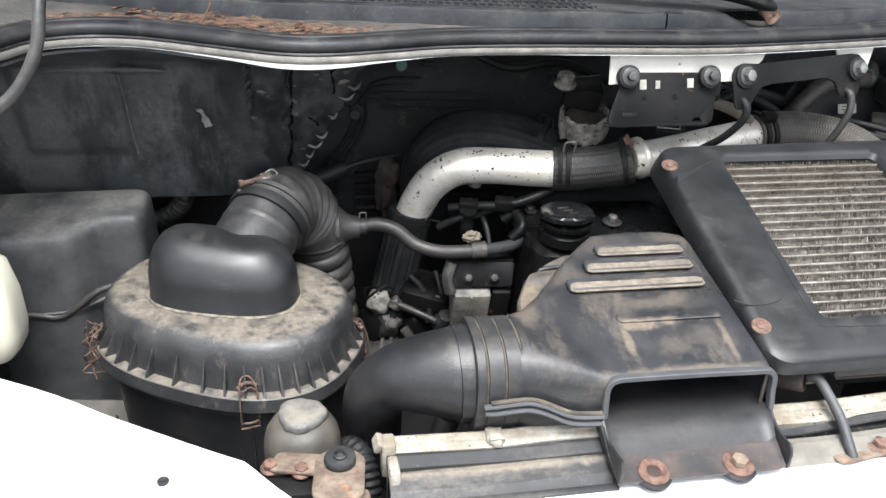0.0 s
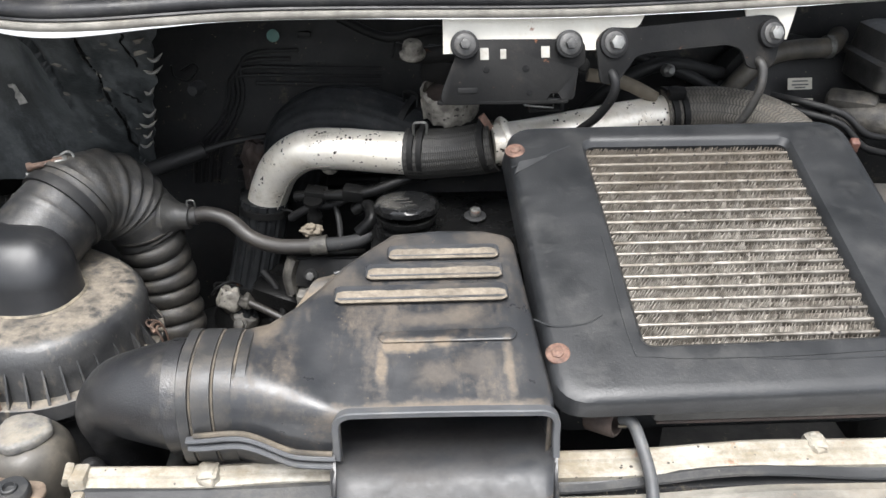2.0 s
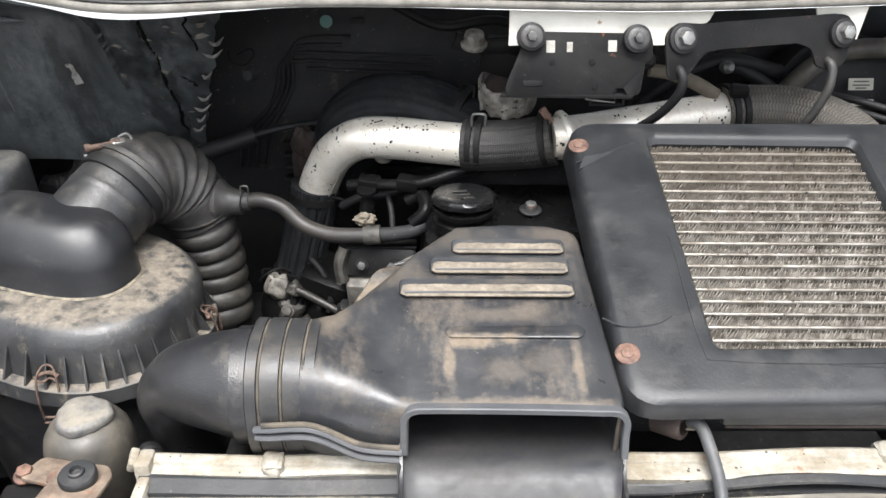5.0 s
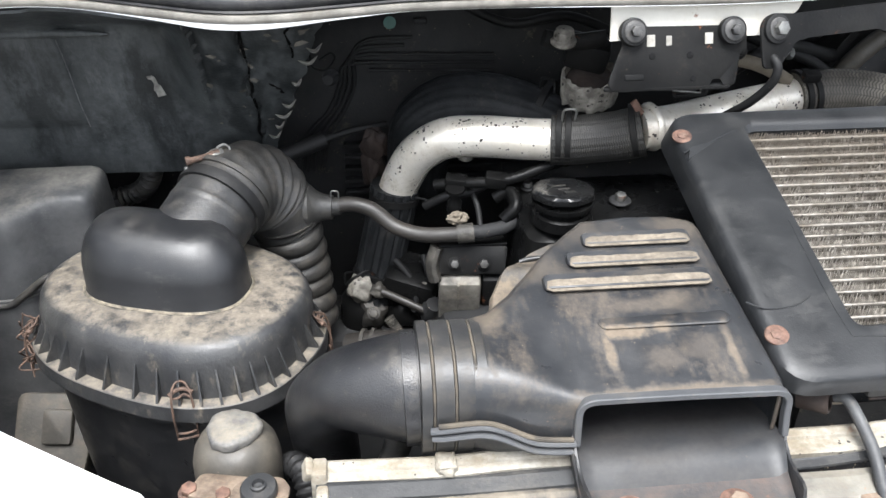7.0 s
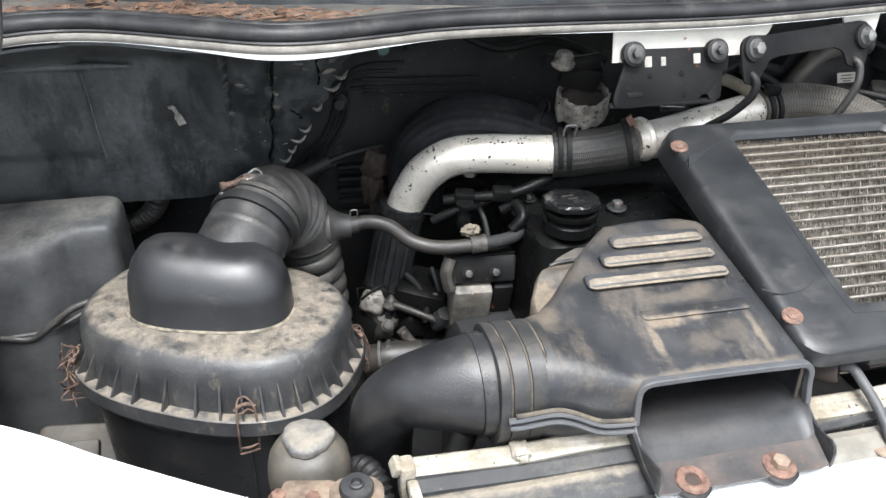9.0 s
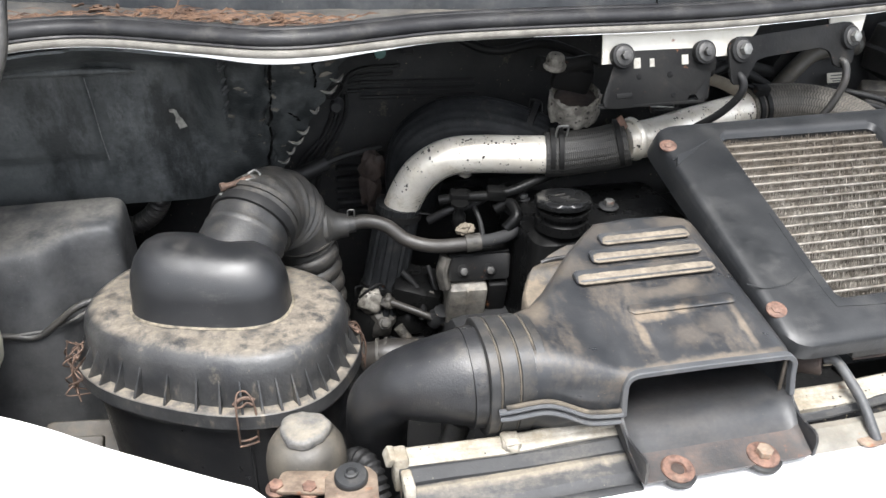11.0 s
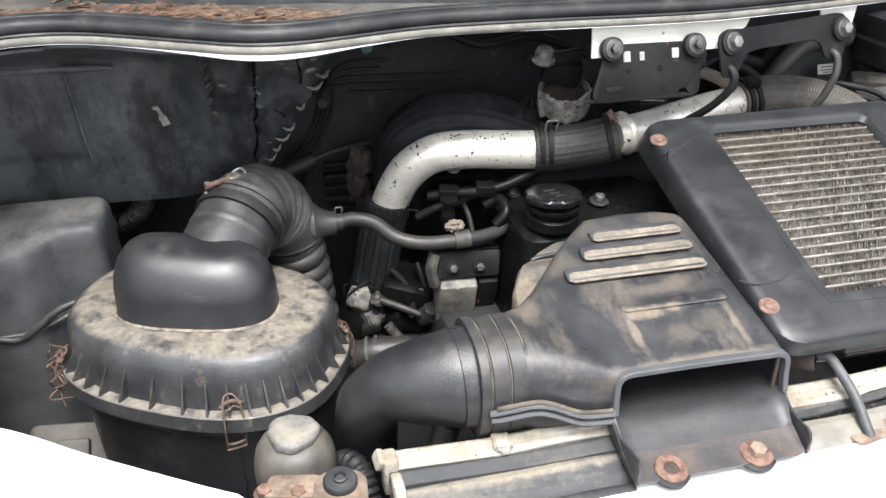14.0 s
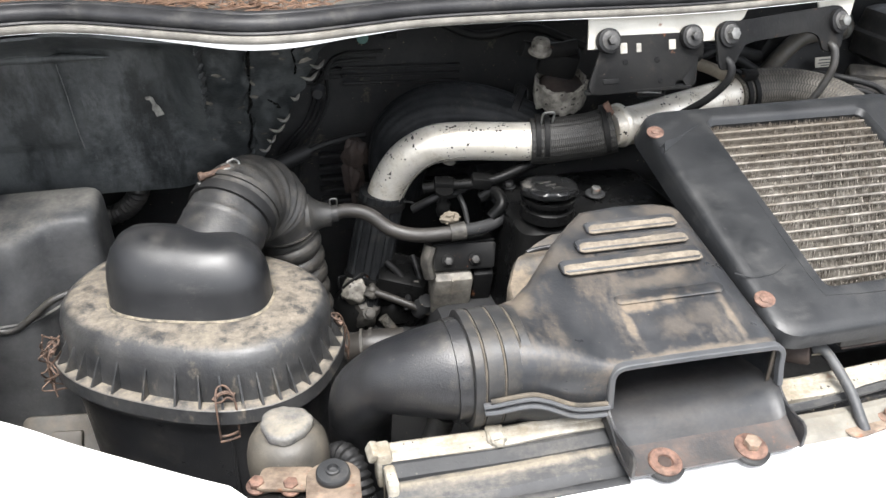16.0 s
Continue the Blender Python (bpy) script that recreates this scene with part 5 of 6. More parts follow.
    def pod(u, v):
        y = 0.695 + 0.093 * v
        inner = max(pod_x(y) + 0.004, 0.245 + (y - 0.702) * 1.1)
        k = round(u * 10)
        if k < 3:
            return V(pod_x(y) + (0.0, 0.0004, 0.0028)[k], y, pod_top(v) - (0.055, 0.005, 0.0012)[k])
        return V(pod_x(y) + 0.004 + (inner - pod_x(y) - 0.004) * (k - 3) / 7, y, pod_top(v))
    part("side_pod", sheet(pod, 10, 24, 0.002), SANDY_PLASTIC, duct, "sand-coated stepped side of the duct")
    # Paler strip stands in for a reflective band, dark strip for the groove's shade.
    part("pod_ridge", tube([(0.252, 0.75, 1.0165), (0.26, 0.7505, 1.0185), (0.272, 0.751, 1.0192), (0.287, 0.752, 1.0192)], 0.003, 10, 6), RIDGE, duct, "grey ridge, sheen put into its colour")
    part("pod_ridge", tube([(0.261, 0.769, 1.0185), (0.269, 0.77, 1.0202), (0.283, 0.771, 1.021), (0.296, 0.771, 1.021)], 0.0026, 10, 6), PLASTIC, duct, "dark strip for the shaded groove")
    # elbow down to the wing
    elbow = [(0.165, 0.6345, 0.9865), (0.14, 0.636, 0.9865), (0.113, 0.643, 0.982), (0.089, 0.655, 0.971), (0.073, 0.669, 0.948), (0.069, 0.684, 0.92), (0.07, 0.702, 0.87), (0.072, 0.72, 0.8)]
    part("elbow", tube(elbow, lambda s, n: 0.0455 - 0.2 * min(0.072, max(0.0, s - 0.02)), 40, 8), PLASTIC, duct, "smooth black elbow")
    part("elbow_collar", lathe(((0.044, -0.006), (0.0472, -0.0055), (0.0472, 0.006), (0.044, 0.0065)), (0.147, 0.6345, 0.986), (1, 0, 0.03), 40), PLASTIC, duct)


air_duct()


def brace_tube():
    ob = part("brace_tube", tube([(0.14, 0.64, 0.93), (0.125, 0.635, 0.89), (0.11, 0.63, 0.85), (0.1, 0.63, 0.8)], 0.012, 14), GREY_RUBBER)
    tagged(ob, "grey rubber pipe behind the air duct elbow", "pipe")
    ob = part("drain_hose", tube([(0.03, 0.68, 0.86), (0.045, 0.66, 0.885), (0.055, 0.64, 0.885), (0.06, 0.62, 0.86), (0.058, 0.61, 0.82)],
                                 lambda s, n: 0.011 + 0.0012 * math.cos(s * 900), 14, 10, 0.0012), RUBBER)
    tagged(ob, "small corrugated black hose behind the reservoir", "hose")


brace_tube()

# ---- right: intercooler under its shroud ----
IC = pose(0.605, 0.742, 1.0646, 19.3)


def intercooler():
    cooler = thing("intercooler", (0.605, 0.74, 1.0), "bare aluminium intercooler under a black plastic shroud", "intercooler")
    outer = [(-0.163, -0.17), (0.183, -0.165), (0.18, 0.163), (-0.174, 0.159)]
    inner = [(-0.086, -0.119), (0.118, -0.116), (0.113, 0.131), (-0.097, 0.132)]

    def ring(corners, r, grow, z):
        mid = Vector((0.005, 0.0))
        pts = []
        for p in rounded(corners, r, 6):
            d = p - mid
            q = mid + Vector((d.x * (1 + grow / 0.15), d.y * (1 + grow / 0.15)))
            # the front wall is shallower than the sides
            short = min(1.0, max(0.0, (-q.y - 0.13) / 0.02)) if z < -0.004 else 0.0
            pts.append(IC @ V(q.x, q.y, z * (1 - 0.42 * short)))
        return pts
    shroud = part("shroud", loft([ring(outer, 0.03, 0.002, -0.031), ring(outer, 0.03, 0.001, -0.02), ring(outer, 0.03, 0.0, -0.012), ring(outer, 0.03, -0.001, -0.005), ring(outer, 0.03, -0.0028, -0.0015), ring(outer, 0.03, -0.006, 0.0003),
                                  ring(outer, 0.03, -0.012, 0.001), ring(inner, 0.014, 0.012, 0.002), ring(inner, 0.012, 0.003, 0.0015), ring(inner, 0.01, 0.0, -0.001), ring(inner, 0.01, -0.0035, -0.0042), ring(inner, 0.01, -0.0035, -0.03)], caps=False), SHROUD, cooler, "matt black plastic shroud")
    # pressed line round the opening
    line = [IC @ V(x, y, 0.0018) for x, y in ((-0.1, 0.0), (-0.097, -0.115), (-0.08, -0.131), (0.02, -0.1335), (0.11, -0.13))]
    part("pressed_line", tube(line, 0.0007, 6, 6), SHROUD, shroud)
    for pts in (((-0.172, -0.09), (-0.155, -0.098), (-0.13, -0.096), (-0.115, -0.088)), ((-0.172, 0.095), (-0.15, 0.105), (-0.125, 0.118), (-0.11, 0.125)), ((0.0, -0.135), (0.04, -0.1372), (0.09, -0.137), (0.15, -0.1345))):
        part("crease", tube([IC @ V(x, y, 0.0014) for x, y in pts], 0.0008, 6, 6), SHROUD, shroud)
    for x, y, r in ((-0.1655, 0.121, 0.0), (-0.1565, -0.1235, 0.0)):
        bolt(shroud, tuple(IC @ V(x, y, -0.0012)), (-0.12, -0.33, 0.94), 0.0055, 0.0098, RUST, RUST, height=0.0014)
    # core: tubes and folded fins
    part("core_backing", block((0.27, 0.27, 0.012), IC @ pose(0.022, 0.005, -0.034), 0.002), DARK, cooler)
    count = 19
    pitch = 0.25 / count
    bar = block((0.25, 0.0034, 0.016), Matrix.Translation((0.012, 0, 0)), 0.0016, 3)
    first = part("core_tube", bar, BAR, cooler)
    fins = bmesh.new()
    blades = 132
    for k in range(blades):
        x = -0.111 + 0.24 * k / blades + 0.0005 * random.uniform(-1, 1)
        lean, lift, tip = 0.0066 + 0.0012 * random.uniform(-1, 1), random.uniform(-0.0018, 0.0006), 0.0006 * random.uniform(-1, 1)
        h = pitch / 2 - 0.0018
        wide = 0.0005 + 0.0004 * random.random()
        before = corners if k else None
        corners = [fins.verts.new(c) for c in ((x, -h, lift), (x + wide, -h, lift - 0.0004), (x + lean + wide, h, lift + tip), (x + lean, h, lift + tip + 0.0004),
                                               (x + 0.0006, -h, -0.0042), (x + wide + 0.0005, -h, -0.0042), (x + lean + wide + 0.0005, h, -0.0042), (x + lean + 0.0006, h, -0.0042))]
        for f in ((0, 1, 2, 3), (0, 4, 5, 1), (1, 5, 6, 2), (2, 6, 7, 3), (3, 7, 4, 0)):
            fins.faces.new([corners[q] for q in f])
        if before:
            fins.faces.new((before[5], corners[4], corners[7], before[6]))
    fin = part("fin_strip", fins, FIN, cooler, "", 0)
    for k in range(count + 1):
        y = -0.1195 + pitch * k
        twist = random.uniform(-0.25, 0.25)
        spot = IC @ pose(0.012 - 0.012 * k / count, y, -0.0128, 0, 0, twist)
        for ob in (first, fin):
            if ob is fin and k == count:
                continue
            m = spot if ob is first else IC @ pose(0.012 - 0.012 * k / count, y + pitch / 2, -0.0068)
            if k:
                ob = ob.copy()
                scene.collection.objects.link(ob)
            ob.matrix_parent_inverse = cooler.matrix_basis.inverted()
            ob.matrix_basis = m
    part("side_clip", block((0.009, 0.011, 0.014), pose(0.81, 0.9, 1.086, 20, 0, -10), 0.002), RED, cooler, "dull red plastic clip")
    # end tank below the shroud
    part("end_tank", flat_box(0.455, 0.77, 0.635, 0.86, 0.93, 0.99, 0.01), DARK, cooler)
    skirt = part("skirt", block((0.262, 0.012, 0.034), pose(0.654, 0.603, 0.9905), 0.004), SKIRT, cooler, "dusty grey plastic skirt")
    part("rusty_edge", block((0.255, 0.003, 0.003), pose(0.654, 0.599, 0.9728), 0.001), RUST_DARK, skirt, "rusty lower edge")
    fold = bmesh.new()
    low = [fold.verts.new(IC @ V(x, y, -0.002)) for x, y in ((-0.164, 0.1), (-0.128, 0.113), (-0.17, 0.086))]
    high = [fold.verts.new(IC @ V(x, y, z)) for x, y, z in ((-0.164, 0.1005, 0.004), (-0.131, 0.1125, 0.0016), (-0.169, 0.087, 0.001))]
    for f in ((low[0], low[1], low[2]), (high[0], high[1], high[2]), (low[0], low[1], high[1], high[0]), (low[1], low[2], high[2], high[1]), (low[2], low[0], high[0], high[2])):
        fold.faces.new(f)
    part("corner_fold", fold, SHROUD, shroud)


intercooler()


def front_strut():
    s = thing("intercooler_stay", (0.515, 0.55, 0.93), "grey painted bent steel stay with a rusty foot", "stay")
    part("rod", tube([(0.5, 0.604, 0.973), (0.504, 0.599, 0.976), (0.509, 0.591, 0.971), (0.514, 0.562, 0.953), (0.513, 0.54, 0.938), (0.513, 0.53, 0.93)], 0.0051, 14), STAY_PAINT, s)
    part("top_tab", block((0.024, 0.01, 0.016), pose(0.49, 0.616, 0.977, 10, 20, -15), 0.003), RUST_DARK, s, "rusty fixing tab")
    part("foot", plate(rounded([(-0.014, -0.012), (0.06, -0.012), (0.06, 0.014), (-0.014, 0.014)], 0.011, 5), 0.003, pose(0.508, 0.535, 0.929, -6, 0, 10), 0.001), RUST_PALE, s)
    bolt(s, (0.548, 0.541, 0.932), (0, -0.1, 1), 0.007, 0.013, RUST)
    part("upper_pipe", lathe(((0.008, -0.02), (0.0125, -0.019), (0.013, 0.004), (0.0115, 0.006), (0.0095, 0.006), (0.009, -0.01)), (0.492, 0.607, 0.969), (0.75, -0.65, 0.2), 24), RUST_DARK, s, "brown rusty pipe stub")
    part("tie", tube([(0.494, 0.606, 0.984), (0.501, 0.6, 0.982), (0.508, 0.599, 0.977), (0.505, 0.598, 0.971), (0.497, 0.601, 0.968)], 0.0011, 8, 5), BEIGE, s, "pale cable tie")


front_strut()


# ---- back: pipes, hoses, brackets ----
def boost_pipe():
    pipe = thing("boost_pipe", (0.24, 0.98, 1.0), "polished aluminium boost pipe with pitted dark specks", "boost pipe")
    part("bend", tube([(0.345, 0.967, 1.058), (0.3, 0.977, 1.058), (0.255, 0.988, 1.058), (0.214, 0.999, 1.0525), (0.183, 1.013, 1.0285), (0.166, 1.023, 0.997), (0.155, 1.028, 0.966)], 0.024, 32), ALLOY, pipe)
    part("weld_line", tube([(0.262, 0.9672, 1.0462), (0.236, 0.9735, 1.0425), (0.212, 0.984, 1.0335), (0.196, 0.9945, 1.017), (0.184, 1.0035, 0.996), (0.176, 1.0095, 0.976)], 0.0011, 8, 6), CASTING, pipe, "dark weld line")
    second = [(0.425, 0.94, 1.078), (0.46, 0.945, 1.08), (0.52, 0.965, 1.083), (0.58, 0.986, 1.085), (0.64, 1.008, 1.086)]
    part("straight", tube(second, 0.0235, 32), ALLOY, pipe)
    part("bead", lathe(((0.025, -0.004), (0.0275, -0.001), (0.0275, 0.001), (0.025, 0.004)), (0.438, 0.9425, 1.081), (1, 0.25, 0.06), 32), ALLOY, pipe)


boost_pipe()


def boost_joiner():
    hose = thing("boost_hose", (0.38, 0.95, 1.03), "black woven rubber joining hose with spring clamps", "hose")
    # shallow flutes along the hose, a little drawn in between the clamps
    rings = rings_along(even(spline([(0.333, 0.97, 1.058), (0.36, 0.963, 1.06), (0.4, 0.95, 1.068), (0.43, 0.941, 1.077)]), 0.003), 0.0285, 96)
    for r, ring in enumerate(rings):
        mid = sum(ring, Vector()) / len(ring)
        waist = math.sin(math.pi * min(1.0, max(0.0, (r / (len(rings) - 1) - 0.2) / 0.65)))
        for k in range(96):
            ring[k] = mid + (ring[k] - mid) * (1.0 - 0.035 * waist - (0.022 if k % 4 == 0 else 0.0) + 0.012 * noise.noise(V(r * 0.12, k * 0.13, 2.0)))
    part("sleeve", loft(rings, uv=True), WOVEN, hose)
    for p, axis in (((0.342, 0.969, 1.061), (1, -0.28, 0.05)), ((0.352, 0.966, 1.062), (1, -0.28, 0.05)), ((0.42, 0.944, 1.0765), (1, -0.3, 0.25))):
        band = part("band", lathe(((0.028, -0.0035), (0.0305, -0.003), (0.0305, 0.003), (0.028, 0.0035)), p, axis, 32), STEEL_BLACK, hose)
    for dx in (-0.007, 0.007):
        part("clamp_ear", tube([(0.347 + dx, 0.955, 1.085), (0.347 + dx, 0.95, 1.1), (0.347, 0.95, 1.102)], 0.0014, 8, 5), STEEL, hose)
    part("clamp_tail", block((0.008, 0.003, 0.02), pose(0.418, 0.936, 1.106, 0, -35, 0), 0.001), RUST, hose)
    return hose


boost_joiner()


def turbo_hoses():
    lower = thing("lower_boost_hose", (0.12, 1.0, 0.86), "ribbed black hose below the aluminium pipe", "hose")
    path = [(0.155, 1.028, 0.98), (0.15, 1.028, 0.95), (0.138, 1.02, 0.9), (0.128, 1.01, 0.86), (0.12, 1.0, 0.83)]
    rings = rings_along(even(spline(path), 0.004), 0.03, 60)
    for ring in rings:
        mid = sum(ring, Vector()) / len(ring)
        for k in range(0, 60, 4):
            ring[k] = mid + (ring[k] - mid) * 0.925
    part("sleeve", loft(rings), FLUTED, lower)
    part("band", lathe(((0.027, -0.005), (0.0315, -0.004), (0.0315, 0.004), (0.027, 0.005)), (0.154, 1.0282, 0.967), (0.12, 0, 1), 32), STEEL_BLACK, lower)
    part("band", lathe(((0.027, -0.004), (0.032, -0.003), (0.032, 0.003), (0.027, 0.004)), (0.129, 1.011, 0.866), (0.25, 0.2, 1), 32), STEEL_BLACK, lower)
    part("clamp_ear", tube([(0.178, 1.008, 0.973), (0.192, 1.0, 0.972), (0.19, 0.998, 0.96)], 0.0015, 8, 5), STEEL_BLACK, lower)
    part("clamp_ear", tube([(0.098, 1.0, 0.876), (0.088, 0.99, 0.88), (0.088, 0.99, 0.866)], 0.0015, 8, 5), STEEL_BLACK, lower)

    big = thing("large_boost_hose", (0.22, 1.06, 0.95), "thick ribbed black rubber hose arching behind the pipe", "hose")
    path = [(0.36, 1.02, 1.045), (0.325, 1.04, 1.055), (0.28, 1.06, 1.061), (0.235, 1.075, 1.057), (0.202, 1.085, 1.035), (0.19, 1.09, 1.0), (0.186, 1.09, 0.95)]
    rings = rings_along(even(spline(path), 0.004), lambda s, n: 0.036 + 0.011 * math.sin(math.pi * min(1, s / n)), 96)
    for ring in rings:
        mid = sum(ring, Vector()) / len(ring)
        for k in range(96):
            ring[k] = mid + (ring[k] - mid) * (1 - 0.02 * (k % 4 == 0) - 0.004 * (k % 4 != 2))
    part("sleeve", loft(rings), FLUTED, big)
    part("clamp_ear", tube([(0.33, 1.03, 1.1), (0.331, 1.025, 1.113), (0.345, 1.025, 1.108), (0.345, 1.02, 1.096)], 0.0018, 8, 5), STEEL_BLACK, big)
    part("band", lathe(((0.036, -0.005), (0.042, -0.004), (0.042, 0.004), (0.036, 0.005)), (0.338, 1.045, 1.063), (1, -0.55, -0.25), 32), STEEL_BLACK, big)


turbo_hoses()


def braided_hose():
    hose = thing("braided_hose", (0.72, 0.97, 1.05), "grey braided rubber hose curving into the intercooler", "hose")
    path = even(spline([(0.632, 1.006, 1.086), (0.66, 1.008, 1.088), (0.7, 1.0, 1.09), (0.735, 0.978, 1.088), (0.757, 0.945, 1.08), (0.765, 0.905, 1.065), (0.765, 0.87, 1.03)]), 0.0022)
    rings = rings_along(path, 0.0295, 40)
    part("sleeve", loft(rings, uv=True), BRAID, hose)
    axis = (1, 0.2, 0.05)
    for dx in (0.0, 0.012):
        part("band", lathe(((0.028, -0.004), (0.0325, -0.0035), (0.0325, 0.0035), (0.028, 0.004)), (0.636 + dx, 1.007 + dx * 0.1, 1.0865), axis, 36), STEEL_BLACK, hose)
    part("band_lug", block((0.02, 0.012, 0.012), pose(0.64, 0.988, 1.118, 20, 0, 0), 0.002), STEEL_BLACK, hose)


braided_hose()


def hinge_brackets():
    """White cowl brackets with the bolted black plates of the intercooler stays."""
    front = (0.04, -0.93, 0.33)
    sheet_metal = thing("cowl_bracket", (0.48, 0.93, 1.18), "white painted sheet metal bracket below the cowl", "bracket")
    m = frame_at((0.47, 0.917, 1.2), (0.05, -0.95, 0.15))
    part("face", plate([(-0.1, -0.012), (0.1, -0.012), (0.088, 0.002), (0.1, 0.012), (0.105, 0.022), (-0.1, 0.022)], 0.003, m, 0.0008), BRACKET_WHITE, sheet_metal)
    m2 = frame_at((0.715, 0.95, 1.208), (0.1, -0.95, 0.15))
    part("side_face", plate([(-0.022, -0.02), (0.02, -0.02), (0.028, 0.014), (-0.03, 0.014)], 0.003, m2, 0.0008), BRACKET_WHITE, sheet_metal)

    a = thing("relay_plate", (0.445, 0.9, 1.17), "black steel plate with slots, bolted below the cowl", "bracket plate")
    m = frame_at((0.4435, 0.906, 1.185), front)
    outline = rounded([(-0.082, -0.046), (0.028, -0.046), (0.034, -0.037), (0.042, -0.037), (0.046, -0.044), (0.058, -0.044), (0.063, -0.012), (0.07, -0.008), (0.07, 0.016), (-0.052, 0.018), (-0.06, 0.005)], [0.012, 0.006, 0.003, 0.003, 0.004, 0.006, 0.006, 0.006, 0.01, 0.01, 0.01], 4)
    part("plate", plate(outline, 0.003, m, 0.0006), STEEL_BLACK, a)
    part("lower_flange", plate(rounded([(-0.082, -0.002), (0.052, -0.002), (0.05, 0.012), (-0.077, 0.012)], 0.003), 0.003, frame_at(m @ V(0, -0.046, 0.002), (0, 0.1, 1), (0, 1, 0)), 0.0006), STEEL_BLACK, a)
    # Patches laid on the plate; the shade behind each slot is in their colour.
    for x, y, w, h in ((-0.0325, 0.0035, 0.0085, 0.0115), (-0.0135, 0.003, 0.0058, 0.0095), (0.029, 0.004, 0.0085, 0.011)):
        part("slot", plate([(-w / 2, -h / 2), (w / 2, -h / 2), (w / 2, h / 2), (-w / 2, h / 2)], 0.0008, m @ pose(x, y, 0.0028)), SLOT_WHITE, a, "slot drawn as white paint in shade")
    # Black discs drawn for the shade inside the holes.
    for x, y, r in ((-0.031, -0.012, 0.0032), (0.009, -0.012, 0.0036), (0.0125, -0.036, 0.003)):
        part("hole", lathe(((r, 0), (r, 0.0008), (r * 0.7, 0.001)), m @ V(x, y, 0.0028), front, 16), OILY_SHADED, a)
    part("wire_loop", tube([(0.4544, 0.950, 1.1354), (0.4917, 0.950, 1.1334), (0.4925, 0.950, 1.1164), (0.4614, 0.950, 1.1196), (0.4555, 0.950, 1.1332)], 0.0013, 8, 1), STEEL, a, "small bent wire loop")
    for x, y in ((-0.05, -0.032),):
        part("tab_fold", block((0.02, 0.006, 0.004), m @ pose(x, y, 0.0022), 0.001), STEEL_BLACK, a)
    for p in ((0.391, 0.9, 1.1995), (0.496, 0.905, 1.1975)):
        part("bush", lathe(((0.0135, -0.006), (0.014, 0.0), (0.0135, 0.003), (0.011, 0.004)), p, front, 28), RUBBER, a)
        bolt(a, tuple(Vector(p) + Vector(front).normalized() * 0.0035), front, 0.0054, 0.0108, WASHER, WASHER)

    b = thing("stay_plate", (0.62, 0.92, 1.17), "long black steel stay plate between two bolts", "bracket plate")
    m = frame_at((0.538, 0.9025, 1.199), (0.2, -0.92, 0.33))
    long = rounded([(-0.016, -0.04), (0.002, -0.04), (0.024, -0.015), (0.04, -0.0125), (0.128, -0.0105), (0.144, -0.016), (0.15, -0.034), (0.166, -0.04), (0.182, -0.034), (0.193, 0.0), (0.188, 0.015), (0.17, 0.017), (0.02, 0.013), (-0.004, 0.015), (-0.018, 0.004)],
                   [0.008, 0.008, 0.012, 0.01, 0.01, 0.012, 0.008, 0.008, 0.01, 0.012, 0.012, 0.01, 0.02, 0.012, 0.012], 4)
    part("plate", plate(long, 0.003, m, 0.0006), STEEL_BLACK, b)
    axis = (0.2, -0.92, 0.33)
    for p in ((0.5385, 0.9, 1.199), (0.7125, 0.936, 1.1975)):
        part("bush", lathe(((0.0145, -0.006), (0.015, 0.0), (0.0145, 0.004), (0.0115, 0.005)), p, axis, 28), RUBBER, b)
        bolt(b, tuple(Vector(p) + Vector(axis).normalized() * 0.0045), axis, 0.0072, 0.0112, STEEL, WASHER, height=0.007)
    part("rod", tube([(0.534, 0.903, 1.172), (0.538, 0.89, 1.171), (0.541, 0.884, 1.162), (0.539, 0.887, 1.146), (0.53, 0.906, 1.12), (0.517, 0.932, 1.095), (0.51, 0.94, 1.085)], 0.0047, 14), RUBBER, b, "bent black rod")
    part("rod", tube([(0.697, 0.935, 1.172), (0.701, 0.922, 1.171), (0.703, 0.916, 1.162), (0.701, 0.912, 1.145), (0.694, 0.915, 1.12), (0.686, 0.92, 1.1)], 0.0047, 14), HOSE_DUSTY, b, "bent dusty steel rod")


hinge_brackets()


def vacuum_valve():
    v = thing("vacuum_valve", (0.37, 0.99, 1.08), "corroded alloy valve body on a rusty bracket", "valve")
    part("body", lathe(((0.02, -0.02), (0.026, -0.018), (0.0275, -0.012), (0.0275, -0.004), (0.0285, 0.0), (0.026, 0.005), (0.012, 0.008)), (0.382, 1.006, 1.115), (-0.1, -0.25, 1), 32), RUST_DARK, v)
    crust = lathe(((0.026, -0.022), (0.031, -0.021), (0.033, -0.012), (0.0325, 0.004), (0.033, 0.012), (0.03, 0.013), (0.029, 0.0)), (0.382, 1.006, 1.112), (-0.1, -0.25, 1), 72)
    for vert in crust.verts:
        vert.co += V(1, 1, 1) * 0.0035 * noise.noise(vert.co * 120) + V(1, -1, 1) * 0.0015 * noise.noise(vert.co * 300)
    part("collar", crust, CASTING_PALE, v, "pale crusted collar")
    part("bracket", block((0.05, 0.03, 0.035), pose(0.376, 1.006, 1.148, 20, 10, -15), 0.006), STEEL_BLACK, v)
    part("arm", tube([(0.32, 0.985, 1.172), (0.35, 0.99, 1.165), (0.39, 0.985, 1.17)], 0.006, 10, 6, flat=1.6), STEEL_BLACK, v)
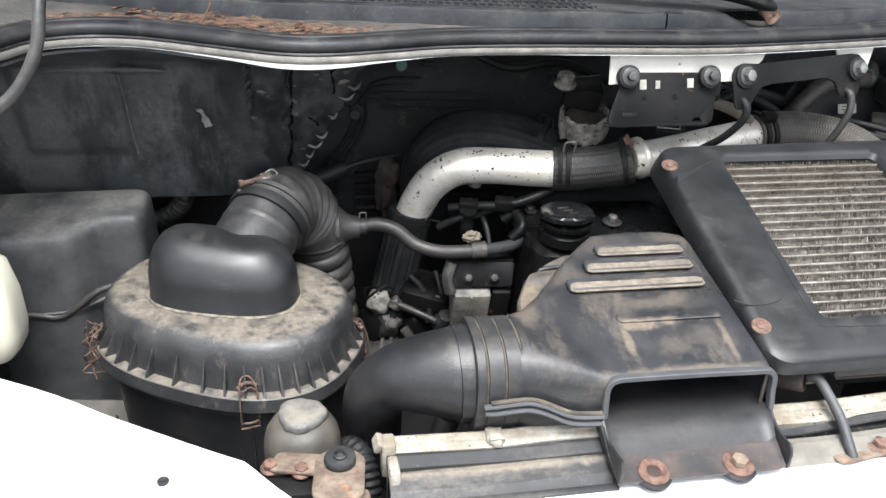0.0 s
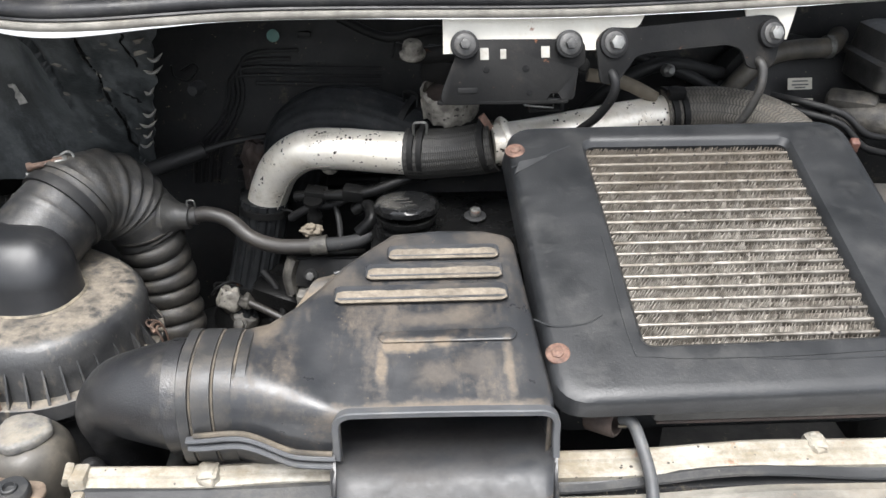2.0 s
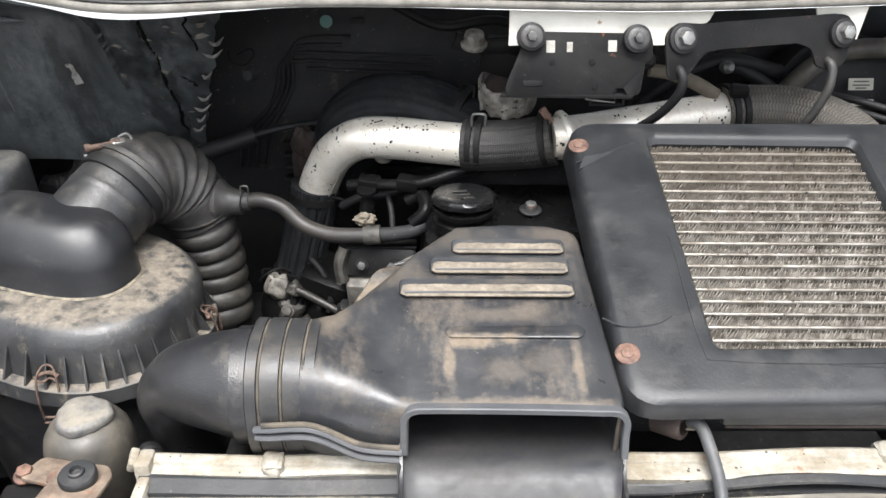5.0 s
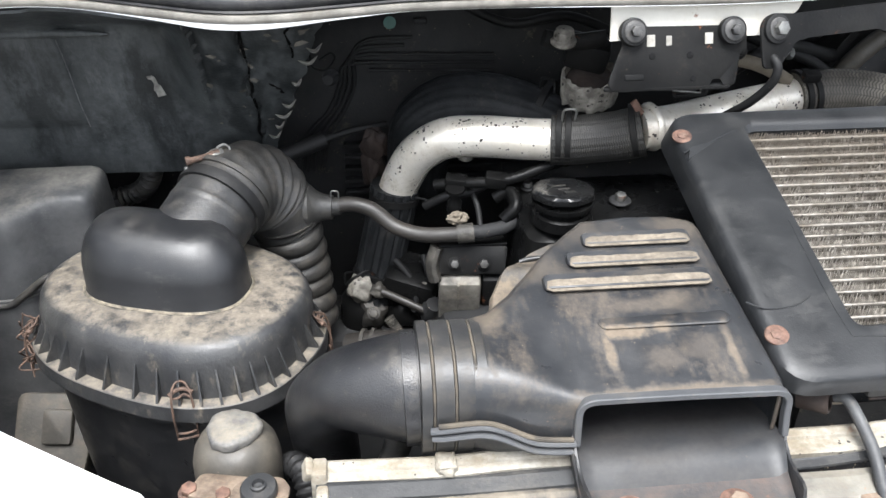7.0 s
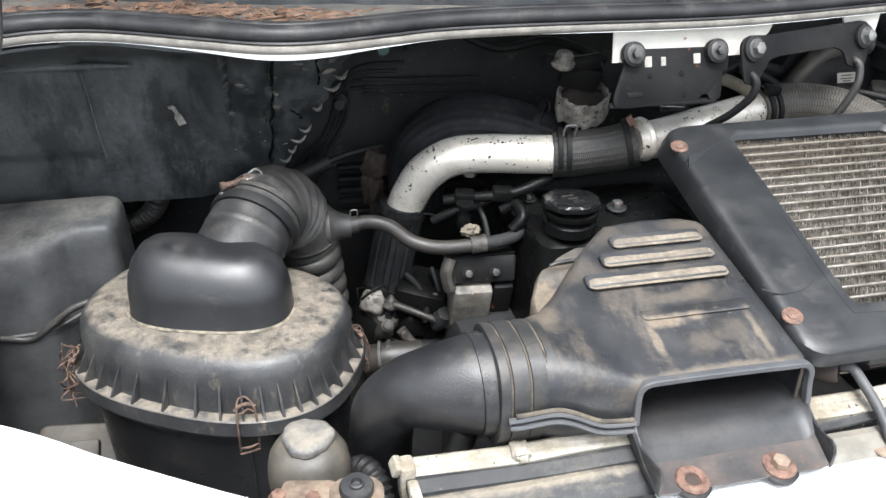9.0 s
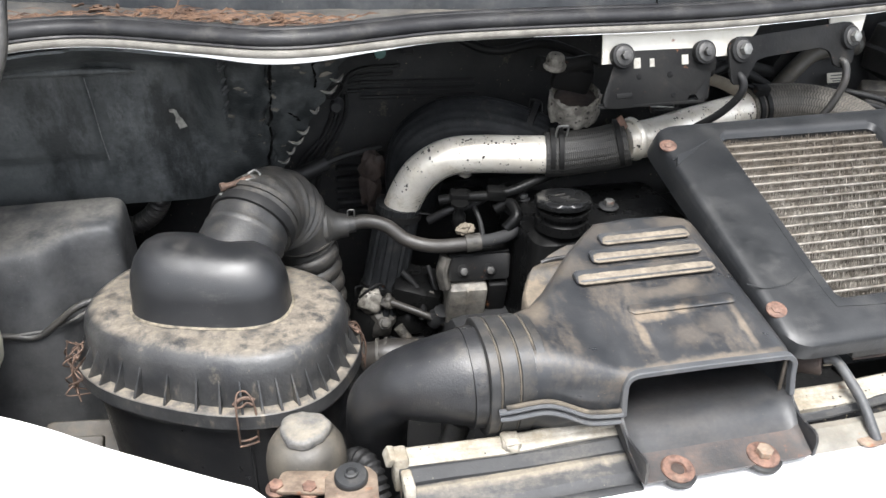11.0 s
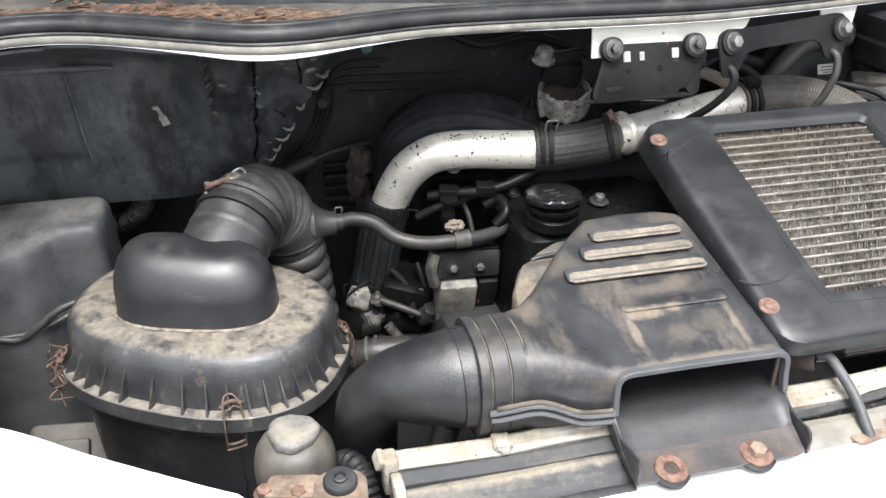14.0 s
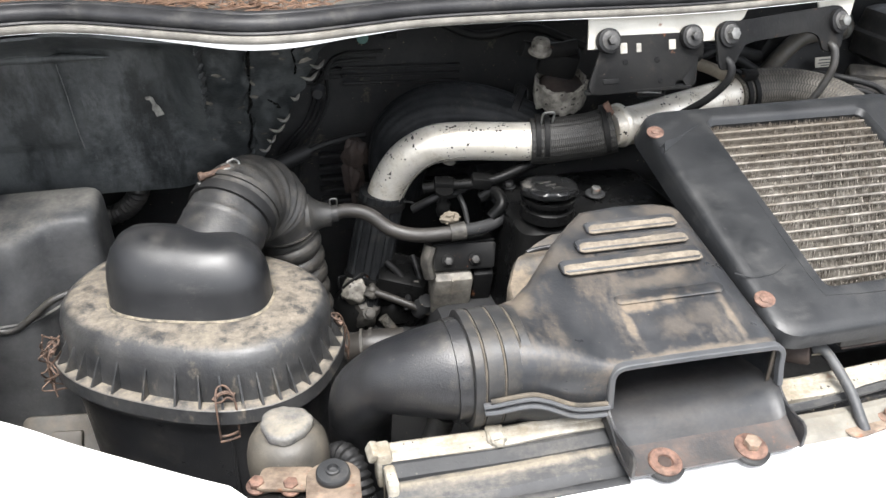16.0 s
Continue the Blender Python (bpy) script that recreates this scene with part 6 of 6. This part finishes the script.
    n = part("round_nut", lathe(((0.014, -0.004), (0.0145, -0.001), (0.011, 0.001), (0.0115, 0.005), (0.01, 0.011), (0.005, 0.0135)), (0.3405, 0.978, 1.172), (0, -0.3, 0.95), 24), CASTING_PALE, v, "pale round-headed nut")


vacuum_valve()


def oil_filler():
    cover = thing("rocker_cover", (0.34, 0.93, 0.9), "oily black rocker cover with a ribbed oil cap", "rocker cover")
    part("body", loft([[V(p.x, p.y, z) for p in rounded([(0.295 - g, 0.865 - g), (0.5 + g, 0.865 - g), (0.5 + g, 1.01 + g), (0.295 - g, 1.01 + g)], 0.02, 4)] for g, z in ((0.02, 0.8), (0.01, 0.93), (0.004, 0.985), (-0.006, 0.993), (-0.02, 0.995))]), OILY_SHADED, cover)
    part("neck", lathe(((0.033, 0), (0.032, 0.012), (0.029, 0.014), (0.029, 0.02), (0.033, 0.022), (0.033, 0.027)), (0.33, 0.89, 0.998), (0, -0.08, 1), 36), OILY_SHADED, cover)
    c = V(0.33, 0.889, 1.0265)
    rings = []
    for g, h in ((-0.002, 0.0), (0.0, 0.001), (0.0, 0.007), (-0.002, 0.0095), (-0.006, 0.0105), (-0.016, 0.0098), (-0.026, 0.0095)):
        rings.append([c + V(math.cos(a) * r, math.sin(a) * r, h - 0.08 * math.sin(a) * r) for a, r in ((math.tau * k / 64, 0.034 + g + 0.0006 * (1 if k % 8 < 4 else -1) * (h < 0.009)) for k in range(64))])
    cap = part("oil_cap", loft(rings), GLOSS, cover, "glossy black ribbed oil filler cap")
    for k, (x, y) in enumerate(((-0.004, 0.004), (0.0, -0.004), (0.004, -0.012))):
        part("moulded_mark", block((0.015 - 0.002 * k, 0.003, 0.001), Matrix.Translation(c + V(x, y, 0.0104)) @ pose(0, 0, 0, -4, 0, 8), 0.0003), HOSE_DUSTY, cap, "worn raised lettering")
    bolt(cover, (0.407, 0.924, 0.999), (0, -0.1, 1), 0.0065, 0.0125, STEEL, DARK, height=0.008)
    bolt(cover, (0.31, 0.975, 0.996), (0, -0.1, 1), 0.0055, 0.009, STEEL, DARK)


oil_filler()


def fuel_rail():
    r = thing("injector_lines", (0.25, 0.97, 0.98), "black injector lines and plugs on the engine", "fuel lines")
    part("line", tube([(0.2, 0.985, 1.0), (0.23, 0.975, 1.006), (0.26, 0.965, 1.01), (0.29, 0.96, 1.016), (0.33, 0.965, 1.028), (0.36, 0.975, 1.03)], 0.0065, 12), OILY_SHADED, r)
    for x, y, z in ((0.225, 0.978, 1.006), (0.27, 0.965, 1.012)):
        part("plug", block((0.026, 0.018, 0.016), pose(x, y, z, 10, 5, -12), 0.003), OILY_SHADED, r)
    part("fitting", lathe(((0.006, -0.02), (0.009, -0.012), (0.009, 0.0), (0.006, 0.004), (0.006, 0.015), (0.011, 0.016), (0.011, 0.02)), (0.222, 0.968, 0.985), (0, -0.2, 1), 16), OILY_SHADED, r)
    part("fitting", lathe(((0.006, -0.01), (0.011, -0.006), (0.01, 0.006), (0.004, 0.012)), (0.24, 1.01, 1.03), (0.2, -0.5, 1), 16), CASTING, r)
    part("return_pipe", tube([(0.275, 0.935, 0.975), (0.29, 0.94, 0.99), (0.285, 0.96, 1.0), (0.27, 0.965, 0.99)], 0.008, 12), OILY_SHADED, r)


fuel_rail()


def coil_bracket():
    b = thing("pump_bracket", (0.23, 0.93, 0.85), "black steel bracket with two bolts on a cast block", "bracket")
    m = frame_at((0.24, 0.926, 0.93), (-0.08, -0.9, 0.35))
    part("plate", plate(rounded([(-0.04, -0.017), (0.036, -0.017), (0.04, 0.016), (-0.04, 0.016)], 0.004, 3), 0.003, m, 0.0008), STEEL_BLACK, b)
    part("top_fold", plate(rounded([(-0.04, 0.0), (0.04, 0.0), (0.04, 0.03), (-0.04, 0.03)], 0.003, 3), 0.003, frame_at(m @ V(0, 0.015, 0.001), (0, 0.2, 1), (0, 1, 0)), 0.0008), STEEL_BLACK, b)
    for x in (-0.022, 0.012):
        bolt(b, tuple(m @ V(x, -0.004, 0.003)), (-0.08, -0.9, 0.35), 0.0052, 0.0085, WASHER, STEEL_BLACK, height=0.006)
    part("block", block((0.05, 0.05, 0.09), pose(0.226, 0.948, 0.872, 20, 0, -5), 0.006), CASTING, b, "grey cast alloy block")
    part("fin", block((0.003, 0.0515, 0.089), pose(0.224, 0.9475, 0.872, 20, 0, -5), 0.001), CASTING, b)
    part("side_plate", block((0.026, 0.04, 0.1), pose(0.266, 0.95, 0.866, 20, 0, -5), 0.004), STEEL_BLACK, b)
    part("foil", tube([(0.198, 0.935, 0.945), (0.192, 0.93, 0.925), (0.195, 0.925, 0.905)], 0.008, 10, 5, flat=1.5), GRIME, b, "crumpled dull foil edge")


coil_bracket()


def throttle_gear():
    g = thing("throttle_body", (0.11, 0.99, 0.8), "grimy alloy throttle body with hoses below the bellows", "throttle body")
    part("housing", lathe(((0.02, -0.03), (0.03, -0.028), (0.032, 0.0), (0.026, 0.012), (0.02, 0.018)), (0.112, 1.0, 0.83), (0.2, -0.3, 1), 28), OILY_SHADED, g)

    def lump(name, place, size, mat):
        bm = bmesh.new()
        bmesh.ops.create_icosphere(bm, subdivisions=3, radius=1.0)
        for vert in bm.verts:
            n = 1 + 0.35 * noise.noise(vert.co * 1.7 + Vector(place) * 40)
            vert.co = Vector(place) + V(vert.co.x * size[0], vert.co.y * size[1], vert.co.z * size[2]) * n
        part(name, bm, mat, g)
    lump("knuckle", (0.107, 0.982, 0.86), (0.017, 0.014, 0.02), CASTING_PALE)
    lump("pivot", (0.128, 0.976, 0.862), (0.011, 0.01, 0.01), GRIME)
    lump("casting", (0.118, 0.985, 0.828), (0.022, 0.018, 0.024), GRIME)
    lump("casting", (0.16, 0.99, 0.82), (0.03, 0.02, 0.03), OILY_SHADED)
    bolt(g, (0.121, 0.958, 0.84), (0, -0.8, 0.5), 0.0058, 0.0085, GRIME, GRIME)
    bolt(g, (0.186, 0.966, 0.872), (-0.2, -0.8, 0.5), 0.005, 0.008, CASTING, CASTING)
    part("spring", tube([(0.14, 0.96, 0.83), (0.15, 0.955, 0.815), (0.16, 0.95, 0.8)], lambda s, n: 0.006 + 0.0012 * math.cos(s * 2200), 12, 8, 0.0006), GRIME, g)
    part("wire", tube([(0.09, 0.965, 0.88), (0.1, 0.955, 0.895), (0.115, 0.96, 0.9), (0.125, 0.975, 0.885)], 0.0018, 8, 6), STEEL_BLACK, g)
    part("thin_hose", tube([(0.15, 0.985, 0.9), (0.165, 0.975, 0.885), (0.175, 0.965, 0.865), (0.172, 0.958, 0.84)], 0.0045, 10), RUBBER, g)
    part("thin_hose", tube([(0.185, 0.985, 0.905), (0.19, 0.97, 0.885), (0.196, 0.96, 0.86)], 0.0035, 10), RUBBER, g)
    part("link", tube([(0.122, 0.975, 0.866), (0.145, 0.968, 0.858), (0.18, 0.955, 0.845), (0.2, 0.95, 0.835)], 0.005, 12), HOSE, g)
    part("dark_block", block((0.07, 0.06, 0.1), pose(0.172, 1.0, 0.84, 15, 10, -20), 0.012), OILY_SHADED, g)
    part("sensor", lathe(((0.012, 0), (0.013, 0.02), (0.01, 0.024), (0.01, 0.03)), (0.19, 0.965, 0.83), (0.2, -0.5, 0.8), 16), DARK, g)
    part("cylinder", tube([(0.09, 0.94, 0.8), (0.12, 0.93, 0.81), (0.16, 0.925, 0.81)], 0.02, 18), HOSE, g)
    for dx in (0.0, 0.012):
        part("strap", lathe(((0.0215, -0.002), (0.0235, -0.002), (0.0235, 0.002), (0.0215, 0.002)), (0.108 + dx, 0.933, 0.807), (1, -0.2, 0.1), 24), GRIME, g)
    part("foot", block((0.2, 0.12, 0.36), pose(0.14, 1.02, 0.62), 0.02), DARK, g)


throttle_gear()


def engine_block():
    e = thing("engine_block", (0.4, 0.93, 0.44), "sooty black engine block deep in the bay", "engine")
    part("block", flat_box(0.2, 0.62, 0.8, 1.06, 0.44, 0.86, 0.02), DARK, e)
    part("manifold", tube([(0.3, 1.08, 0.95), (0.4, 1.07, 0.96), (0.55, 1.07, 0.97), (0.68, 1.08, 0.98)], 0.03, 16), DARK, e)
    for spot, size in (((0.134, 1.112, 1.002), (0.017, 0.012, 0.022)), ((0.13, 1.115, 0.965), (0.013, 0.012, 0.03)), ((0.142, 1.108, 0.93), (0.015, 0.012, 0.024))):
        lump = bmesh.new()
        bmesh.ops.create_icosphere(lump, subdivisions=4, radius=1.0)
        for vert in lump.verts:
            c = vert.co * (1 + 0.4 * noise.noise(vert.co * 1.6 + Vector(spot) * 30) + 0.12 * noise.noise(vert.co * 5))
            vert.co = Vector(spot) + V(c.x * size[0], c.y * size[1], c.z * size[2])
        part("heat_shield", lump, RUST_DARK, e, "brown rusty heat shield")


engine_block()


def rear_lines():
    p = thing("vacuum_line", (0.02, 1.1, 1.0), "black vacuum pipe with a thick rubber sleeve", "pipe")
    part("sleeve", tube([(-0.02, 1.09, 0.985), (0.03, 1.1, 1.0), (0.07, 1.11, 1.012)], 0.011, 14), RUBBER, p)
    part("pipe", tube([(0.06, 1.108, 1.009), (0.1, 1.118, 1.018), (0.15, 1.13, 1.022)], 0.0045, 10), RUBBER, p)
    s = part("beige_sleeve", tube([(0.535, 0.985, 1.142), (0.56, 0.985, 1.138), (0.59, 0.99, 1.126), (0.618, 0.996, 1.11)], 0.0055, 12, 6, flat=1.4), BEIGE)
    tagged(s, "dusty beige cable sleeve behind the stay plate", "cable sleeve")
    ring = thing("square_clip", (0.49, 0.967, 1.117), "small black wire clip of square shape", "wire clip")
    m = frame_at((0.487, 0.967, 1.118), (0, -0.95, 0.3))
    for a, b in (((-0.018, -0.01), (0.018, -0.01)), ((0.018, -0.01), (0.018, 0.01)), ((-0.018, -0.01), (-0.018, 0.01)), ((-0.018, 0.01), (0.018, 0.01))):
        part("wire", tube([m @ V(*a, 0), m @ V((a[0] + b[0]) / 2, (a[1] + b[1]) / 2, 0.0005), m @ V(*b, 0)], 0.0022, 8, 3), STEEL_BLACK, ring)
    st = part("green_sticker", lathe(((0.0082, 0), (0.0082, 0.001), (0.002, 0.0012)), (0.16, 1.186, 1.14), (0, -1, 0.1), 24), GREEN)
    tagged(st, "small round green sticker on the firewall", "sticker")
    for x, z in ((0.2, 1.14),):
        tagged(part("plug", block((0.018, 0.006, 0.008), pose(x, 1.19, z), 0.002), DARK), "small dark plug on the firewall", "plug")


rear_lines()


def rear_clutter():
    c = thing("ribbed_connector", (-0.17, 1.12, 0.9), "grey ribbed plastic connector sleeve", "connector")
    part("sleeve", tube([(-0.215, 1.14, 0.925), (-0.185, 1.135, 0.935), (-0.165, 1.12, 0.955), (-0.152, 1.105, 0.98), (-0.148, 1.1, 1.005)], lambda s, n: 0.0125 + 0.0016 * math.cos(s * 700), 16, 8, 0.0016), GREY_RUBBER, c)
    part("plug", block((0.03, 0.03, 0.02), pose(-0.22, 1.14, 0.922, 0, 20, 10), 0.004), PLASTIC, c)
    h = part("looped_hose", tube([(-0.42, 1.08, 0.95), (-0.38, 1.09, 1.02), (-0.34, 1.1, 1.045), (-0.305, 1.1, 1.035), (-0.285, 1.1, 1.0), (-0.28, 1.1, 0.95)], 0.009, 14), RUBBER)
    tagged(h, "black hose looped behind the plastic cover", "hose")
    st = part("wing_stay", tube([(-0.395, 0.99, 1.19), (-0.385, 1.0, 1.12), (-0.372, 1.01, 1.05), (-0.365, 1.01, 1.0)], 0.006, 10, 6, flat=0.5), GREY_RUBBER)
    tagged(st, "grey metal stay beside the inner wing", "stay")
    for k, pts in enumerate((((0.55, 1.1, 1.05), (0.6, 1.09, 1.1), (0.66, 1.1, 1.12), (0.74, 1.12, 1.1)), ((0.56, 1.12, 1.16), (0.62, 1.11, 1.13), (0.7, 1.1, 1.1), (0.76, 1.1, 1.06)), ((0.25, 1.15, 1.17), (0.31, 1.13, 1.15), (0.38, 1.12, 1.16), (0.46, 1.12, 1.13)))):
        q = part("rear_hose", tube(pts, 0.009 - 0.0015 * k, 14), RUBBER)
        tagged(q, "black rubber hose against the firewall", "hose", "hoses on the firewall")
    t = part("shiny_fitting", lathe(((0.006, 0), (0.008, 0.004), (0.008, 0.012), (0.004, 0.016)), (0.655, 1.09, 1.115), (0.3, -0.9, 0.2), 14), STEEL)
    tagged(t, "small bright pipe fitting behind the stay", "fitting")
    n = thing("side_bolt", (0.512, 0.925, 1.17), "black bolt beside the slotted plate", "bolt")
    bolt(n, (0.512, 0.918, 1.172), (0.05, -0.95, 0.3), 0.0058, 0.009, STEEL_BLACK)
    part("shank", lathe(((0.005, -0.02), (0.005, 0.001)), (0.512, 0.918, 1.172), (0.05, -0.95, 0.3), 12), STEEL_BLACK, n)
    w = thing("wiring_loom", (0.26, 0.99, 0.98), "black taped wiring loom over the engine", "wiring")
    part("loom", tube([(0.19, 1.0, 0.965), (0.215, 0.985, 0.985), (0.245, 0.985, 0.99), (0.275, 0.995, 1.0), (0.3, 1.01, 1.0)], 0.0055, 10), RUBBER, w)
    part("branch", tube([(0.245, 0.985, 0.99), (0.25, 0.97, 0.975), (0.252, 0.955, 0.955)], 0.0035, 8), RUBBER, w)
    part("tape", tube([(0.228, 0.985, 0.988), (0.238, 0.985, 0.99)], 0.0064, 10, 4), DARK, w)


rear_clutter()


def brake_gear():
    g = thing("brake_servo", (0.83, 1.1, 1.0), "round black brake servo with a paper label", "brake servo")
    part("drum", lathe(((0.05, -0.09), (0.1, -0.08), (0.105, -0.02), (0.1, 0.0), (0.06, 0.012), (0.03, 0.016)), (0.83, 1.11, 1.05), (0.05, -0.9, 0.35), 40), DARK, g)
    m = frame_at((0.8285, 1.09, 1.094), (0.05, -0.9, 0.35))
    label = part("label", plate(rounded([(-0.016, -0.007), (0.016, -0.007), (0.016, 0.0075), (-0.016, 0.0075)], 0.001, 2), 0.001, m @ pose(0, 0, 0.006)), LABEL, g, "pale printed label")
    for y, w in ((0.0035, 0.02), (-0.001, 0.022), (-0.0045, 0.014)):
        part("print_bar", plate([(-w / 2, -0.0009), (w / 2, -0.0009), (w / 2, 0.0009), (-w / 2, 0.0009)], 0.0005, m @ pose(0, y, 0.0071)), INK, label)
    part("label_small", plate([(-0.014, -0.004), (0.014, -0.004), (0.014, 0.004), (-0.014, 0.004)], 0.001, m @ pose(0.004, -0.022, 0.005)), LABEL, g)
    h = thing("heater_hose", (0.8, 1.1, 1.1), "grey-brown rubber heater hose with a spring clamp", "hose")
    part("hose", tube([(0.73, 1.1, 1.06), (0.755, 1.095, 1.1), (0.79, 1.1, 1.128), (0.83, 1.105, 1.135), (0.87, 1.11, 1.136), (0.9, 1.15, 1.14)], 0.0125, 18), RESERVOIR, h)
    part("clamp", lathe(((0.0125, -0.004), (0.0145, -0.004), (0.0145, 0.004), (0.0125, 0.004)), (0.868, 1.11, 1.136), (1, 0.15, 0), 20), STEEL, h)
    mc = thing("master_cylinder", (0.93, 1.02, 1.0), "dull alloy brake master cylinder with red-banded pipes", "master cylinder")
    part("body", tube([(0.87, 1.06, 1.06), (0.91, 1.03, 1.065), (0.97, 1.0, 1.06)], 0.022, 18), GRIME, mc)
    part("flange", block((0.06, 0.03, 0.05), pose(0.885, 1.055, 1.07, 20, 0, -30), 0.008), GRIME, mc)
    part("red_band", lathe(((0.0225, -0.005), (0.024, -0.004), (0.024, 0.004), (0.0225, 0.005)), (0.93, 1.018, 1.064), (0.85, -0.5, 0), 20), RED, mc)
    part("reservoir", loft([[V(p.x, p.y, z) for p in rounded([(0.9 - g, 1.03 - g), (1.02 + g, 1.03 - g), (1.02 + g, 1.13 + g), (0.9 - g, 1.13 + g)], 0.012, 4)] for g, z in ((-0.02, 1.085), (0.0, 1.1), (0.0, 1.125), (0.006, 1.127), (0.006, 1.133), (-0.002, 1.136), (-0.006, 1.165), (-0.015, 1.17))]), GREY_RUBBER, mc, "grey fluid reservoir")
    for k in range(2):
        line = part("brake_line", tube([(0.77, 1.03, 1.1 - 0.012 * k), (0.8, 1.0, 1.1 - 0.012 * k), (0.84, 0.985, 1.09 - 0.012 * k), (0.87, 0.975, 1.068 - 0.016 * k), (0.93, 0.985, 1.06 - 0.022 * k), (0.99, 0.99, 1.06 - 0.022 * k)], 0.0042, 10), RUBBER, mc)


brake_gear()


def side_ledge():
    ledge = thing("battery_ledge", (0.88, 0.83, 1.0), "grey metal ledge with a white paper tag", "ledge")
    part("ledge", block((0.16, 0.1, 0.02), pose(0.9, 0.83, 1.03, 12, 0, -6), 0.004), GREY_RUBBER, ledge)
    part("paper_tag", block((0.07, 0.045, 0.0012), pose(0.875, 0.81, 1.0405, 12, 4, -28), 0.0004), LABEL, ledge, "white paper tag")
    part("support", flat_box(0.88, 0.98, 0.8, 0.86, 0.44, 1.022, 0.004), DARK, ledge)


side_ledge()


# ---- leaf litter on the cowl ----
def litter():
    rng = random.Random(7)
    base = []
    bits = bmesh.new()
    for k in range(340):
        cx, dy = rng.choice(((-0.29, 0.05), (-0.22, 0.052), (-0.14, 0.06), (-0.09, 0.075), (-0.055, 0.07), (-0.02, 0.07), (0.02, 0.065), (0.055, 0.055)))
        x = rng.gauss(cx, 0.026)
        if not -0.36 < x < 0.1:
            continue
        y = lip_y(x) + max(0.026, rng.gauss(dy, 0.014))
        z = 1.2455 + rng.random() * 0.005
        a, length, w = rng.gauss(0, 0.6) + (math.pi if rng.random() < 0.5 else 0), rng.uniform(0.012, 0.034), rng.uniform(0.0005, 0.0011)
        d = V(math.cos(a), math.sin(a), rng.uniform(-0.06, 0.08)) * length
        side = V(-math.sin(a), math.cos(a), 0) * w
        p = V(x, y, z)
        bow = V(0, 0, rng.uniform(0.0005, 0.002))
        v = [bits.verts.new(q) for q in (p - side, p + side, p + d / 2 + side + bow, p + d / 2 - side + bow, p + d, p + d / 2 + bow * 2.2)]
        for f in ((0, 1, 5), (0, 5, 3), (1, 2, 5), (3, 5, 4), (2, 4, 5)):
            bits.faces.new([v[i] for i in f])
    tagged(part("pine_needles", bits, NEEDLE, None, "", 0), "reddish brown dead pine needles strewn on the cowl", "leaf litter", "", "stuff")
    for pts in (((-0.1, 0.03, 1.246), (-0.088, 0.05, 1.26), (-0.078, 0.07, 1.282)), ((-0.02, 0.045, 1.247), (0.0, 0.06, 1.25), (0.03, 0.07, 1.248)), ((0.07, 0.05, 1.2465), (0.085, 0.047, 1.248), (0.105, 0.05, 1.2465))):
        twig = part("twig", tube([(x, lip_y(x) + dy, z) for x, dy, z in pts], 0.0009, 6, 5), NEEDLE)
        tagged(twig, "thin dry brown twig on the cowl", "twig", "twigs on the cowl")
    spread = [(rng.gauss(-0.06, 0.07), 0.045 + 0.04 * rng.random(), rng.uniform(0.004, 0.01), rng.uniform(0, 360)) for k in range(22)]
    for k, (x, dy, s, yaw) in enumerate(((-0.14, 0.028, 0.014, 20), (-0.2, 0.03, 0.01, 70), (-0.04, 0.04, 0.009, 130), (-0.17, 0.05, 0.011, 200), (0.03, 0.05, 0.008, 40), (-0.09, 0.035, 0.01, 300), (-0.24, 0.03, 0.012, 10), (0.06, 0.045, 0.007, 80), *spread)):
        leaf = sheet(lambda u, v: V((u - 0.5) * 2 * s, (v - 0.5) * s * 1.1 * math.sin(math.pi * min(0.97, max(0.03, u))), 0.0012 * math.cos(5 * u + k) + 0.001 * (v - 0.5) ** 2 * 8), 8, 4, 0.0004)
        leaf.transform(pose(x, lip_y(x) + dy + (0.018 if x < 0.2 else 0.0), 1.2485, 5, -4, yaw))
        tagged(part("dead_leaf", leaf, LEAF), "curled brown dead leaf on the dusty cowl", "leaf", "leaves on the cowl")

    leaf = sheet(lambda u, v: V((u - 0.5) * 0.034, (v - 0.5) * 0.022 * math.sin(math.pi * min(0.95, max(0.05, u))) ** 0.6, 0.004 * math.cos(6 * u) + 0.003 * math.sin(7 * v)), 12, 8, 0.0004)
    leaf.transform(pose(0.59, 0.962, 1.2585, 35, 8, 12))
    tagged(part("dead_leaf", leaf, LEAF), "curled orange-brown dead leaf under the wiper arm", "leaf", "leaves on the cowl")


litter()
